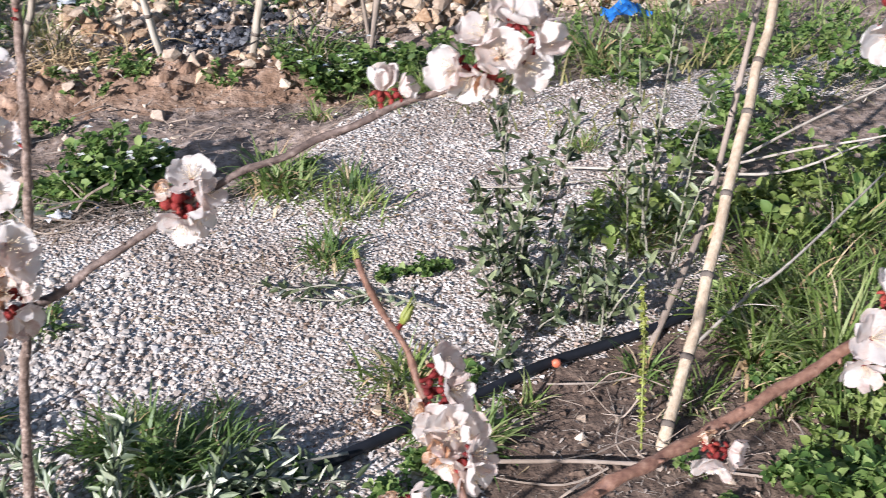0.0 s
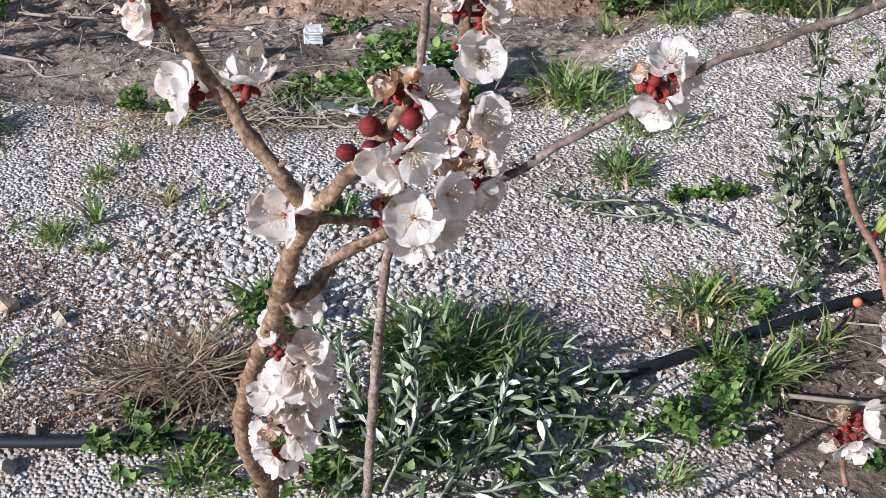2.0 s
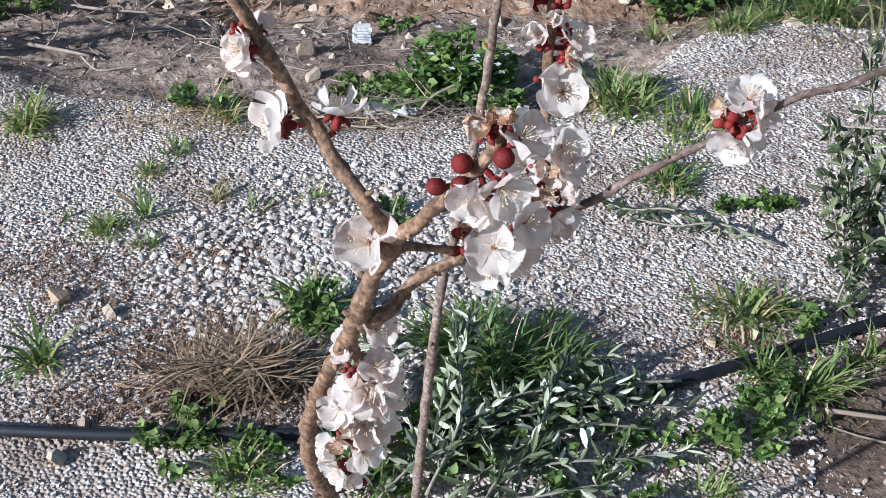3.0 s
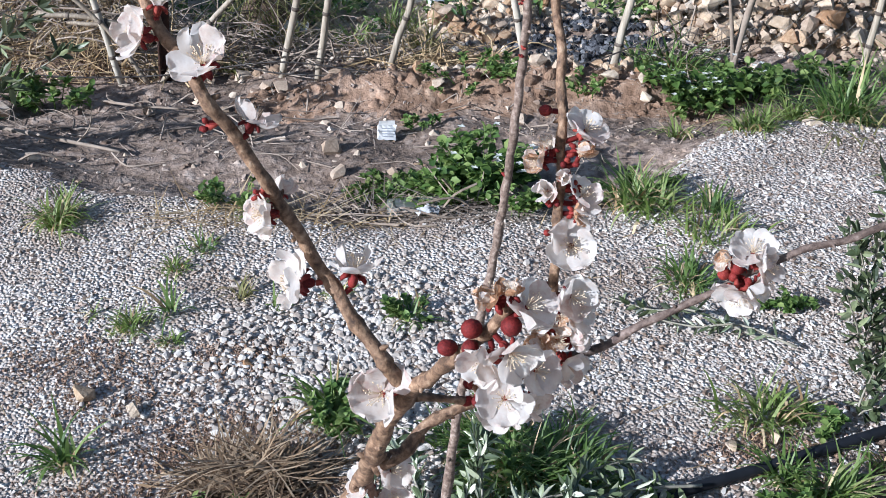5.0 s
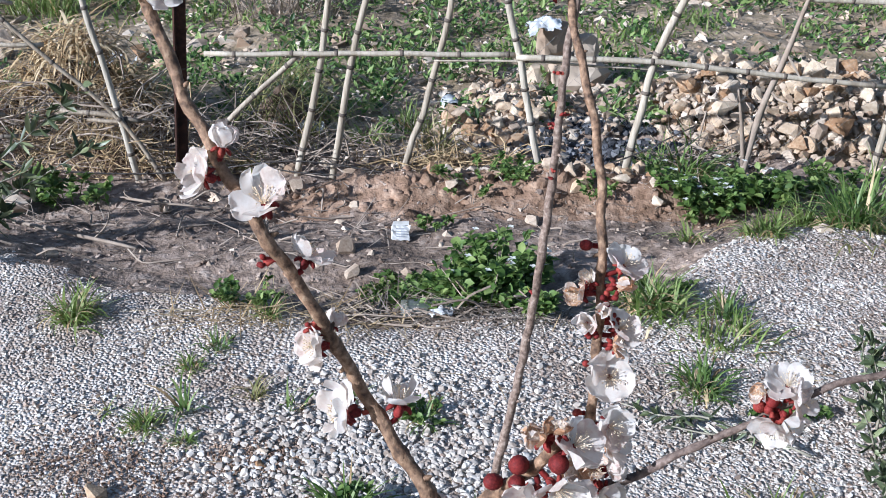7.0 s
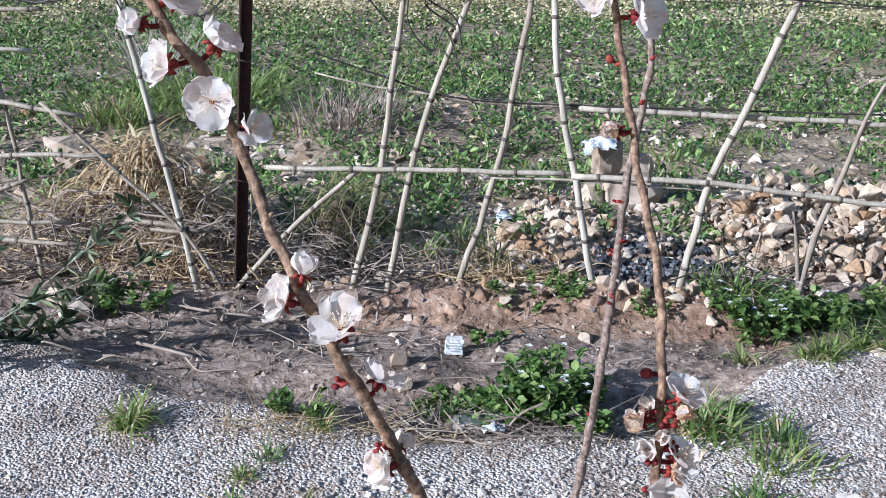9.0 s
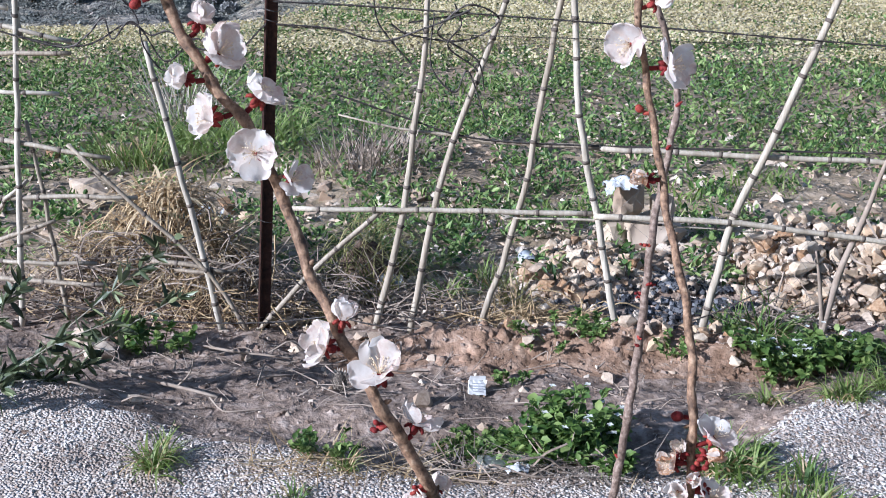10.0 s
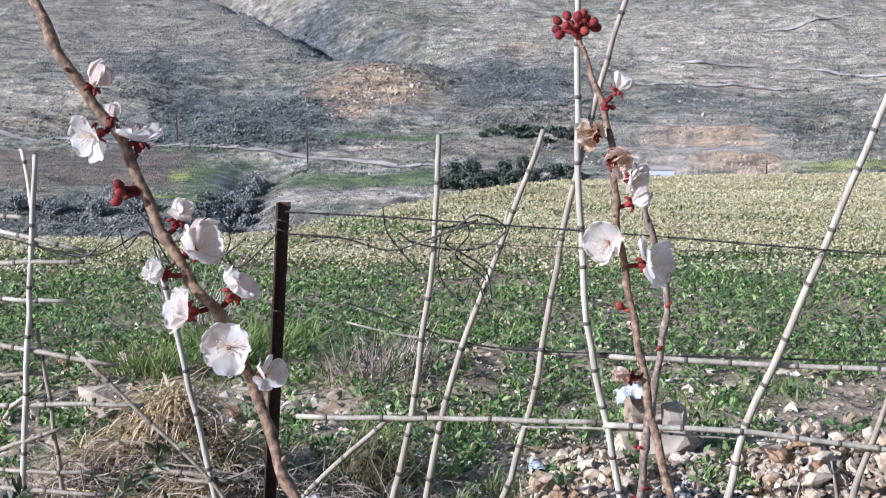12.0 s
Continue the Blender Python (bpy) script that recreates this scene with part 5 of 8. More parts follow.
WEEDS_A = [
    (0.1, 2.63, 0.32, 0.165, 230),
    (0.17, 2.47, 0.17, 0.09, 80),
    (-0.12, 2.66, 0.18, 0.075, 70),
    (-0.489, 2.521, 0.200, 0.067, 60),
    (0.507, 1.380, 0.177, 0.071, 110),
    (0.701, 2.044, 0.125, 0.034, 40),
    (1.173, 1.234, 0.211, 0.110, 120),
    (1.115, 1.276, 0.111, 0.056, 60),
    (0.734, 3.212, 0.214, 0.115, 80),
    (0.931, 3.411, 0.260, 0.121, 90),
    (1.179, 3.432, 0.313, 0.122, 100),
]
WEEDS_B = [
    (0.182, 3.372, 0.221, 0.068, 60),
    (-1.150, 3.345, 0.27, 0.13, 100),
    (0.726, 3.288, 0.331, 0.116, 120),
    (0.927, 3.315, 0.249, 0.133, 100),
    (0.084, 3.349, 0.339, 0.068, 90),
    (0.555, 1.463, 0.110, 0.055, 40),
    (-0.054, 3.094, 0.127, 0.048, 30),
    (-0.488, 2.482, 0.167, 0.064, 40),
    (-0.386, 1.417, 0.151, 0.053, 50),
    (0.429, 3.292, 0.165, 0.066, 40),
]
for k, (x, y, w, h, n) in enumerate(WEEDS_A + WEEDS_B):
    weed(x, y, w, h, int(n * 2.1), 800 + k, {0: 30, 8: 12, 9: 12, 13: 16}.get(k, 0))


def sprig(ob, path, count, seed, mat, length=0.04, width=0.011, spread=1.0, bark=None, name="stem"):
    """One leafy olive stem: the stem is a part, its leaves another."""
    r = np.random.default_rng(seed)
    p = spline(path, 6)
    v, f = tube(p, 6, 0.1, True, seed)
    part(name, mesh_of(name, v, f, bark or OLIVE_BARK, True), ob)
    i = r.integers(len(p) // 8, len(p), count)
    tang = np.gradient(p[:, :3], axis=0)
    tang /= np.linalg.norm(tang, axis=1, keepdims=True) + 1e-9
    side = r.normal(size=(count, 3))
    side /= np.linalg.norm(side, axis=1, keepdims=True)
    d = tang[i] * 0.55 + side * spread
    ln = length * (0.55 + 0.7 * r.random(count))
    v, f = leaves(p[i, :3], d, r.normal(size=(count, 3)), ln, width * (0.7 + 0.5 * r.random(count)), 0.18)
    part("leaves", array_mesh("leaves", v, f, mat), ob, kind="stuff")


def olive_bush(x, y, h, w, stems, count, seed, label, mat=None, length=0.046):
    r = np.random.default_rng(seed)
    ob = thing("olive_sapling", None, label, "sapling", "olive saplings")
    z = ground_at(x, y)
    for k in range(stems):
        a = r.random() * 6.283
        hh = h * (0.45 + 0.55 * r.random())
        if k == 0:
            a, hh = 0.0, h
        d = w * (0.2 + 0.8 * r.random()) * (0.25 if k == 0 else 1)
        bx, by = x + 0.03 * r.normal(), y + 0.03 * r.normal()
        path = [(bx, by, z - 0.01, 0.0027), (bx + d * 0.35 * math.cos(a), by + d * 0.35 * math.sin(a), z + hh * 0.4, 0.002), (bx + d * 0.75 * math.cos(a), by + d * 0.75 * math.sin(a), z + hh * 0.75, 0.0015), (bx + d * math.cos(a), by + d * math.sin(a), z + hh, 0.0012)]
        sprig(ob, path, int(count * 0.7), seed * 50 + k, mat or OLIVE, length, length * 0.37)


olive_bush(0.875, 1.975, 0.41, 0.13, 8, 58, 1, "slender young olive sapling with narrow grey-green leaves", None, 0.036)
olive_bush(0.86, 1.92, 0.2, 0.1, 6, 36, 7, "low olive shoots at the foot of a sapling", None, 0.034)
olive_bush(1.0, 1.82, 0.2, 0.1, 5, 32, 2, "low bushy olive sapling beside the cane stake", None, 0.036)
olive_bush(0.86, 1.8, 0.12, 0.1, 5, 28, 5, "low spreading olive shoots with narrow dark leaves", None, 0.034)
olive_bush(0.95, 1.77, 0.16, 0.12, 6, 32, 6, "low spreading olive shoots beside the pipe", None, 0.034)
olive_bush(1.16, 1.95, 0.34, 0.09, 4, 36, 4, "low olive sapling with narrow dark leaves", None, 0.036)
LOW_SHOOT = "low olive shoot with narrow leaves rising from the gravel"
olive_bush(0.82, 2.07, 0.2, 0.06, 3, 26, 8, LOW_SHOOT, None, 0.036)
olive_bush(0.78, 1.86, 0.1, 0.07, 3, 20, 9, LOW_SHOOT, None, 0.034)
olive_bush(0.74, 1.74, 0.08, 0.07, 3, 20, 10, LOW_SHOOT, None, 0.034)
olive_bush(1.2, 2.06, 0.6, 0.1, 5, 46, 3, "tall thin olive sapling with sparse narrow leaves", None, 0.036)


def cut_olive(points_list, count, seed, label, mat=None, length=0.042):
    ob = thing("cut_olive_branch", None, label, "branch", "cut olive branches")
    for k, pts in enumerate(points_list):
        sprig(ob, [(x, y, max(z, ground_z(x, y) + 0.004), 0.003 - 0.0005 * i) for i, (x, y, z) in enumerate(pts)], count, seed * 50 + k, mat or OLIVE_PALE, length, length * 0.29, 0.8)


weed(0.12, 1.44, 0.4, 0.075, 300, 870)
weed(0.0, 1.36, 0.3, 0.06, 170, 871)
weed(0.3, 1.46, 0.2, 0.05, 90, 872)
weed(-0.33, 1.365, 0.2, 0.045, 110, 873)
weed(-0.17, 1.345, 0.24, 0.045, 130, 874)
weed(-0.36, 1.47, 0.12, 0.05, 50, 875)
for k, (x, y, w, h, n) in enumerate([(0.1, 1.6, 0.24, 0.085, 260), (0.2, 1.58, 0.22, 0.075, 200), (0.05, 1.64, 0.16, 0.07, 120), (0.64, 1.5, 0.12, 0.08, 60), (0.57, 1.54, 0.08, 0.07, 40)]):
    tuft(x, y, w, h, n, 0, 690 + k)
for k, (x, y, w, h, n, tone) in enumerate([(-0.55, 3.95, 0.16, 0.16, 60, 2), (-0.3, 4.0, 0.2, 0.1, 60, 1), (-0.05, 3.9, 0.2, 0.12, 70, 2), (-0.15, 4.2, 0.2, 0.1, 60, 1), (-0.68, 3.72, 0.12, 0.1, 30, 2), (0.75, 3.62, 0.22, 0.14, 90, 0), (0.65, 3.7, 0.16, 0.12, 60, 0)]):
    tuft(x, y, w, h, n, tone, 720 + k)
LYING = "cut leafy olive branch with silvery leaves lying on the gravel"
cut_olive([[(0.0, 1.30, 0.03), (-0.03, 1.42, 0.06), (-0.06, 1.52, 0.07), (-0.1, 1.6, 0.05)], [(0.0, 1.30, 0.03), (0.03, 1.42, 0.07), (0.06, 1.5, 0.09), (0.08, 1.58, 0.1)],
           [(0.0, 1.3, 0.03), (0.08, 1.38, 0.05), (0.15, 1.44, 0.05), (0.24, 1.47, 0.04)], [(0.0, 1.3, 0.03), (-0.06, 1.34, 0.05), (-0.1, 1.42, 0.06), (-0.12, 1.5, 0.07)]], 120, 1, LYING, None, 0.036)
cut_olive([[(0.0, 1.26, 0.03), (0.05, 1.36, 0.07), (0.06, 1.46, 0.1), (0.05, 1.55, 0.11)], [(0.12, 1.28, 0.03), (0.18, 1.38, 0.06), (0.22, 1.48, 0.07), (0.3, 1.53, 0.06)], [(-0.04, 1.3, 0.03), (0.1, 1.4, 0.07), (0.2, 1.44, 0.07), (0.32, 1.44, 0.05)]], 80, 6, LYING, None, 0.036)
cut_olive([[(0.42, 1.50, 0.03), (0.3, 1.47, 0.05), (0.2, 1.44, 0.05), (0.1, 1.42, 0.04)], [(0.36, 1.40, 0.02), (0.24, 1.38, 0.05), (0.14, 1.34, 0.04), (0.06, 1.28, 0.03)]], 70, 2, LYING)
cut_olive([[(0.05, 1.18, 0.02), (0.1, 1.26, 0.05), (0.16, 1.32, 0.05), (0.2, 1.38, 0.03)], [(-0.08, 1.25, 0.02), (-0.02, 1.3, 0.05), (0.04, 1.33, 0.06), (0.1, 1.36, 0.04)]], 70, 3, LYING, OLIVE, 0.036)
cut_olive([[(0.06, 1.39, 0.03), (0.18, 1.42, 0.04), (0.3, 1.44, 0.035), (0.42, 1.445, 0.02)], [(0.1, 1.3, 0.02), (0.2, 1.315, 0.035), (0.3, 1.325, 0.03), (0.4, 1.35, 0.02)], [(0.06, 1.26, 0.02), (0.14, 1.25, 0.03), (0.24, 1.27, 0.03), (0.3, 1.29, 0.02)]], 46, 7, LYING, None, 0.034)
weed(0.25, 1.27, 0.24, 0.05, 150, 876)
weed(0.03, 2.57, 0.3, 0.11, 330, 878)
weed(-0.06, 2.55, 0.24, 0.08, 190, 879)
weed(-0.15, 2.6, 0.2, 0.07, 130, 880)
weed(-0.066, 2.03, 0.14, 0.05, 90, 886)
weed(-0.19, 1.7, 0.18, 0.075, 170, 887)
weed(0.47, 2.58, 0.24, 0.07, 120, 888)
weed(0.62, 2.03, 0.1, 0.035, 60, 889)
weed(0.66, 1.66, 0.12, 0.05, 90, 890)
weed(1.12, 2.08, 0.2, 0.13, 110, 881, 0, HERB)
weed(1.34, 2.14, 0.32, 0.13, 170, 882, 0, HERB)
weed(1.52, 2.0, 0.34, 0.13, 240, 883, 0, HERB)
weed(1.72, 2.16, 0.36, 0.15, 240, 884, 0, HERB)
weed(1.27, 1.32, 0.34, 0.09, 260, 885, 0, HERB)
weed(0.36, 1.36, 0.16, 0.045, 80, 877)
cut_olive([[(0.62, 1.93, 0.01), (0.5, 2.0, 0.03), (0.42, 2.02, 0.02), (0.34, 2.08, 0.01)]], 40, 4, "thin cut olive twig dropped on the gravel", OLIVE, 0.035)
cut_olive([[(0.68, 1.9, 0.012), (0.58, 1.95, 0.03), (0.5, 1.96, 0.02), (0.43, 2.0, 0.01)]], 34, 8, "thin cut olive twig dropped on the gravel", None, 0.034)
cut_olive([[(-1.52, 2.86, -0.06), (-1.38, 2.9, 0.01), (-1.228, 2.9, 0.144), (-1.063, 2.92, 0.278), (-0.945, 2.95, 0.38)], [(-1.52, 2.85, -0.06), (-1.3, 2.88, 0.02), (-1.1, 2.9, 0.13), (-0.94, 2.92, 0.22)],
           [(-1.52, 2.85, -0.05), (-1.47, 2.88, 0.08), (-1.428, 2.9, 0.17), (-1.357, 2.9, 0.253)], [(-1.5, 2.8, -0.06), (-1.38, 2.84, -0.03), (-1.27, 2.87, 0.0), (-1.15, 2.88, 0.06)], [(-1.5, 2.78, -0.06), (-1.42, 2.7, -0.02), (-1.36, 2.66, 0.06), (-1.3, 2.6, 0.1)], [(-1.52, 2.8, -0.06), (-1.36, 2.78, 0.06), (-1.24, 2.8, 0.13), (-1.1, 2.84, 0.18)]], 74, 5, "leafy olive branch leaning over stones beside the brushwood", OLIVE, 0.06)


def heap_of_stems(name, cx, cy, rx, ry, h, count, seed, mat, label, length=0.22, width=0.004, droop=2.2, kind="stuff", category="dry grass"):
    """Dry bent stems piled in a heap."""
    r = np.random.default_rng(seed)
    a, d = r.random(count) * 6.283, np.sqrt(r.random(count))
    x, y = cx + rx * d * np.cos(a), cy + ry * d * np.sin(a)
    p = on_ground(np.stack([x, y], 1))
    p[:, 2] += h * (1 - d * d) * r.random(count)
    flat = h <= 0.03 and length <= 0.16 and kind == "stuff"
    lean = (1.25 + 0.3 * r.random(count)) if flat else (0.2 + 0.9 * r.random(count))
    v, f = blades(p, length * (0.4 + 0.8 * r.random(count)), width * (0.5 + 0.8 * r.random(count)), lean, a + r.normal(size=count) * (3.0 if flat else 0.9), droop * (0.3 + 0.9 * r.random(count)) * (0.15 if flat else 1.0), 5)
    v[:, 2] = np.maximum(v[:, 2], on_ground(v[:, :2])[:, 2] + 0.001)
    thing(name, array_mesh(name, v, f, mat), label, category, kind=kind)



def straw_mound(name, cx, cy, rx, ry, h, count, seed, mat, label, length=0.2, width=0.004, category="dry grass", fill=0.75, lie=False):
    """A low dome of rotting stems with long curled stems hanging over it."""
    r = np.random.default_rng(seed)
    ob = thing(name, None, label, category)
    core, n = [], 18
    for j in range(n):
        for i in range(n):
            u, w = 2.1 * i / (n - 1) - 1.05, 2.1 * j / (n - 1) - 1.05
            d = min(1.0, u * u + w * w)
            core.append((cx + rx * u, cy + ry * w, ground_at(cx + rx * u, cy + ry * w) - 0.012 + h * fill * (1 - d) * (0.85 + 0.4 * noise.noise((u * 3, w * 3, seed)))))
    part("core", mesh_of("core", core, [(j * n + i, j * n + i + 1, j * n + i + n + 1, j * n + i + n) for j in range(n - 1) for i in range(n - 1)], DAMP_SHADE_SOIL, True), ob, "dark rotting matter")
    a, d = r.random(count) * 6.283, np.sqrt(r.random(count))
    p = on_ground(np.stack([cx + rx * d * np.cos(a), cy + ry * d * np.sin(a)], 1))
    p[:, 2] += h * (1 - d * d) * (0.7 + 0.35 * r.random(count))
    v, f = blades(p, length * (0.35 + 0.9 * r.random(count)), width * (0.5 + 0.8 * r.random(count)), (1.15 if lie else 0.7) + (0.3 if lie else 0.7) * r.random(count), a + r.normal(size=count) * (3.0 if lie else 1.6), (-0.5 + 1.6 * r.random(count)) if lie else (0.6 + 2.4 * r.random(count)), 7)
    v[:, 2] = np.maximum(v[:, 2], on_ground(v[:, :2])[:, 2] + 0.001 + 0.01 * r.random(len(v)))
    part("straw", array_mesh("straw", v, f, mat), ob, kind="stuff")


straw_mound("dry_grass_clump", -0.31, 1.545, 0.115, 0.065, 0.05, 480, 1, DEAD_GRASS, "matted clump of dead curled grass on the gravel", 0.12, 0.0036, fill=0.85, lie=True)
straw_mound("dry_grass_heap", -1.32, 4.1, 0.25, 0.18, 0.37, 1000, 2, STRAW, "heap of dead straw-coloured grass behind the cane fence", 0.24, 0.009)
straw_mound("dry_grass_heap", -1.14, 3.98, 0.26, 0.14, 0.27, 560, 7, STRAW, "heap of curled tan dead grass behind the canes", 0.2, 0.007)
straw_mound("dry_grass_heap", -1.56, 4.05, 0.2, 0.16, 0.22, 560, 3, STRAW, "low heap of yellow dead grass behind the canes", 0.22, 0.005)
straw_mound("dry_grass_heap", -1.05, 3.95, 0.2, 0.14, 0.16, 360, 4, TWIGS, "heap of rotting grey-brown stems against the fence", 0.2, 0.0045)
straw_mound("dry_grass_heap", -1.18, 3.72, 0.26, 0.08, 0.14, 420, 5, STRAW, "matted brown dead grass at the fence foot", 0.16, 0.004)
straw_mound("dry_grass_heap", -0.6, 4.15, 0.16, 0.16, 0.24, 300, 6, GRASS_DRY, "fading yellow-grey grass clump behind the post", 0.3, 0.004)
heap_of_stems("dry_brush", -0.15, 3.72, 0.2, 0.12, 0.04, 60, 7, STRAW, "pale dead stems at the foot of the canes", 0.22, 0.004)
heap_of_stems("dry_grass", -0.38, 2.44, 0.3, 0.05, 0.02, 160, 8, STRAW, "dead straw lying along the gravel edge", 0.16, 0.003, 1.0)
heap_of_stems("dry_brush", 0.06, 2.47, 0.3, 0.06, 0.03, 180, 9, TWIGS, "thin dead twigs lying along the gravel edge", 0.16, 0.003, 1.0)
heap_of_stems("dead_shrub", -2.25, 7.6, 0.2, 0.2, 0.1, 150, 10, PALE_WOOD, "bare grey dead shrub standing in the field", 0.55, 0.006, 0.2, "", "shrub")
heap_of_stems("dead_shrub", -0.85, 6.2, 0.3, 0.3, 0.05, 260, 11, TWIGS, "bare grey dead shrub low in the field", 0.3, 0.006, 0.6, "", "shrub")
heap_of_stems("tall_grass", -1.75, 6.9, 0.45, 0.4, 0.05, 420, 14, GRASS, "tall bright green grass standing in the field", 0.32, 0.014, 1.6, "", "grass")
heap_of_stems("tall_grass", 1.5, 1.7, 0.32, 0.15, 0.02, 620, 15, GRASS, "tall lush green grass beside the cane stake", 0.14, 0.0055, 1.9, "", "grass")
heap_of_stems("tall_grass", 1.6, 2.8, 0.6, 0.3, 0.05, 240, 16, GRASS_DRY, "tall yellowing grass and herbs beside the yard", 0.15, 0.0055, 1.9, "", "grass")
heap_of_stems("tall_grass", 2.1, 3.4, 0.9, 0.4, 0.05, 700, 17, GRASS, "tall green grass in front of the rubble", 0.15, 0.0055, 1.8, "", "grass")

for k, (x, y, w, h, n) in enumerate([(1.45, 2.35, 0.3, 0.16, 110), (1.75, 2.6, 0.35, 0.18, 130), (1.5, 2.85, 0.3, 0.14, 90), (1.95, 2.2, 0.3, 0.16, 110), (1.25, 1.75, 0.2, 0.07, 50),
                                     (1.3, 1.5, 0.22, 0.06, 60), (1.0, 1.3, 0.2, 0.05, 50), (0.78, 1.28, 0.16, 0.05, 50), (2.0, 3.1, 0.4, 0.2, 140), (1.5, 3.35, 0.4, 0.16, 120), (1.6, 2.45, 0.36, 0.12, 150), (1.6, 2.05, 0.4, 0.12, 170), (1.24, 1.5, 0.24, 0.06, 120), (1.4, 1.38, 0.3, 0.07, 170), (2.05, 2.75, 0.5, 0.16, 200), (2.3, 3.3, 0.5, 0.18, 180), (1.75, 3.0, 0.5, 0.12, 160)]):
    weed(x, y, w, h, n, 860 + k)
for k, (x, y, w, h, n, tone) in enumerate([(1.27, 2.12, 0.2, 0.1, 50, 1), (1.38, 1.85, 0.2, 0.12, 90, 1), (1.2, 2.2, 0.16, 0.09, 40, 1), (1.05, 1.52, 0.14, 0.06, 40, 1), (1.2, 1.45, 0.14, 0.07, 40, 1), (1.0, 1.62, 0.12, 0.07, 30, 0)]):
    tuft(x, y, w, h, n, tone, 740 + k)


def dry_cone():
    """A dark cone standing on the soil, its thin scales edged with pale wood."""
    x, y = -0.525, 2.995
    ob = thing("dry_cone", None, "dark dry cone with pale edged scales on bare soil", "cone", at=(x, y, ground_at(x, y)))
    v, f = tube([(0, 0, 0.0, 0.014), (0, 0, 0.012, 0.021), (0, 0, 0.035, 0.019), (0, 0, 0.055, 0.008)], 12)
    part("core", mesh_of("core", v, f, CANE_NODE, True), ob)
    n = 84
    a, up = np.arange(n) * 2.4, np.arange(n) / n
    rad = 0.02 * np.sqrt(np.maximum(0.05, 1 - (up - 0.2) ** 2 * 1.3))
    p = np.stack([rad * np.cos(a), rad * np.sin(a), 0.004 + 0.05 * up], 1)
    d = np.stack([np.cos(a) * 0.6, np.sin(a) * 0.6, np.ones(n)], 1)
    v, f = leaves(p, d, np.stack([np.cos(a), np.sin(a), np.zeros(n)], 1), np.full(n, 0.014), np.full(n, 0.0035), 0.2)
    part("scale_mass", array_mesh("scale_mass", v, f, PALE_WOOD), ob, "pale thin scales", kind="stuff")


dry_cone()


def damp_corner():
    """Clods, small stones and dead leaves on the damp soil under the pipe."""
    r = np.random.default_rng(71)
    for name, n, size, mat, label, cat in (("soil_clods", 700, 0.016, DAMP_SHADE_SOIL, "dark damp clods of soil beside the pipe", "earth"), ("soil_stones", 160, 0.012, ROCK_STUFF, "small tan stones lying on damp soil", "stones")):
        x, y = r.uniform(0.62, 1.7, n), r.uniform(1.12, 1.75, n)
        keep = x > 0.66 + 0.08 * r.normal(size=n)
        p = on_ground(np.stack([x, y], 1))[keep]
        v, f = scatter([stone_shape(480 + k, 11, 0.6, 0.3) for k in range(5)], p, (0.004 + size * r.random(n) ** 3)[keep], r, 1.5)
        thing(name, array_mesh(name, v, f, mat), label, cat, kind="stuff")
    n = 420
    p = on_ground(np.stack([r.normal(0.92, 0.2, n), r.normal(1.45, 0.14, n)], 1), 0.004)
    v, f = leaves(p, r.normal(size=(n, 3)) * np.array([1, 1, 0.25]), np.stack([r.normal(size=n) * 0.3, r.normal(size=n) * 0.3, np.ones(n)], 1), 0.007 + 0.01 * r.random(n), 0.003 + 0.003 * r.random(n), 0.3)
    thing("fallen_leaves", array_mesh("fallen_leaves", v, f, TWIGS), "dead curled leaves on the damp soil", "leaves", kind="stuff")


damp_corner()
heap_of_stems("ground_litter", 0.95, 1.42, 0.34, 0.2, 0.0, 260, 18, TWIGS, "dead stems and leaf litter on the damp soil", 0.028, 0.0016, 2.2)
heap_of_stems("ground_litter", -0.2, 3.1, 1.2, 0.5, 0.0, 360, 19, TWIGS, "thin dead stems strewn over bare soil", 0.08, 0.0025, 1.2)
heap_of_stems("ground_litter", 0.3, 2.0, 1.2, 0.7, 0.0, 260, 20, STRAW, "thin dead straws strewn over the gravel", 0.07, 0.002, 1.2)



def brushwood(cx, cy, rx, ry, h, count, seed, label, mat=TWIGS, length=0.4):
    """Thin sticks thrown on a heap, lying every way: each of the first 300 is a part, the rest one mesh."""
    r = np.random.default_rng(seed)
    heap = thing("brushwood", None, label, "brushwood", "stick heaps")
    rest = []
    for k in range(count):
        a, d = r.random() * 6.283, math.sqrt(r.random())
        c = np.array([cx + rx * d * math.cos(a), cy + ry * d * math.sin(a), 0.0])
        c[2] = ground_at(c[0], c[1]) + 0.01 + h * (1 - d * d) * r.random()
        t = np.array([r.normal(), r.normal() * 0.5, r.normal() * 0.3])
        t *= length * (0.2 + 0.5 * r.random()) / np.linalg.norm(t)
        rad = 0.001 + 0.0026 * r.random() ** 2
        bend = r.normal(size=3) * length * 0.13
        rows = [(*(c - t), rad), (*(c - t * 0.3 + bend), rad), (*(c + t * 0.4 + bend * 0.5), rad * 0.8), (*(c + t), rad * 0.4)]
        v, f = tube([(q[0], q[1], max(q[2], ground_z(q[0], q[1]) + 0.003), q[3]) for q in spline(rows, 3)], 4)
        if k < 300:
            part("stick", mesh_of("stick", v, f, mat), heap)
        else:
            rest.append((v, f))
    if rest:
        v, f = joined(rest)
        part("stick_mass", mesh_of("stick_mass", v, f, mat), heap, kind="stuff")


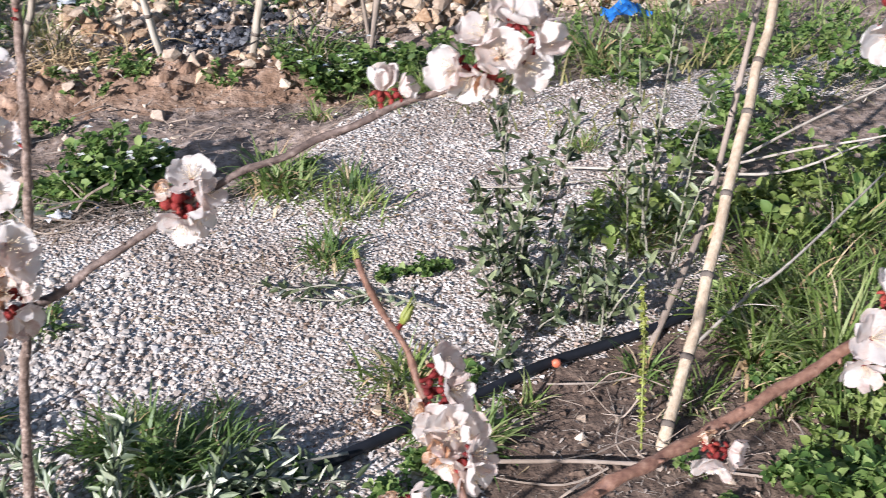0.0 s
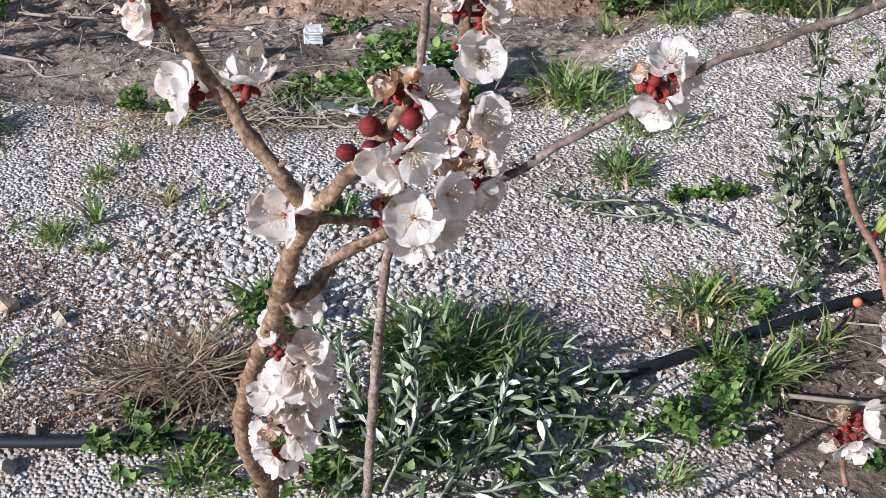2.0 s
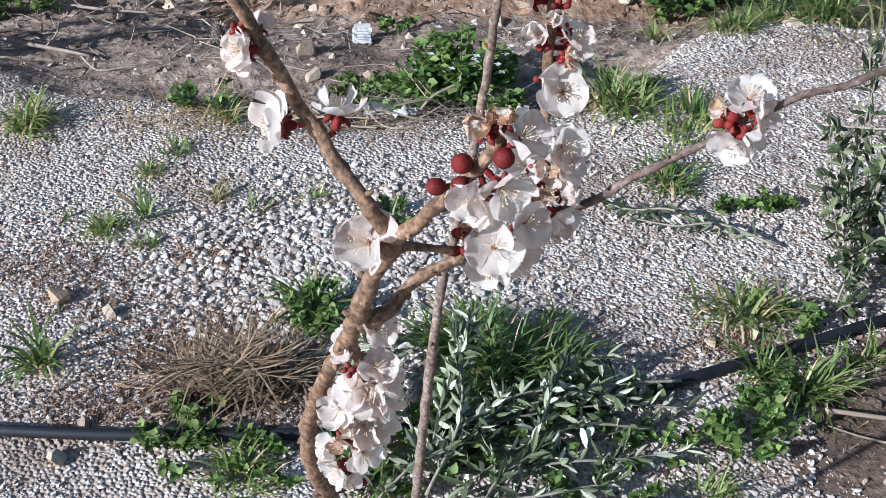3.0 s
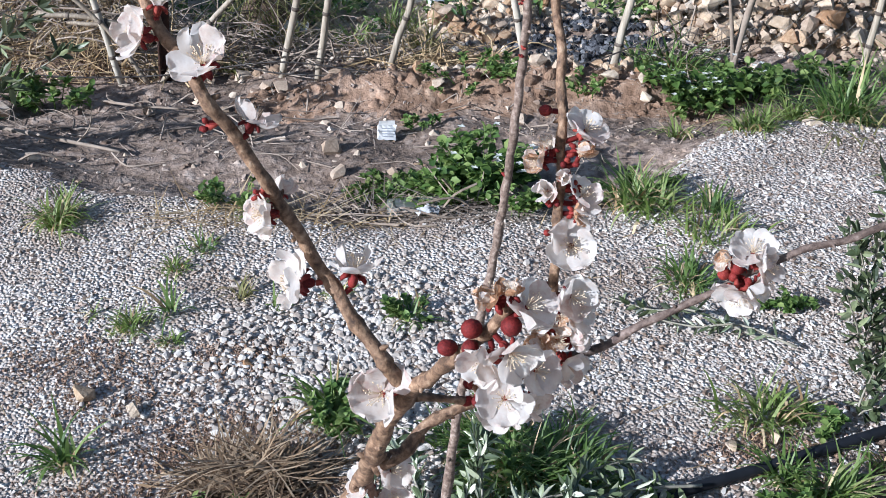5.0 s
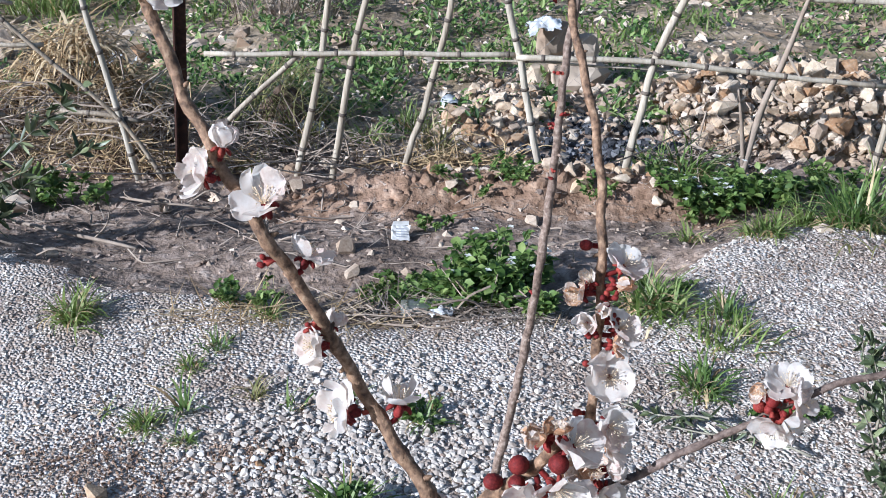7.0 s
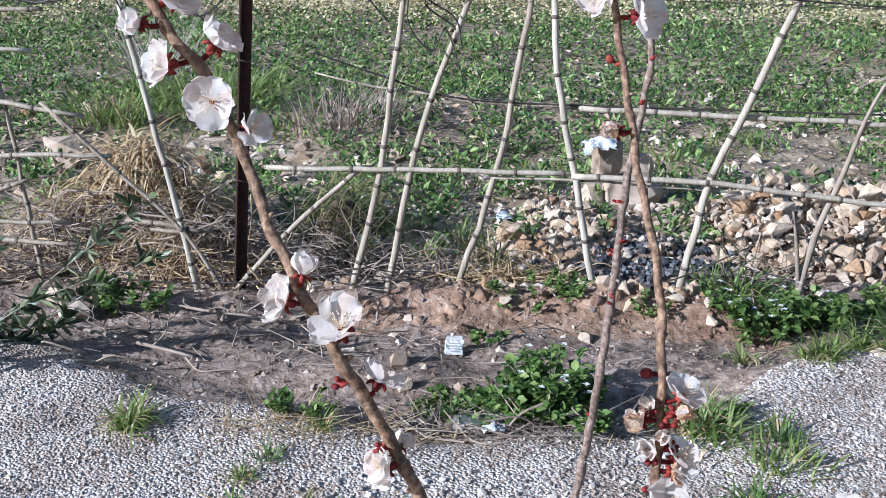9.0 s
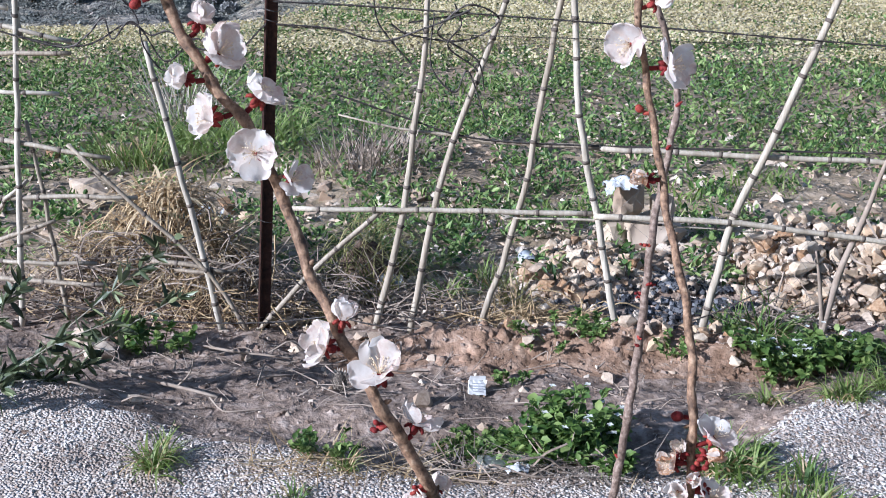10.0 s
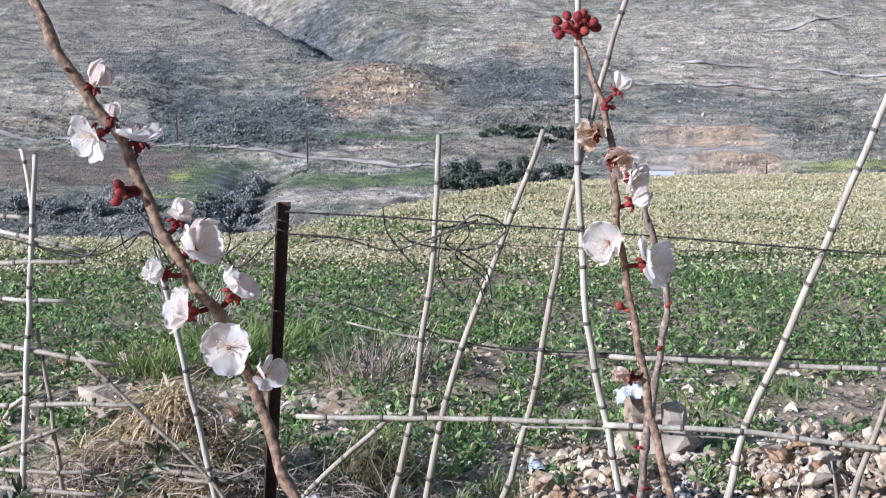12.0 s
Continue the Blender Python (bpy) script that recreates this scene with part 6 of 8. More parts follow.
brushwood(-1.25, 3.85, 0.62, 0.2, 0.24, 480, 1, "grey dead sticks heaped against the cane fence")
brushwood(-1.1, 3.7, 0.5, 0.1, 0.12, 90, 2, "pale broken sticks piled along the fence foot", STRAW, 0.35)
brushwood(-0.5, 3.8, 0.4, 0.16, 0.1, 120, 3, "grey dead sticks tangled along the fence foot", TWIGS, 0.34)
brushwood(0.0, 3.72, 0.25, 0.1, 0.06, 90, 4, "pale dead sticks at the foot of the canes", STRAW, 0.24)
brushwood(0.8, 3.72, 0.16, 0.1, 0.12, 50, 5, "thin grey sticks in front of the rubble", TWIGS, 0.26)
brushwood(-0.05, 2.5, 0.3, 0.06, 0.03, 80, 6, "thin dead sticks along the gravel edge", TWIGS, 0.16)
brushwood(0.95, 1.45, 0.3, 0.16, 0.012, 26, 7, "thin dead sticks on damp soil under the pipe", TWIGS, 0.16)

brushwood(-0.9, 3.05, 0.7, 0.35, 0.0, 60, 8, "thin dead sticks strewn over bare soil", TWIGS, 0.16)
brushwood(0.0, 2.95, 0.6, 0.3, 0.0, 40, 9, "thin dead sticks strewn over bare soil", TWIGS, 0.12)

# fallen sticks on the soil and the dry twigs beside the stake
dead_branch([(-1.25, 3.07, -0.06, 0.006), (-1.05, 2.97, -0.05, 0.006), (-0.84, 2.88, -0.05, 0.004)], 41, "thin dead stick lying on bare soil", twigs=2, group="fallen sticks")
dead_branch([(-1.0, 3.33, -0.11, 0.005), (-0.86, 3.25, -0.09, 0.004), (-0.7, 3.22, -0.09, 0.003)], 42, "thin dead stick lying by the fence post", twigs=1, group="fallen sticks")
dead_branch([(0.62, 1.45, 0.01, 0.0045), (0.78, 1.40, 0.02, 0.004), (0.92, 1.36, 0.015, 0.004)], 43, "thin pale stick lying on damp soil", twigs=1, group="fallen sticks")
PALE_TWIG = "pale dry branch with thin twigs leaning beside the stake"
for k, (twigs, row) in enumerate([
        (4, [(1.097, 1.628, 0.03, 0.0036), (1.23, 1.69, 0.08, 0.0034), (1.36, 1.742, 0.12, 0.003), (1.615, 1.86, 0.22, 0.002)]),
        (3, [(1.4, 2.12, 0.13, 0.0036), (1.63, 2.16, 0.2, 0.0034), (1.81, 2.185, 0.25, 0.0026), (2.0, 2.22, 0.32, 0.0016)]),
        (3, [(1.38, 2.13, 0.12, 0.0034), (1.56, 2.09, 0.165, 0.003), (1.746, 2.049, 0.2, 0.0026), (1.95, 2.02, 0.25, 0.0016)]),
        (2, [(1.116, 2.379, 0.03, 0.003), (1.34, 2.25, 0.06, 0.0034), (1.551, 2.13, 0.09, 0.0034), (1.75, 2.09, 0.17, 0.0024)]),
        (1, [(1.4, 2.397, 0.11, 0.003), (1.42, 2.32, 0.07, 0.003), (1.46, 2.247, 0.05, 0.0026)]),
        (1, [(0.9, 2.36, 0.012, 0.0026), (1.02, 2.33, 0.016, 0.0026), (1.16, 2.3, 0.03, 0.002)])]):
    dead_branch(row, 44 + k, PALE_TWIG, twigs=twigs, group="dry twigs", mat=PALE_WOOD)

# cane stake with a thin branch beside it
build_cane("cane_stake", [(0.935, 1.4, -0.02), (1.19, 1.74, 0.29), (1.45, 2.1, 0.605)], 0.0155, 0.0125, 61, "pale cane stake with dark joints leaning in the yard", "stakes", mat=STAKE_CANE)
dead_branch([(1.045, 1.69, -0.01, 0.008), (1.15, 1.8, 0.06, 0.0075), (1.277, 1.95, 0.144, 0.007), (1.47, 2.2, 0.479, 0.006)], 62, "thin brown branch standing beside the cane stake", twigs=4)


def mustard_stalk():
    """A yellow-green seed stalk hung with small pods."""
    ob = thing("weed_stalk", None, "yellow-green seed stalk hung with small pods", "weed")
    p = spline([(0.9, 1.40, 0.02, 0.002), (0.91, 1.44, 0.1, 0.002), (0.93, 1.5, 0.19, 0.0018), (0.93, 1.53, 0.26, 0.0012)], 8)
    v, f = tube(p, 6)
    part("stem", mesh_of("stem", v, f, BUD_GREEN, True), ob)
    r = np.random.default_rng(3)
    i = r.integers(3, len(p), 220)
    v, f = leaves(p[i, :3], r.normal(size=(220, 3)) * np.array([1, 1, 0.5]) + np.array([0, 0, -0.9]), r.normal(size=(220, 3)), 0.007 + 0.006 * r.random(220), np.full(220, 0.0062), 0.5)
    part("pod_mass", array_mesh("pods", v, f, BUD_GREEN), ob, kind="stuff")


mustard_stalk()

# ---- field ----


def field_plants():
    """Low leafy crop over the field, small stones in it and its cream flowers, thicker with distance."""
    n = 120000
    y = 4.05 * (40 / 4.05) ** (rng.random(n) ** 0.9)
    x = -0.09 * y + (rng.random(n) - 0.5) * (0.95 * y + 0.6)
    keep = np.array([(b < crest(a) + 2.0) and (0.7 * noise.noise((a * 0.9, b * 0.6, 7)) + (1.2 if b < 9 else 0.9) * noise.noise((a * 5.0, b * 3.6, 8)) > (0.06 if b < 5.6 else 0.0 if b < 7 else -0.2 if b < 12.5 else -0.3 + 0.04 * (b - 12.5))) for a, b in zip(x, y)])
    x, y = x[keep], y[keep]
    n = len(x)
    p = on_ground(np.stack([x, y], 1), 0.005)
    s = 0.03 + 0.0024 * y
    p[:, 2] += rng.random(n) ** 1.4 * np.minimum(0.1, 0.02 + 0.01 * y)
    al = np.stack([rng.normal(size=n), rng.normal(size=n), 0.4 + 0.5 * rng.random(n)], 1)
    v, f = leaves(p, al, np.stack([rng.normal(size=n) * 0.6, rng.normal(size=n) * 0.6, np.ones(n)], 1), s * (0.5 + 0.8 * rng.random(n)), s * (0.3 + 0.3 * rng.random(n)))
    thing("field_crop", array_mesh("field_crop", v, f, FIELD_LEAF), "low green leafy crop covering the field", "plants", kind="stuff")
    n = 26000
    y = 5.0 * (34 / 5.0) ** rng.random(n)
    x = -0.09 * y + (rng.random(n) - 0.5) * (0.95 * y + 0.6)
    keep = np.array([b < crest(a) and noise.noise((a * 0.7, b * 0.7, 21)) + 0.6 * noise.noise((a * 3, b * 3, 22)) > 0.1 for a, b in zip(x, y)])
    x, y = x[keep], y[keep]
    v, f = blades(on_ground(np.stack([x, y], 1)), (0.06 + 0.004 * y) * (0.5 + rng.random(len(x))), 0.004 + 0.0012 * y, 0.2 + 0.6 * rng.random(len(x)), rng.random(len(x)) * 6.283, 0.6 + 1.4 * rng.random(len(x)), 3)
    thing("field_grass", array_mesh("field_grass", v, f, GRASS), "bright young grass among the field crop", "grass", kind="stuff")
    n = 400000
    y = 6.5 * (42 / 6.5) ** (rng.random(n) ** 0.55)
    x = -0.09 * y + (rng.random(n) - 0.5) * (0.95 * y + 0.6)
    keep = np.array([(b < crest(a) + 1.5) and 1.5 * noise.noise((a * 0.22, b * 0.75, 4)) + 1.0 * noise.noise((a * 1.6, b * 0.9, 14)) + (0.36 * (b - 11.6) if b < 12.6 else 0.36) + w * 0.35 > 0 for a, b, w in zip(x, y, rng.normal(size=n))])
    x, y = x[keep], y[keep]
    n = len(x)
    p = on_ground(np.stack([x, y], 1))
    p[:, 2] += 0.07 + 0.1 * rng.random(n)
    v, f = flecks(p, 0.014 + 0.0015 * y, rng)
    thing("field_flowers", array_mesh("field_flowers", v, f, FIELD_FLOWER), "cream wild flowers hazing the far field", "flowers", kind="stuff")
    n = 3600
    y = 4.1 * (16 / 4.1) ** rng.random(n)
    x = -0.09 * y + (rng.random(n) - 0.5) * (0.95 * y + 0.6)
    size = 0.008 + 0.07 * rng.random(n) ** 5 + 0.001 * y
    v, f = scatter([stone_shape(760 + k, 10, 0.6) for k in range(6)], on_ground(np.stack([x, y], 1)), size, rng, 1.0)
    thing("field_stones", array_mesh("field_stones", v, f, ROCK_STUFF), "small pale stones lying in the field", "stones", kind="stuff")


field_plants()

# ---- far hillside ----


ROCKY = ((-29, 213, 11, 6, 1.0), (-32, 203, 8, 5, 0.5), (-84, 213, 15, 6, 0.9), (-84, 199, 9, 5, 0.6), (-22, 186, 10, 3, 0.4), (37, 239, 18, 7, 0.8), (-6, 215, 10, 9, 0.6), (27, 207, 10, 6, 0.5), (-20, 245, 16, 12, 0.5), (46, 190, 9, 9, 0.5), (-43, 176, 4, 5, 0.8), (55, 262, 20, 8, 0.6), (38, 250, 30, 12, 0.5), (22, 232, 20, 7, 0.5))
BUSHY = ((-52, 204, 17, 12, 1.0), (-47, 189, 17, 5, 0.9), (-73, 226, 12, 11, 0.6), (-5, 221, 12, 14, 0.7), (47, 198, 9, 13, 0.7), (11, 212, 6, 18, 0.5), (-43, 168, 4, 9, 1.0), (-60, 159, 14, 6, 0.7), (-5, 200, 11, 5, 0.7), (-45, 262, 10, 26, 0.6), (-27, 178, 12, 2, 0.5))
BARE = ((24, 185, 13, 11), (-67, 176.5, 15, 7.5), (-25, 173, 12, 3), (-48, 174.5, 4, 5), (-24, 192, 11, 1.5))


def near_spots(x, y, spots):
    out = np.zeros(len(x))
    for cx, cy, rx, ry, w in spots:
        out += w * np.exp(-((x - cx) / rx) ** 2 - ((y - cy) / ry) ** 2)
    return out


def quarry_faces():
    """Broken ochre stone along the two cut faces of the quarry."""
    n = 460
    x = rng.uniform(15.5, 34.5, n)
    low = rng.random(n) < 0.5
    w = np.array([1.2 * noise.noise((a * 0.18, 3, 1)) + 0.6 * noise.noise((a * 0.6, 3, 4)) for a in x])
    y = np.where(low, 180.0, 191.1) - w + rng.normal(size=n) * 0.5
    keep = np.where(low, x > 22 + 2 * rng.normal(size=n), x < 33)
    p = on_ground(np.stack([x, y], 1)[keep])
    v, f = scatter([stone_shape(720 + k, 10, 0.8) for k in range(5)], p, 0.06 + 0.34 * rng.random(len(p)) ** 3, rng, 1.5)
    thing("quarry_rocks", array_mesh("quarry_rocks", v, f, OCHRE_ROCK), "broken ochre rock along the quarry faces", "rocks", kind="stuff")


def far_scatter():
    """Rocks and low scrub of the far slope, thick in some places and wanting in others."""
    n = 150000
    y = 152 + 180 * rng.random(n) ** 1.1
    x = -0.08 * y + (rng.random(n) - 0.5) * 0.86 * y
    bare = np.zeros(n, bool)
    for cx, cy, rx, ry in BARE:
        bare |= (np.abs(x - cx) < rx) & (np.abs(y - cy) < ry)
    patchy = np.array([0.8 * noise.noise((a * 0.1, b * 0.22, 3)) + 0.5 * noise.noise((a * 0.4, b * 0.6, 6)) for a, b in zip(x, y)])
    rock = near_spots(x, y, ROCKY) + patchy + 0.12 * (y > 228)
    rocks = (rock + 0.25 * rng.normal(size=n) > 0.55) & ~bare
    warm = rocks & (near_spots(x, y, ((-29, 213, 12, 7, 1.0), (-32, 203, 4, 4, 1.0), (28, 200, 8, 4, 0.6), (-22, 186, 10, 3, 0.7))) > 0.35)
    shapes = [stone_shape(700 + k, 6, 0.5) for k in range(5)]
    for name, which, mat, label, top in (("hill_rocks", rocks & ~warm, HILL_ROCK, "grey rocks strewn over the dry hillside", 0.42), ("ochre_rocks", warm, OCHRE_ROCK, "ochre limestone rocks of a spur on the hillside", 0.7)):
        p = on_ground(np.stack([x, y], 1)[which])
        v, f = scatter(shapes, p, 0.1 + top * rng.random(len(p)) ** 3, rng, 1.0)
        thing(name, array_mesh(name, v, f, mat), label, "rocks", kind="stuff")
    scrub = (near_spots(x, y, BUSHY) - 0.9 * patchy + 0.3 * rng.normal(size=n) > 0.55) & ~bare & ~rocks
    c = on_ground(np.stack([x, y], 1)[scrub])
    rep = np.repeat(c, 9, 0)
    s = np.repeat(0.25 + 0.55 * rng.random(len(c)) ** 3, 9)
    off = rng.normal(size=(len(rep), 3)) * np.array([0.7, 0.5, 0.25]) * s[:, None]
    off[:, 2] = np.abs(off[:, 2])
    v, f = flecks(rep + off, s * (0.4 + 0.5 * rng.random(len(rep))), rng)
    thing("hill_scrub", array_mesh("hill_scrub", v, f, SHRUB_LEAF), "low grey-green scrub dotting the hillside", "scrub", kind="stuff")


far_scatter()
quarry_faces()


def far_tree(x, y, h, w, seed, label, mat=TREE_LEAF):
    """A distant rounded tree: trunk, limbs and a loose leafy crown."""
    r = np.random.default_rng(seed)
    z = ground_at(x, y)
    ob = thing("tree", None, label, "tree", "trees in the valley", at=(x, y, z - 0.1))
    pieces = [tube([(0, 0, 0, 0.16), (0.04, 0.02, h * 0.3, 0.12), (0, 0, h * 0.6, 0.06)], 6)]
    for k in range(4):
        a = k * 1.6 + r.random()
        pieces.append(tube([(0, 0, h * 0.28, 0.07), (w * 0.3 * math.cos(a), w * 0.3 * math.sin(a), h * 0.6, 0.03)], 5))
    v, f = joined(pieces)
    part("trunk", mesh_of("trunk", v, f, BARK, True), ob)
    n = 700
    q = r.normal(size=(n, 3))
    q /= np.linalg.norm(q, axis=1, keepdims=True)
    lob = 1 + 0.3 * np.sin(q[:, 0] * 4 + seed) * np.cos(q[:, 1] * 5 + seed) + 0.15 * r.normal(size=n)
    q = q * (0.55 + 0.45 * r.random((n, 1)) ** 0.4) * lob[:, None] * np.array([w / 2, w / 2, h * 0.36]) + np.array([0, 0, h * 0.62])
    v, f = leaves(q, r.normal(size=(n, 3)), r.normal(size=(n, 3)), 0.2 + 0.22 * r.random(n), 0.14 + 0.18 * r.random(n))
    part("crown", array_mesh("crown", v, f, mat), ob)


tr = np.random.default_rng(12)
for k in range(26):
    far_tree(-13.5 + 0.78 * k + tr.normal() * 0.4, 168.5 + 2.2 * (k % 3) + tr.normal(), 1.7 + 1.6 * tr.random() * (1 if k < 20 else 0.5), 1.5 + 1.0 * tr.random(), 900 + k, "dark rounded tree in a row across the valley")
for k in range(16):
    far_tree(-8.5 + 0.95 * k + tr.normal() * 0.3, 190.5 + 2.2 * (k % 2) + tr.normal() * 0.5, 0.8 + 0.5 * tr.random(), 1.1 + 0.4 * tr.random(), 950 + k, "small round olive tree in a terraced row")
for k, (x, y) in enumerate([(-42, 158), (-40, 161), (-43, 164), (-41, 168), (-43, 172), (-40, 165), (-44, 168), (-42, 175), (-60, 158), (-66, 159), (-72, 160), (-55, 160), (-57, 164)]):
    far_tree(x + tr.normal(), y, 1.2 + 1.3 * tr.random(), 1.8 + tr.random(), 980 + k, "grey leafless-looking shrub beside the ravine", GREY_SHRUB)


def strip(name, rows, width, mat, label, lift=0.06):
    """A track laid on the hillside."""
    p = spline([(x, y, 0, width) for x, y in rows], 8)
    d = np.gradient(p[:, :2], axis=0)
    d /= np.linalg.norm(d, axis=1, keepdims=True)
    v = []
    for q, t in zip(p, d):
        for s in (-1, -0.33, 0.33, 1):
            x, y = q[0] - t[1] * s * width, q[1] + t[0] * s * width
            v.append((x, y, max(ground_at(q[0], q[1]), ground_at(x, y)) + lift - (0.05 if abs(s) == 1 else 0)))
    f = [(k * 4 + i, k * 4 + i + 1, k * 4 + i + 5, k * 4 + i + 4) for k in range(len(p) - 1) for i in range(3)]
    thing(name, mesh_of(name, v, f, mat), label, "road", kind="structure")


strip("road_1", [(-110, 197), (-87.5, 192.5), (-71.5, 188.4), (-58, 187.4), (-46.3, 184.8), (-33.5, 182), (-14.2, 177.4), (-6, 177)], 0.8, ROAD, "pale valley road running below the hillside")
strip("road_2", [(14, 216.5), (27.4, 218), (39.2, 219), (46, 218)], 0.85, ROAD, "pale dirt track running above the quarry")
strip("road_3", [(19.8, 234.8), (25.5, 229), (31.8, 229.5), (46, 229.6), (61.7, 224.5), (75, 224)], 0.8, ROAD, "pale dirt track crossing the hillside")
strip("road_4", [(40, 250), (45.9, 252.5), (53.4, 257), (63.3, 265.9), (75, 270)], 0.75, ROAD, "faint dirt track high on the hillside")


def far_pole(x, y, h):
    z = ground_at(x, y)
    ob = thing("utility_pole", None, "thin dark utility pole beside the valley road", "pole", "utility poles", at=(x, y, z))
    v, f = tube([(0, 0, -0.2, 0.13), (0, 0, h, 0.08)], 8)
    part("pole", mesh_of("pole", v, f, RUST), ob)
    v, f = tube([(-0.6, 0, h - 0.4, 0.05), (0.6, 0, h - 0.4, 0.05)], 6)
    part("crossarm", mesh_of("crossarm", v, f, RUST), ob)


far_pole(-34.5, 180, 4.6)
far_pole(-57, 189, 4.2)
far_pole(32.5, 176, 2.2)


def far_shed():
    """A small white shed at the foot of the quarry."""
    x, y = 17.5, 174.5
    ob = thing("shed", None, "tiny white shed at the foot of the quarry", "shed", at=(x, y, ground_at(x, y)))
    bm = bmesh.new()
    bmesh.ops.create_cube(bm, size=1.0, matrix=Matrix.Translation((0, 0, 0.45)) @ Matrix.Diagonal((3.4, 2.0, 1.3, 1)))
    me = bpy.data.meshes.new("shed_body")
    bm.to_mesh(me)
    bm.free()
    me.materials.append(SACK)
    part("shed_body", me, ob)
    part("roof", mesh_of("roof", [(-1.9, -1.2, 1.1), (1.9, -1.2, 1.1), (1.9, 1.2, 1.35), (-1.9, 1.2, 1.35), (-1.9, -1.2, 1.2), (1.9, -1.2, 1.2), (1.9, 1.2, 1.45), (-1.9, 1.2, 1.45)],
                         [(3, 2, 1, 0), (4, 5, 6, 7), (0, 1, 5, 4), (1, 2, 6, 5), (2, 3, 7, 6), (3, 0, 4, 7)], ROAD), ob)


far_shed()

# ---- apricot tree ----
# branch lines: metres and, last, the radius in millimetres
TRUNK = [(-0.169, 0.8, -0.732, 14.0), (-0.083, 0.66, 0.574, 8.5), (-0.074, 0.625, 0.701, 7.5), (-0.081, 0.605, 0.765, 6.5), (-0.079, 0.6, 0.805, 6.0), (-0.063, 0.57, 0.869, 5.5), (-0.047, 0.54, 0.922, 5.2), (-0.036, 0.512, 0.968, 6.0), (-0.029, 0.498, 0.997, 5.0), (-0.017, 0.483, 1.029, 5.8)]
BRANCH_A = [(-0.017, 0.483, 1.029, 5.5), (-0.029, 0.482, 1.05, 4.2), (-0.042, 0.489, 1.068, 4.0), (-0.061, 0.5, 1.098, 3.6), (-0.083, 0.493, 1.15, 3.4), (-0.099, 0.487, 1.184, 3.3), (-0.117, 0.498, 1.212, 3.2), (-0.132, 0.51, 1.236, 3.1), (-0.146, 0.524, 1.268, 3.1), (-0.164, 0.532, 1.304, 3.0), (-0.181, 0.537, 1.324, 3.0), (-0.199, 0.545, 1.352, 3.0), (-0.215, 0.55, 1.388, 2.9), (-0.238, 0.55, 1.42, 2.8), (-0.249, 0.553, 1.44, 3.2), (-0.263, 0.56, 1.466, 2.4), (-0.275, 0.565, 1.495, 2.0)]
STUB = [(-0.017, 0.483, 1.029, 5.0), (-0.006, 0.468, 1.05, 3.8), (0.007, 0.452, 1.073, 3.5), (0.018, 0.438, 1.096, 3.2), (0.027, 0.43, 1.113, 2.8), (0.028, 0.428, 1.121, 2.0)]
SPUR = [(-0.013, 0.485, 1.024, 2.6), (0.001, 0.487, 1.021, 2.2), (0.015, 0.49, 1.018, 2.0)]
ARM = [(-0.038, 0.52, 0.949, 6.0), (-0.023, 0.522, 0.956, 4.5), (-0.008, 0.528, 0.972, 3.6), (0.013, 0.535, 0.979, 3.4), (0.037, 0.545, 0.987, 3.2), (0.057, 0.552, 0.994, 3.2)]
BRANCH_B = [(0.057, 0.552, 0.994, 3.2), (0.056, 0.553, 1.023, 3.2), (0.06, 0.554, 1.058, 3.1), (0.06, 0.557, 1.074, 3.0), (0.061, 0.565, 1.107, 2.9), (0.061, 0.575, 1.138, 2.8), (0.06, 0.59, 1.169, 2.7), (0.055, 0.603, 1.201, 2.6), (0.048, 0.615, 1.227, 2.5), (0.042, 0.633, 1.261, 2.4), (0.035, 0.643, 1.297, 2.3), (0.028, 0.655, 1.337, 2.3), (0.028, 0.662, 1.347, 2.3), (0.027, 0.675, 1.368, 2.2), (0.022, 0.69, 1.394, 2.3), (0.015, 0.705, 1.414, 1.8), (0.008, 0.715, 1.434, 1.7)]
BRANCH_R = [(0.057, 0.552, 0.994, 3.0), (0.085, 0.552, 1.004, 2.7), (0.113, 0.551, 1.023, 2.4), (0.142, 0.55, 1.04, 2.2), (0.175, 0.551, 1.06, 2.1), (0.213, 0.552, 1.073, 2.2), (0.274, 0.552, 1.095, 2.2), (0.298, 0.548, 1.104, 2.2), (0.313, 0.54, 1.119, 2.0), (0.331, 0.532, 1.133, 1.8)]
BRANCH_L = [(0.307, 0.4, 0.923, 5.5), (0.337, 0.405, 0.942, 5.2), (0.367, 0.412, 0.947, 5.0), (0.403, 0.422, 0.952, 4.8), (0.449, 0.432, 0.964, 4.7), (0.495, 0.44, 0.98, 4.5), (0.541, 0.45, 1.003, 4.0), (0.584, 0.46, 1.03, 3.6)]
TWIG = [(0.277, 0.418, 0.924, 3.0), (0.272, 0.43, 0.938, 2.4), (0.268, 0.455, 0.951, 2.4), (0.263, 0.478, 0.97, 2.3), (0.256, 0.49, 0.99, 2.0), (0.245, 0.5, 1.009, 2.2), (0.237, 0.505, 1.032, 1.8)]
TWIG_B = [(0.252, 0.45, 0.866, 1.6), (0.247, 0.455, 0.883, 1.6), (0.246, 0.46, 0.899, 1.5)]
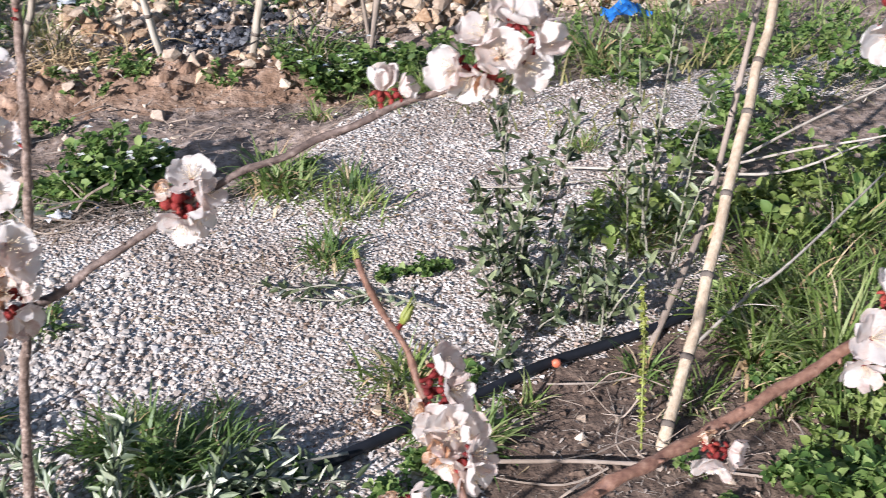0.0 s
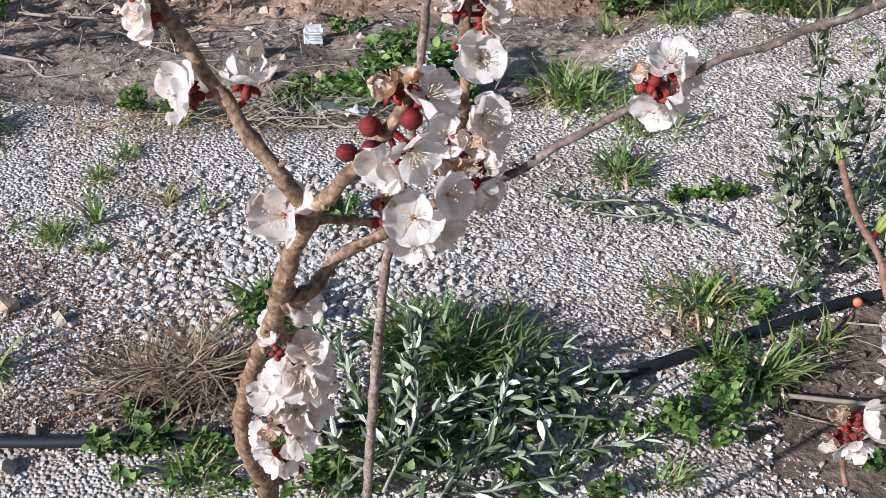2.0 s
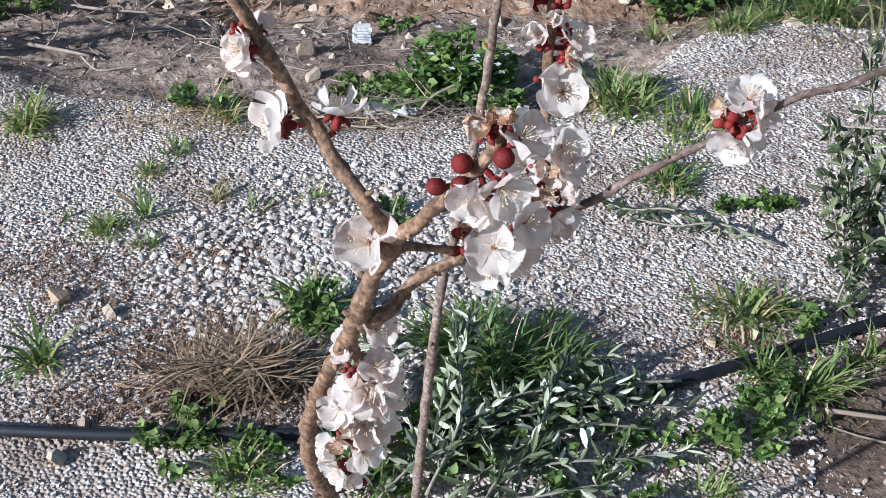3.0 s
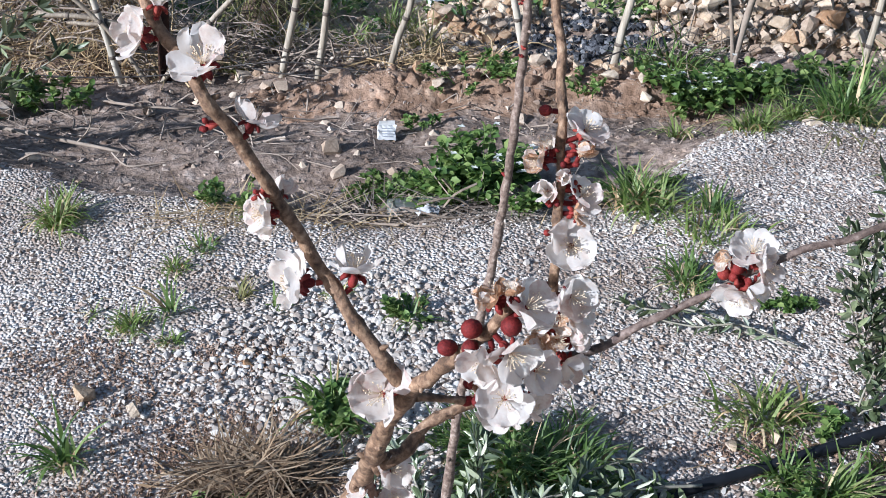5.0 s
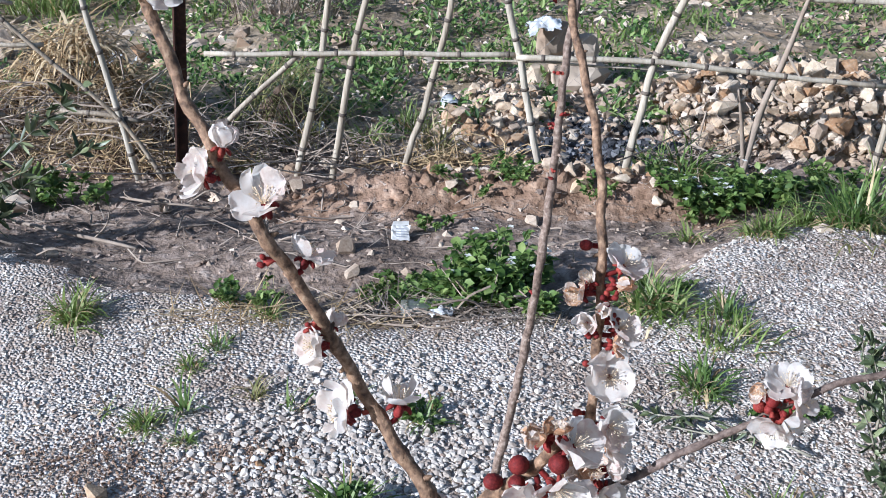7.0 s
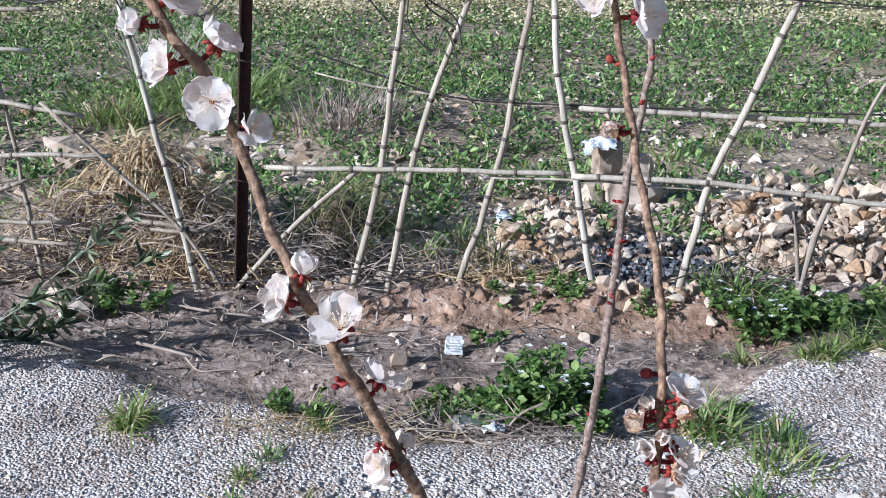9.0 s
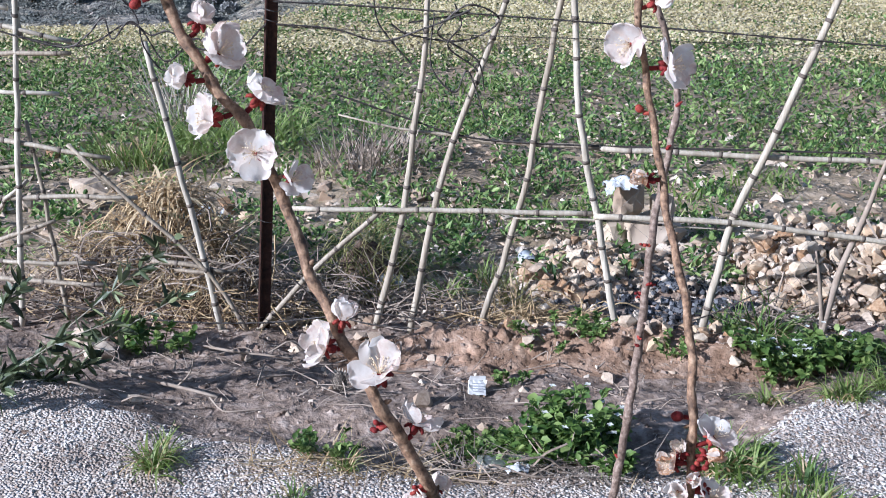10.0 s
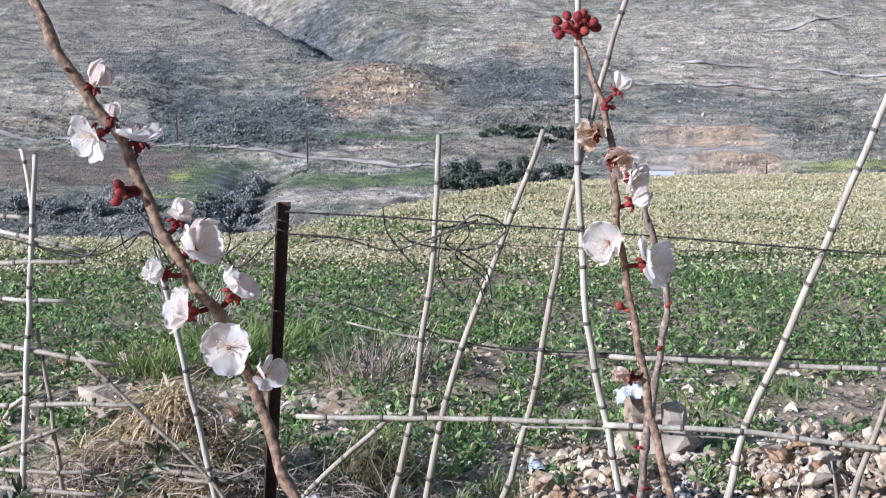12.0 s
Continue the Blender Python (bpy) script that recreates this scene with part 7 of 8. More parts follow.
SHOOT = [(-0.085, 0.94, -0.325, 7.0), (-0.027, 0.93, 0.248, 6.2), (-0.014, 0.93, 0.367, 6.0), (-0.001, 0.925, 0.517, 5.5), (0.016, 0.92, 0.675, 5.0), (0.027, 0.91, 0.735, 4.6), (0.044, 0.905, 0.836, 4.3), (0.056, 0.9, 0.933, 4.0), (0.065, 0.9, 1.03, 3.8), (0.07, 0.9, 1.117, 3.6), (0.073, 0.905, 1.141, 3.4), (0.082, 0.91, 1.2, 3.0), (0.085, 0.915, 1.242, 3.0), (0.071, 0.92, 1.29, 2.8), (0.058, 0.925, 1.338, 2.6)]
CLUSTER_SPUR = [(-0.046, 0.541, 0.925, 3.4), (-0.041, 0.549, 0.9, 3.0), (-0.041, 0.557, 0.866, 2.8), (-0.047, 0.567, 0.83, 2.6), (-0.05, 0.577, 0.8, 2.3), (-0.053, 0.585, 0.775, 1.8)]
ON_A = [
    ((-0.2281, 0.5511, 1.4148), (0.52, -0.12, 0.85), 1.00, "cup"),
    ((-0.2266, 0.5439, 1.3911), (-0.67, -0.72, -0.19), 1.10, "open"),
    ((-0.2068, 0.5510, 1.3881), (0.15, 0.08, 0.99), 1.10, "open"),
    ((-0.2178, 0.5474, 1.4000), (0.35, -0.14, 0.93), 0.60, "cup"),
    ((-0.2137, 0.5439, 1.3638), (-0.92, -0.36, 0.16), 1.20, "buds"),
    ((-0.1873, 0.5436, 1.3513), (0.33, -0.13, 0.93), 0.95, "cup"),
    ((-0.1766, 0.5370, 1.3381), (0.74, -0.46, 0.49), 1.15, "open"),
    ((-0.1925, 0.5336, 1.3268), (-0.82, -0.43, 0.39), 0.85, "cup"),
    ((-0.1803, 0.5278, 1.3093), (-0.82, -0.56, 0.09), 1.10, "open"),
    ((-0.1582, 0.5345, 1.3176), (0.64, -0.03, 0.76), 1.10, "open"),
    ((-0.1594, 0.5236, 1.2935), (-0.02, -0.95, 0.32), 1.15, "open"),
    ((-0.1423, 0.5244, 1.2801), (0.72, -0.43, 0.55), 0.90, "open"),
]
ON_A_LOW = [
    ((-0.1161, 0.4975, 1.2208), (0.21, 0.17, 0.96), 0.85, "cup"),
    ((-0.1239, 0.4922, 1.2090), (-0.84, -0.41, 0.35), 0.95, "open"),
    ((-0.0980, 0.4857, 1.1996), (0.05, -0.48, 0.88), 1.20, "open"),
    ((-0.0817, 0.4945, 1.1687), (0.36, 0.35, 0.86), 0.95, "open"),
    ((-0.0995, 0.4858, 1.1714), (-0.93, -0.17, 0.33), 0.60, "buds"),
    ((-0.0785, 0.4918, 1.1227), (-0.70, -0.67, 0.23), 0.85, "open"),
    ((-0.0722, 0.5013, 1.1296), (0.31, 0.26, 0.91), 0.60, "cup"),
    ((-0.0823, 0.4928, 1.1335), (-0.93, -0.17, 0.33), 0.50, "buds"),
    ((-0.0671, 0.4943, 1.0858), (-0.96, -0.17, 0.21), 1.25, "open"),
    ((-0.0413, 0.4989, 1.0878), (0.21, 0.38, 0.90), 1.20, "open"),
    ((-0.0795, 0.4925, 1.1243), (-0.85, -0.48, 0.23), 0.90, "open"),
]
ON_STUB = [
    ((-0.0295, 0.4789, 1.0310), (-0.45, -0.79, 0.42), 1.40, "open"),
    ((0.0211, 0.4267, 1.1204), (-0.51, -0.41, 0.76), 1.10, "wilt"),
    ((0.0344, 0.4260, 1.1167), (0.55, -0.35, 0.75), 1.05, "open"),
    ((0.0276, 0.4246, 1.1242), (0.00, -0.35, 0.94), 0.80, "wilt"),
    ((0.0135, 0.4366, 1.0993), (-0.45, -0.79, 0.42), 1.45, "bud"),
    ((0.0279, 0.4270, 1.1070), (0.00, -0.86, 0.50), 1.50, "bud"),
    ((0.0042, 0.4483, 1.0808), (-0.81, -0.51, 0.30), 1.30, "bud"),
    ((0.0115, 0.4384, 1.0877), (0.00, -0.86, 0.50), 1.30, "bud"),
    ((0.0278, 0.4275, 1.0929), (0.51, -0.82, -0.26), 1.05, "open"),
    ((0.0184, 0.4307, 1.0860), (-0.41, -0.82, -0.41), 1.05, "open"),
    ((0.0486, 0.5258, 1.0084), (0.51, -0.76, 0.41), 1.15, "open"),
    ((0.0295, 0.4828, 1.0242), (0.00, -0.86, 0.50), 1.20, "open"),
    ((0.0306, 0.5254, 0.9843), (-0.41, -0.82, -0.41), 1.20, "open"),
    ((0.0440, 0.5279, 0.9871), (0.51, -0.82, -0.26), 1.10, "open"),
    ((0.0155, 0.4900, 1.0223), (-0.81, -0.51, 0.30), 1.20, "buds"),
    ((0.0211, 0.4890, 1.0260), (-0.51, -0.41, 0.76), 0.90, "wilt"),
]
ON_TRUNK = [
    ((-0.0282, 0.5517, 0.8823), (0.82, -0.34, 0.46), 1.10, "open"),
    ((-0.0455, 0.5522, 0.8719), (-0.23, -0.57, 0.79), 1.10, "open"),
    ((-0.0340, 0.5608, 0.8362), (0.78, -0.52, 0.34), 1.10, "open"),
    ((-0.0487, 0.5578, 0.8428), (-0.13, -0.75, 0.65), 1.10, "wilt"),
    ((-0.0616, 0.5710, 0.8082), (-0.82, -0.51, 0.27), 1.00, "open"),
    ((-0.0465, 0.5468, 0.9124), (-0.71, -0.42, 0.57), 0.95, "open"),
    ((-0.0289, 0.5195, 0.9458), (0.74, -0.50, 0.46), 0.90, "open"),
    ((-0.0318, 0.5485, 0.8945), (0.39, -0.45, 0.80), 1.10, "open"),
    ((-0.0463, 0.5490, 0.8925), (-0.57, -0.57, 0.59), 0.80, "buds"),
    ((-0.0366, 0.5492, 0.8729), (0.07, -0.82, 0.57), 1.20, "open"),
    ((-0.0292, 0.5529, 0.8650), (0.77, -0.58, 0.26), 1.10, "open"),
    ((-0.0527, 0.5569, 0.8563), (-0.55, -0.60, 0.58), 1.15, "open"),
    ((-0.0408, 0.5575, 0.8403), (0.27, -0.89, 0.37), 1.20, "open"),
    ((-0.0555, 0.5632, 0.8218), (-0.34, -0.86, 0.37), 1.20, "wilt"),
    ((-0.0427, 0.5684, 0.8065), (0.49, -0.87, 0.08), 1.15, "open"),
    ((-0.0602, 0.5744, 0.7864), (-0.46, -0.87, -0.15), 1.10, "open"),
    ((-0.0499, 0.5786, 0.7774), (0.26, -0.89, -0.37), 1.00, "open"),
    ((-0.0467, 0.5809, 0.7714), (0.59, -0.70, -0.41), 1.10, "bud"),
]
ON_B = [
    ((0.0679, 0.5462, 1.0412), (0.51, -0.76, 0.41), 1.10, "open"),
    ((0.0702, 0.5481, 1.0295), (0.79, -0.50, 0.35), 1.00, "open"),
    ((0.0624, 0.5465, 1.0279), (0.00, -0.86, 0.50), 0.90, "wilt"),
    ((0.0617, 0.5457, 1.0135), (0.00, -0.86, 0.50), 1.00, "wilt"),
    ((0.0667, 0.5459, 0.9988), (0.51, -0.82, -0.26), 1.05, "open"),
    ((0.0604, 0.5467, 0.9954), (0.05, -0.86, -0.51), 0.95, "wilt"),
    ((0.0529, 0.5445, 1.0104), (-0.45, -0.79, 0.42), 0.95, "wilt"),
    ((0.0525, 0.5531, 1.0449), (-0.81, -0.51, 0.30), 0.80, "bud"),
    ((0.0494, 0.5505, 1.0281), (-0.51, -0.41, 0.76), 0.95, "open"),
    ((0.0557, 0.5484, 1.0199), (-0.81, -0.51, 0.30), 0.80, "wilt"),
    ((0.0694, 0.5487, 1.0108), (0.79, -0.50, 0.35), 0.90, "cup"),
]
ON_B_MID = [
    ((0.0662, 0.5472, 1.0718), (0.00, -0.86, 0.50), 1.25, "open"),
    ((0.0711, 0.5570, 1.0945), (0.55, -0.35, 0.75), 1.00, "open"),
    ((0.0688, 0.5538, 1.0870), (0.51, -0.76, 0.41), 0.90, "wilt"),
    ((0.0538, 0.5587, 1.0976), (-0.45, -0.79, 0.42), 0.75, "cup"),
    ((0.0617, 0.5581, 1.1051), (0.00, -0.86, 0.50), 0.55, "cup"),
    ((0.0509, 0.5630, 1.1132), (-0.81, -0.51, 0.30), 1.00, "wilt"),
    ((0.0548, 0.5651, 1.1180), (-0.51, -0.41, 0.76), 0.80, "wilt"),
    ((0.0693, 0.5611, 1.1184), (0.51, -0.76, 0.41), 1.05, "wilt"),
    ((0.0725, 0.5658, 1.1278), (0.55, -0.35, 0.75), 1.00, "open"),
    ((0.0650, 0.5627, 1.1092), (0.00, -0.86, 0.50), 0.80, "buds"),
    ((0.0575, 0.5579, 1.0924), (-0.45, -0.79, 0.42), 0.70, "buds"),
    ((0.0673, 0.5605, 1.0977), (0.79, -0.50, 0.35), 0.70, "buds"),
    ((0.0545, 0.5731, 1.1356), (-0.81, -0.51, 0.30), 1.00, "bud"),
    ((0.0555, 0.5559, 1.0745), (-0.81, -0.51, 0.30), 0.60, "bud"),
]
ON_B_TOP = [
    ((0.0347, 0.6258, 1.2534), (-0.80, -0.54, 0.25), 0.95, "wilt"),
    ((0.0235, 0.6466, 1.3238), (-0.69, -0.73, -0.03), 1.25, "open"),
    ((0.0455, 0.6414, 1.3133), (0.80, -0.53, 0.28), 1.25, "open"),
    ((0.0313, 0.6404, 1.2885), (-0.71, -0.18, 0.68), 0.80, "bud"),
    ((0.0374, 0.6555, 1.3452), (0.87, -0.25, 0.42), 0.95, "cup"),
    ((0.0290, 0.6668, 1.3656), (0.51, -0.82, 0.25), 1.10, "wilt"),
    ((0.0144, 0.6780, 1.3818), (-0.80, -0.54, 0.25), 1.15, "wilt"),
    ((0.0375, 0.6654, 1.3573), (0.78, -0.56, -0.26), 0.80, "open"),
    ((0.0305, 0.6928, 1.4058), (0.62, -0.02, 0.79), 0.90, "cup"),
    ((0.0165, 0.6775, 1.3815), (-0.59, -0.81, 0.03), 1.10, "wilt"),
    ((0.0271, 0.6697, 1.3678), (0.40, -0.90, -0.17), 1.00, "wilt"),
    ((0.0370, 0.6663, 1.3584), (0.81, -0.54, -0.23), 0.90, "open"),
    ((0.0238, 0.6872, 1.3972), (0.56, -0.79, 0.27), 0.80, "buds"),
]
ON_B_TIP = [
    ((0.0096, 0.7150, 1.4471), (0.34, 0.00, 0.94), 0.84, "bud"),
    ((0.0016, 0.7181, 1.4463), (-0.42, 0.39, 0.82), 0.87, "bud"),
    ((0.0067, 0.7093, 1.4456), (0.06, -0.71, 0.70), 0.98, "bud"),
    ((0.0112, 0.7202, 1.4448), (0.49, 0.65, 0.58), 0.94, "bud"),
    ((-0.0032, 0.7138, 1.4440), (-0.87, -0.15, 0.46), 0.84, "bud"),
    ((0.0143, 0.7110, 1.4432), (0.79, -0.50, 0.34), 0.91, "bud"),
    ((0.0033, 0.7225, 1.4425), (-0.25, 0.94, 0.22), 0.92, "bud"),
    ((0.0012, 0.7079, 1.4417), (-0.46, -0.88, 0.11), 0.85, "bud"),
    ((0.0159, 0.7177, 1.4409), (0.94, 0.34, -0.01), 0.97, "bud"),
    ((-0.0036, 0.7180, 1.4401), (-0.92, 0.38, -0.13), 0.84, "bud"),
    ((0.0103, 0.7080, 1.4394), (0.41, -0.88, -0.25), 0.90, "bud"),
    ((0.0089, 0.7221, 1.4386), (0.28, 0.89, -0.37), 0.92, "bud"),
    ((-0.0019, 0.7115, 1.4378), (-0.75, -0.44, -0.49), 0.91, "bud"),
]
ON_R = [
    ((0.1607, 0.5507, 1.0645), (0.00, -0.35, 0.94), 1.10, "open"),
    ((0.1665, 0.5476, 1.0581), (0.79, -0.50, 0.35), 1.00, "open"),
    ((0.1536, 0.5424, 1.0455), (-0.41, -0.82, -0.41), 1.15, "open"),
    ((0.1608, 0.5429, 1.0482), (0.51, -0.82, -0.26), 1.00, "open"),
    ((0.1493, 0.5510, 1.0511), (-0.81, -0.51, 0.30), 1.10, "bud"),
    ((0.1545, 0.5507, 1.0549), (-0.45, -0.79, 0.42), 1.20, "bud"),
    ((0.1514, 0.5493, 1.0505), (0.00, -0.86, 0.50), 0.90, "bud"),
    ((0.1490, 0.5517, 1.0580), (-0.51, -0.41, 0.76), 0.80, "wilt"),
    ((0.2622, 0.5568, 1.1012), (0.17, 0.30, 0.94), 1.10, "cup"),
    ((0.2715, 0.5536, 1.1002), (0.81, -0.13, 0.57), 0.85, "open"),
]
ON_R_TIP = [
    ((0.2976, 0.5420, 1.1161), (-0.92, -0.37, 0.12), 1.25, "open"),
    ((0.3108, 0.5389, 1.1325), (-0.48, -0.16, 0.86), 1.20, "open"),
    ((0.3178, 0.5291, 1.1255), (-0.23, -0.77, 0.60), 1.25, "open"),
    ((0.3273, 0.5347, 1.1409), (0.18, -0.06, 0.98), 1.20, "open"),
    ((0.3362, 0.5265, 1.1330), (0.70, -0.54, 0.46), 1.20, "open"),
    ((0.3285, 0.5248, 1.1231), (0.36, -0.93, 0.04), 1.20, "open"),
    ((0.3132, 0.5304, 1.1120), (-0.43, -0.79, -0.44), 1.10, "wilt"),
    ((0.3037, 0.5349, 1.1142), (-0.71, -0.67, -0.21), 1.10, "open"),
    ((0.3277, 0.5374, 1.1450), (0.14, 0.19, 0.97), 1.10, "open"),
    ((0.3140, 0.5348, 1.1230), (-0.35, -0.78, 0.51), 0.90, "wilt"),
]
ON_TWIG = [
    ((0.2735, 0.4740, 0.9783), (0.55, -0.35, 0.75), 1.20, "open"),
    ((0.2774, 0.4675, 0.9695), (0.79, -0.50, 0.35), 1.00, "open"),
    ((0.2687, 0.4709, 0.9693), (0.00, -0.86, 0.50), 0.90, "buds"),
    ((0.2730, 0.4630, 0.9626), (0.51, -0.76, 0.41), 0.90, "buds"),
    ((0.2618, 0.4635, 0.9634), (-0.81, -0.51, 0.30), 0.80, "wilt"),
    ((0.2718, 0.4484, 0.9579), (0.00, -0.86, 0.50), 1.25, "open"),
    ((0.2788, 0.4486, 0.9571), (0.51, -0.76, 0.41), 1.10, "open"),
    ((0.2636, 0.4464, 0.9510), (-0.45, -0.79, 0.42), 1.00, "wilt"),
    ((0.2784, 0.4346, 0.9438), (0.51, -0.82, -0.26), 1.20, "open"),
    ((0.2705, 0.4407, 0.9461), (-0.41, -0.82, -0.41), 1.00, "open"),
    ((0.2658, 0.4555, 0.9574), (-0.45, -0.79, 0.42), 1.00, "open"),
    ((0.2813, 0.4380, 0.9495), (0.79, -0.50, 0.35), 1.00, "open"),
    ((0.2456, 0.4592, 0.9072), (-0.51, -0.41, 0.76), 0.95, "wilt"),
    ((0.2560, 0.4573, 0.9046), (0.79, -0.50, 0.35), 1.10, "open"),
    ((0.2510, 0.4525, 0.8949), (0.05, -0.86, -0.51), 1.00, "open"),
    ((0.2416, 0.4556, 0.8944), (-0.81, -0.51, 0.30), 0.95, "wilt"),
    ((0.2495, 0.4580, 0.9015), (0.00, -0.86, 0.50), 0.70, "buds"),
    ((0.2589, 0.4936, 0.9998), (0.53, 0.23, 0.82), 1.20, "leafbud"),
    ((0.2380, 0.5080, 1.0293), (-0.16, 0.38, 0.91), 0.80, "leafbud"),
]
ON_L = [
    ((0.4005, 0.4136, 0.9528), (-0.40, -0.12, 0.91), 0.95, "wilt"),
    ((0.4032, 0.4090, 0.9436), (-0.43, -0.79, -0.44), 0.95, "open"),
    ((0.4108, 0.4102, 0.9477), (0.74, -0.66, 0.16), 0.85, "open"),
    ((0.4983, 0.4311, 0.9893), (0.10, -0.74, 0.67), 1.25, "open"),
    ((0.4951, 0.4280, 0.9739), (-0.35, -0.88, -0.31), 1.00, "open"),
    ((0.5182, 0.4495, 1.0022), (0.37, -0.17, 0.91), 1.10, "open"),
    ((0.4929, 0.4656, 1.1460), (-0.46, -0.87, -0.16), 1.20, "open"),
    ((0.4959, 0.4695, 1.1592), (0.05, -0.55, 0.83), 1.30, "buds"),
]
ON_SHOOT = [
    ((0.0666, 0.8963, 1.1183), (-0.84, -0.43, 0.33), 0.80, "bud"),
    ((0.0742, 0.8978, 1.0840), (0.70, -0.64, 0.31), 0.70, "bud"),
    ((0.0610, 0.8982, 1.0762), (-0.80, -0.60, 0.05), 0.90, "bud"),
    ((0.0654, 0.8945, 1.0375), (0.73, -0.54, 0.41), 0.60, "bud"),
    ((0.0876, 0.9096, 1.2309), (0.71, -0.23, 0.67), 0.60, "bud"),
    ((0.0806, 0.9055, 1.1972), (0.81, -0.30, 0.51), 0.60, "bud"),
    ((0.0650, 0.9155, 1.3149), (-0.27, -0.83, 0.48), 0.90, "cup"),
    ((0.0621, 0.8959, 1.0316), (-0.78, -0.18, 0.60), 0.50, "bud"),
    ((0.0500, 0.9000, 0.9280), (-0.55, 0.08, 0.83), 0.70, "leafbud"),
    ((0.0629, 0.8995, 1.1175), (-0.83, -0.36, 0.43), 0.80, "bud"),
    ((0.0711, 0.8955, 1.0858), (0.79, -0.39, 0.47), 0.60, "bud"),
    ((0.0616, 0.8991, 1.0723), (-0.67, -0.74, 0.03), 0.70, "bud"),
]

tree = thing("apricot_tree", None, "young apricot tree in white blossom on bare brown branches", "tree", at=(-0.14, 0.76, ground_at(-0.14, 0.76)))
TREE_AT = Vector(tree.location)
WOOD = []


def limb(name, rows, mat, seed, label="", nodes=0.022):
    """A branch with swollen nodes and small bud scars."""
    r = np.random.default_rng(seed)
    p = spline([(x, y, z, rad / 1000) for x, y, z, rad in rows], 9)
    p[:, 3] *= 0.88
    p = p[p[:, 2] > ground_z(p[0, 0], p[0, 1]) - 0.03]
    WOOD.extend(p)
    d = np.concatenate([[0], np.cumsum(np.linalg.norm(np.diff(p[:, :3], axis=0), axis=1))])
    q = p.copy()
    q[:, 3] *= 1 + 0.22 * np.maximum(0, np.cos(d / nodes * 6.283)) ** 6 + 0.05 * np.sin(d * 310)
    q[:, :3] += 0.0006 * np.stack([np.sin(d * 190 + seed), np.cos(d * 160), np.sin(d * 140)], 1)
    pieces = [tube(q, 12, 0.09, True, seed)]
    s = nodes * r.random()
    while s < d[-1]:
        c = np.array([np.interp(s, d, p[:, k]) for k in range(4)])
        o = r.normal(size=3)
        o /= np.linalg.norm(o)
        rad = c[3]
        pieces.append(tube([(*(c[:3] + o * rad * 0.6), rad * 0.5), (*(c[:3] + o * rad * 1.4), rad * 0.42), (*(c[:3] + o * rad * 2.0), rad * 0.18)], 6, 0.2, True, seed))
        s += nodes * (0.7 + 0.6 * r.random())
    v, f = joined(pieces)
    v = [np.array(a) - np.array(TREE_AT) for a in v]
    return part(name, mesh_of(name, v, f, mat, True), tree, label)


limb("trunk", TRUNK, BARK, 1, "knobbly brown main stem")
limb("spur", CLUSTER_SPUR, BARK_RED, 14, "", 0.012)
limb("branch", BRANCH_A, BARK, 2)
limb("branch", STUB, BARK, 3)
limb("branch", SPUR, BARK, 4)
limb("branch", ARM, BARK, 5)
limb("branch", BRANCH_B, BARK, 6)
limb("branch", BRANCH_R, BARK_DARK, 7)
limb("branch", [(x, y, z, rad * 0.78) for x, y, z, rad in BRANCH_L], BARK_RED, 8, "smooth reddish young branch")
limb("twig", TWIG, BARK_RED, 9)
limb("twig", TWIG_B, BARK_RED, 10)
limb("branch", [(-0.12, 0.73, 0.12, 9), (0.06, 0.56, 0.4, 8), (0.2, 0.45, 0.68, 7), (0.27, 0.41, 0.85, 6), (0.307, 0.4, 0.923, 5.5)], BARK_RED, 12)
limb("twig", [(0.584, 0.46, 1.03, 3.4), (0.55, 0.47, 1.1, 2.6), (0.5, 0.465, 1.17, 2.2), (0.49, 0.46, 1.25, 2)], BARK_RED, 13)
limb("shoot", SHOOT, BARK_GREY, 11, "straight grey-brown shoot with small red buds", 0.05)
WOOD = np.array(WOOD)


def petal_mesh(name, cup, ruffle, mat, seed):
    """One rounded, cupped petal along +x, base at the origin, one unit long."""
    r = np.random.default_rng(seed)
    v, f = [], []
    nu, ns = 9, 10
    ph = r.random(4) * 6
    for j in range(ns):
        s = 1.02 * math.sin(0.5 * math.pi * j / (ns - 1)) ** 0.9
        w = 0.15 + 0.38 * math.sqrt(max(0.0, 1 - ((s - 0.6) / 0.43) ** 2)) * sstep(0.0, 0.42, s) if s < 1.0 else 0.1
        for i in range(nu):
            u = 2 * i / (nu - 1) - 1
            z = cup * (0.6 * s * s + 0.5 * u * u * s * w * 2) + ruffle * s * s * (math.sin(2.6 * u + ph[0]) * 0.4 + 0.4 * math.sin(4.2 * u + 3 * s + ph[1])) + 0.01 * s * r.normal()
            v.append((s + 0.03 * math.sin(4 * u + ph[2]) * s * s, u * w, z))
    for j in range(ns - 1):
        for i in range(nu - 1):
            f.append((j * nu + i, j * nu + i + 1, j * nu + nu + i + 1, j * nu + nu + i))
    return mesh_of(name, v, f, mat, True)


PETALS = [petal_mesh("petal", 0.3 + 0.09 * k, 0.16 + 0.06 * k, PETAL, k) for k in range(5)]
OLD_PETALS = [petal_mesh("petal", 0.5 + 0.2 * k, 0.32, PETAL_OLD, 10 + k) for k in range(3)]


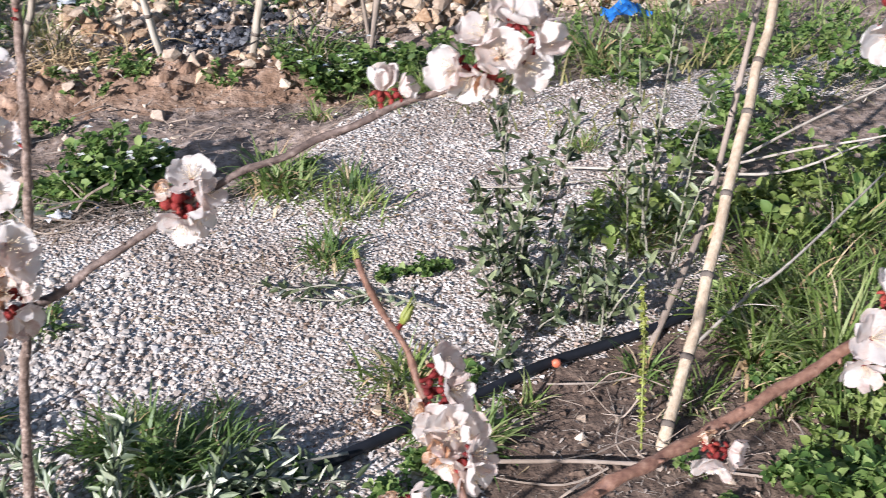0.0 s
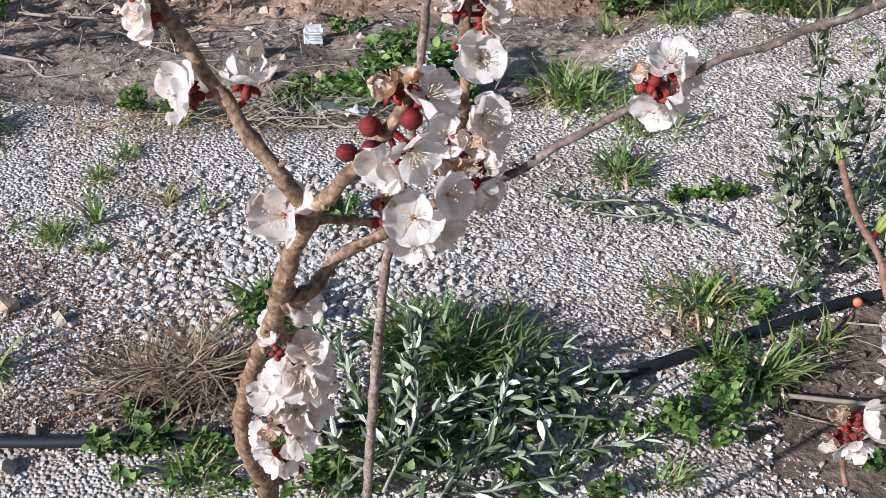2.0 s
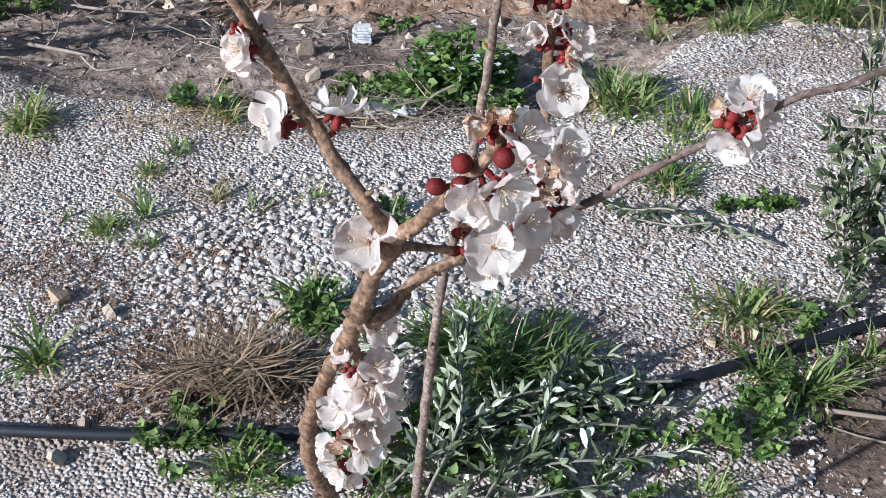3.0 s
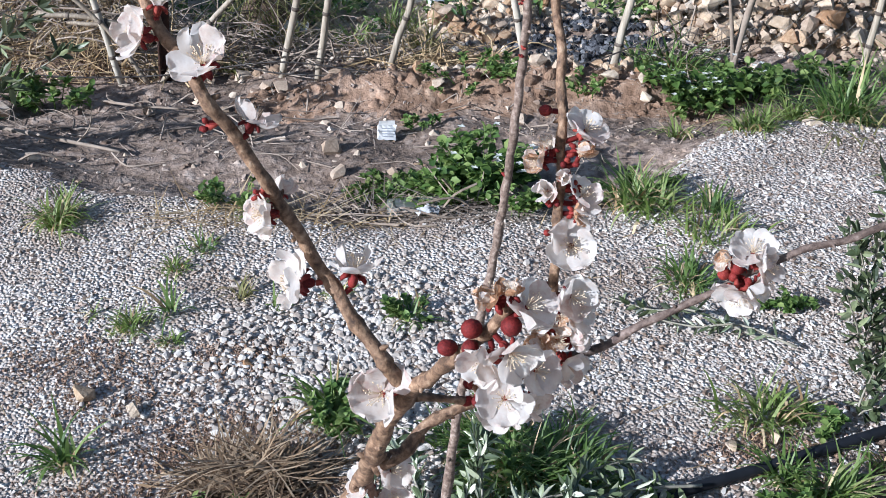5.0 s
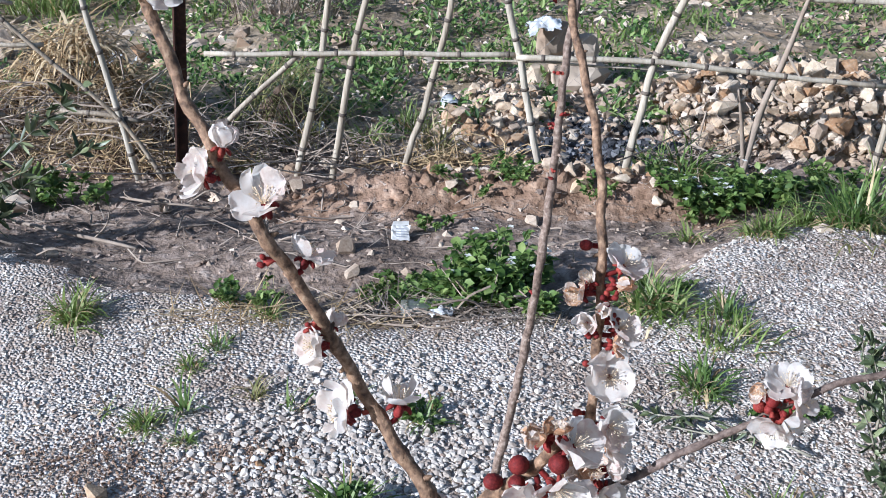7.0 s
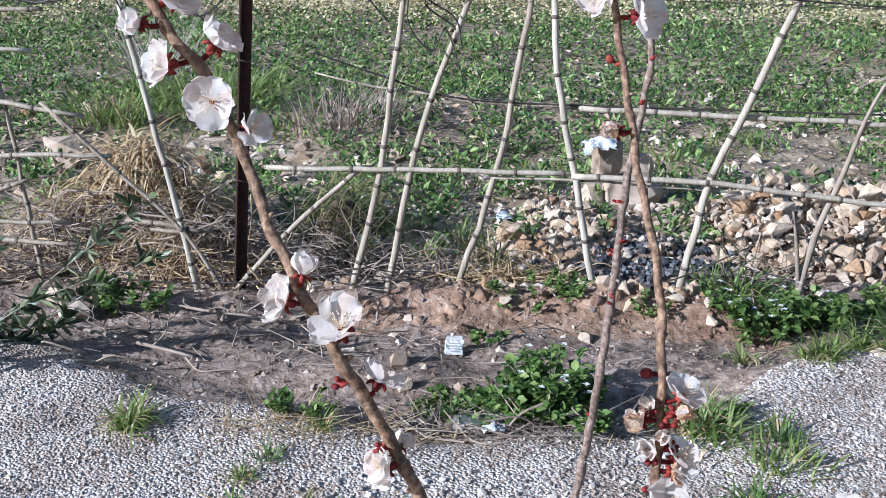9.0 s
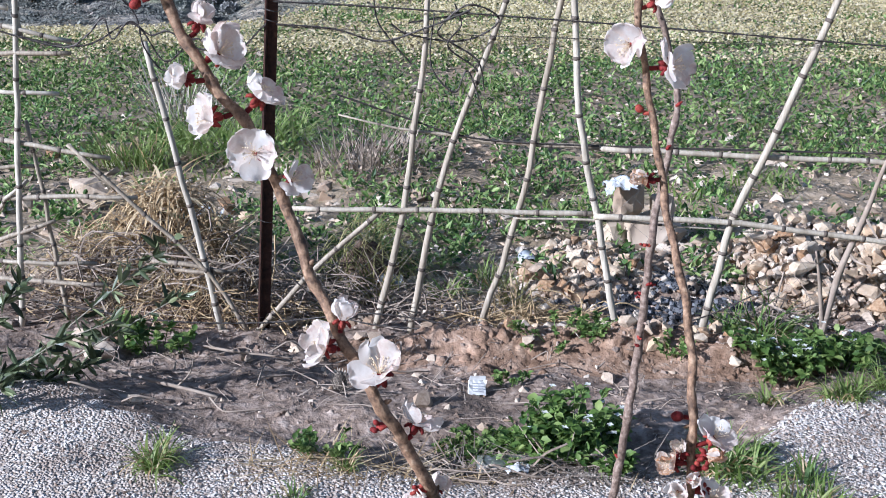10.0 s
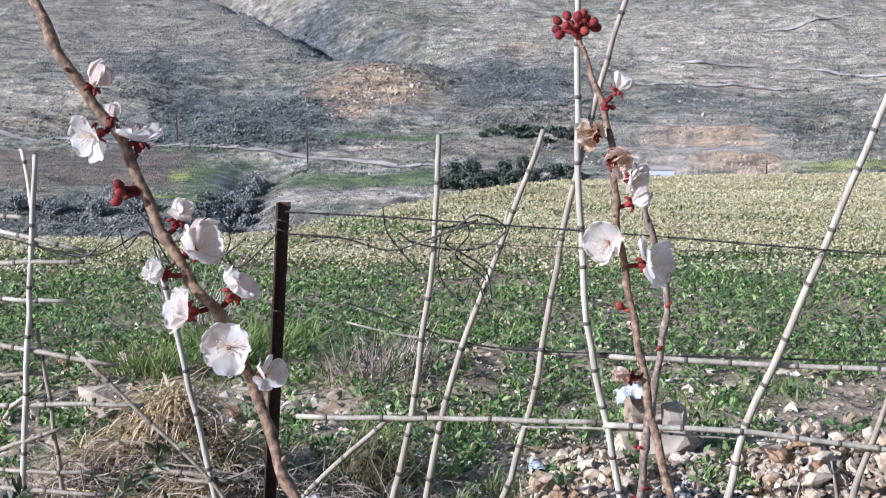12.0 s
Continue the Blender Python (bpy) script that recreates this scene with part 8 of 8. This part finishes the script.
def calyx_mesh():
    """Crimson cup with five bent-back sepals, behind the petals; one unit is the petal's length."""
    pieces = [tube([(0, 0, -0.62, 0.1), (0, 0, -0.55, 0.16), (0, 0, -0.35, 0.21), (0, 0, -0.14, 0.2), (0, 0, -0.08, 0.17), (0, 0, -0.07, 0.08)], 10, 0.06)]
    for k in range(5):
        a = k * 1.2566 + 0.6
        c, s = math.cos(a), math.sin(a)
        sv, sf = tube([(0.2 * c, 0.2 * s, -0.05, 0.09), (0.34 * c, 0.34 * s, -0.1, 0.15), (0.46 * c, 0.46 * s, -0.24, 0.11), (0.5 * c, 0.5 * s, -0.38, 0.02)], 6)
        flat = []
        for q in sv:
            out = q[0] * c + q[1] * s
            flat.append((q[0], q[1], q[2] * 0.75 - 0.22 * out))
        pieces.append((flat, sf))
    v, f = joined(pieces)
    return mesh_of("blossom", [(q[0] * 0.98, q[1] * 0.98, q[2] * 0.92) for q in v], f, CALYX, True)


def stamen_mesh(seed, spread):
    r = np.random.default_rng(seed)
    pieces = []
    for k in range(22):
        a, t = r.random() * 6.283, spread * (0.25 + 0.75 * r.random())
        ln = 0.5 + 0.22 * r.random()
        tip = np.array([math.cos(a) * math.sin(t), math.sin(a) * math.sin(t), math.cos(t)]) * ln
        pieces.append(tube([(0.03 * math.cos(a), 0.03 * math.sin(a), 0, 0.009), (*(tip * 0.5), 0.007), (*(tip * 0.94), 0.007), (*(tip * 0.97), 0.03), (*(tip * 1.05), 0.022)], 4))
    v, f = joined(pieces)
    return mesh_of("stamen_tuft", v, f, STAMEN)


def bud_mesh(name, count, seed):
    r = np.random.default_rng(seed)
    pieces = []
    for k in range(count):
        o = np.array([0, 0, 0.3]) if count == 1 else np.array([0.42 * math.cos(k * 2.1), 0.42 * math.sin(k * 2.1), 0.15 + 0.3 * r.random()])
        prof = [(-0.5, 0.08), (-0.4, 0.25), (-0.22, 0.36), (0.0, 0.4), (0.2, 0.37), (0.38, 0.25), (0.48, 0.06)]
        tip = o + np.array([o[0] * 0.5, o[1] * 0.5, 0]) * 0.4
        pieces.append(tube([(*(o + (tip - o) * (h + 0.4) + np.array([0, 0, h])), w * (0.85 if count > 1 else 1.0)) for h, w in prof], 10, 0.08, True, seed + k))
    v, f = joined(pieces)
    return mesh_of(name, v, f, CALYX, True)


def leafbud_mesh():
    pieces = []
    for k in range(5):
        a = k * 1.26
        pieces.append(tube([(0.08 * math.cos(a), 0.08 * math.sin(a), -0.3, 0.12), (0.2 * math.cos(a), 0.2 * math.sin(a), 0.2, 0.17), (0.16 * math.cos(a), 0.16 * math.sin(a), 0.7, 0.1), (0.22 * math.cos(a), 0.22 * math.sin(a), 1.0 + 0.1 * k, 0.02)], 6))
    v, f = joined(pieces)
    return mesh_of("leaf_bud", v, f, BUD_GREEN, True)


CALYX_MESH, STAMENS = calyx_mesh(), [stamen_mesh(1, 0.9), stamen_mesh(2, 0.5)]
BUDS = {"bud": bud_mesh("bud", 1, 1), "leafbud": leafbud_mesh()}
UNIT = 0.0112
fr = np.random.default_rng(77)


def blossom(at, facing, size, state):
    """A blossom, or a bud, on its short stalk; petals and stamens are its sub-parts."""
    at, facing = Vector(at), Vector(facing).normalized()
    if state == "buds":
        side = facing.orthogonal().normalized()
        for k in range(4):
            out = Matrix.Rotation(k * 1.7 + fr.random(), 3, facing) @ side
            blossom(at + (out * 0.55 + facing * 0.15 * (k % 2)) * UNIT * size * 0.55, facing + out * 0.7, size * 0.72, "bud")
        return
    s = UNIT * size
    spin = facing.to_track_quat("Z", "Y").to_matrix().to_4x4() @ pose(0, 0, 0, 0, 0, fr.random() * 360)
    m = Matrix.Translation(at - TREE_AT) @ spin @ Matrix.Diagonal((s, s, s, 1))
    if state in BUDS:
        name = {"bud": "bud", "leafbud": "leaf_bud"}[state]
        s *= 0.72
        ob = part(name, BUDS[state], tree, "green opening leaf bud" if state == "leafbud" else "closed crimson flower bud", Matrix.Translation(at - TREE_AT) @ spin @ Matrix.Diagonal((s, s, s, 1)))
        base = at - facing * s * 0.3
    else:
        ob = part("blossom", CALYX_MESH, tree, {"open": "open white blossom with crimson calyx", "cup": "half-open white blossom with crimson calyx", "wilt": "fading brownish blossom with crimson calyx"}[state], m)
        tilt = {"open": -14, "cup": -50, "wilt": -36}[state]
        meshes = OLD_PETALS if state == "wilt" else PETALS
        for k in range(5):
            if state == "wilt" and fr.random() < 0.25:
                continue
            jit = 24 if state == "wilt" else 15
            t = pose(0, 0, -0.02 + 0.015 * (k % 2), 0, 0, k * 72 + fr.normal() * 5) @ pose(0.1, 0, 0, fr.normal() * jit * 0.6, tilt + fr.normal() * jit, 0)
            sc = (0.96 if state != "wilt" else 0.72) + 0.12 * fr.random()
            part("petal", meshes[fr.integers(len(meshes))], ob, "", t @ Matrix.Diagonal((sc, sc * 1.2, sc, 1)))
        part("stamen_tuft", STAMENS[1 if state == "cup" else 0], ob, "pale stamens")
        base = at - facing * s * 0.6
    gap = WOOD[:, :3] - np.array(base)
    w = WOOD[np.argmin((gap ** 2).sum(1))]
    a, b = np.array(w[:3]), np.array(base)
    if np.linalg.norm(b - a) > 0.002:
        mid = (a + b) / 2 - np.array(facing) * 0.002
        v, f = tube([(*(a - np.array(TREE_AT)), 0.0018), (*(mid - np.array(TREE_AT)), 0.0014), (*(b - np.array(TREE_AT)), 0.0014)], 6)
        part("stalk", mesh_of("stalk", v, f, CALYX if np.linalg.norm(b - a) < 0.03 else BARK_RED, True), tree)


for group in (ON_A, ON_A_LOW, ON_STUB, ON_TRUNK, ON_B, ON_B_MID, ON_B_TOP, ON_B_TIP, ON_R, ON_R_TIP, ON_TWIG, ON_L, ON_SHOOT):
    for at, facing, size, state in group:
        blossom(at, facing, size * (0.46 if group is ON_SHOOT else 0.87 if group in (ON_A, ON_B_TOP) else 0.94), state)

# ---- single pebbles of the yard ----
PEBBLES = [array_mesh("pebble", *stone_shape(800 + k, 15, 0.5, 0.22), PEBBLE) for k in range(8)]
pr = np.random.default_rng(31)
count = 0
while count < 300:
    x, y = pr.normal(-0.15, 0.12), pr.normal(1.84, 0.13)
    if y > gravel_edge(x) or y < 1.5:
        continue
    put_stone("pebble", PEBBLES[pr.integers(8)], x, y, 0.006 + 0.0065 * pr.random(), 5000 + count, ground, 0.35)
    count += 1
n = 2400
x, y = pr.normal(-0.14, 0.16, n), pr.normal(1.86, 0.15, n)
keep = np.array([b < gravel_edge(a) and b > 1.4 for a, b in zip(x, y)])
v, f = scatter([stone_shape(820 + k, 24, 0.5, 0.08) for k in range(8)], on_ground(np.stack([x, y], 1)[keep], 0.003), 0.0045 + 0.0075 * pr.random(keep.sum()) ** 1.5, pr, 1.0)
PEBBLE_STUFF = surface("grey_pebble_mix", [(0.15, (0.27, 0.21, 0.165)), (0.35, (0.42, 0.37, 0.325)), (0.55, (0.5, 0.435, 0.37)), (0.75, (0.56, 0.515, 0.465)), (0.92, (0.65, 0.605, 0.555))], 50, 6.0, 0.95, 0.2, "island", 0.65, dark=0.75)
thing("pebbles", array_mesh("pebbles", v, f, PEBBLE_STUFF), "spill of coarse pale pebbles on the finer gravel", "pebbles", kind="stuff")
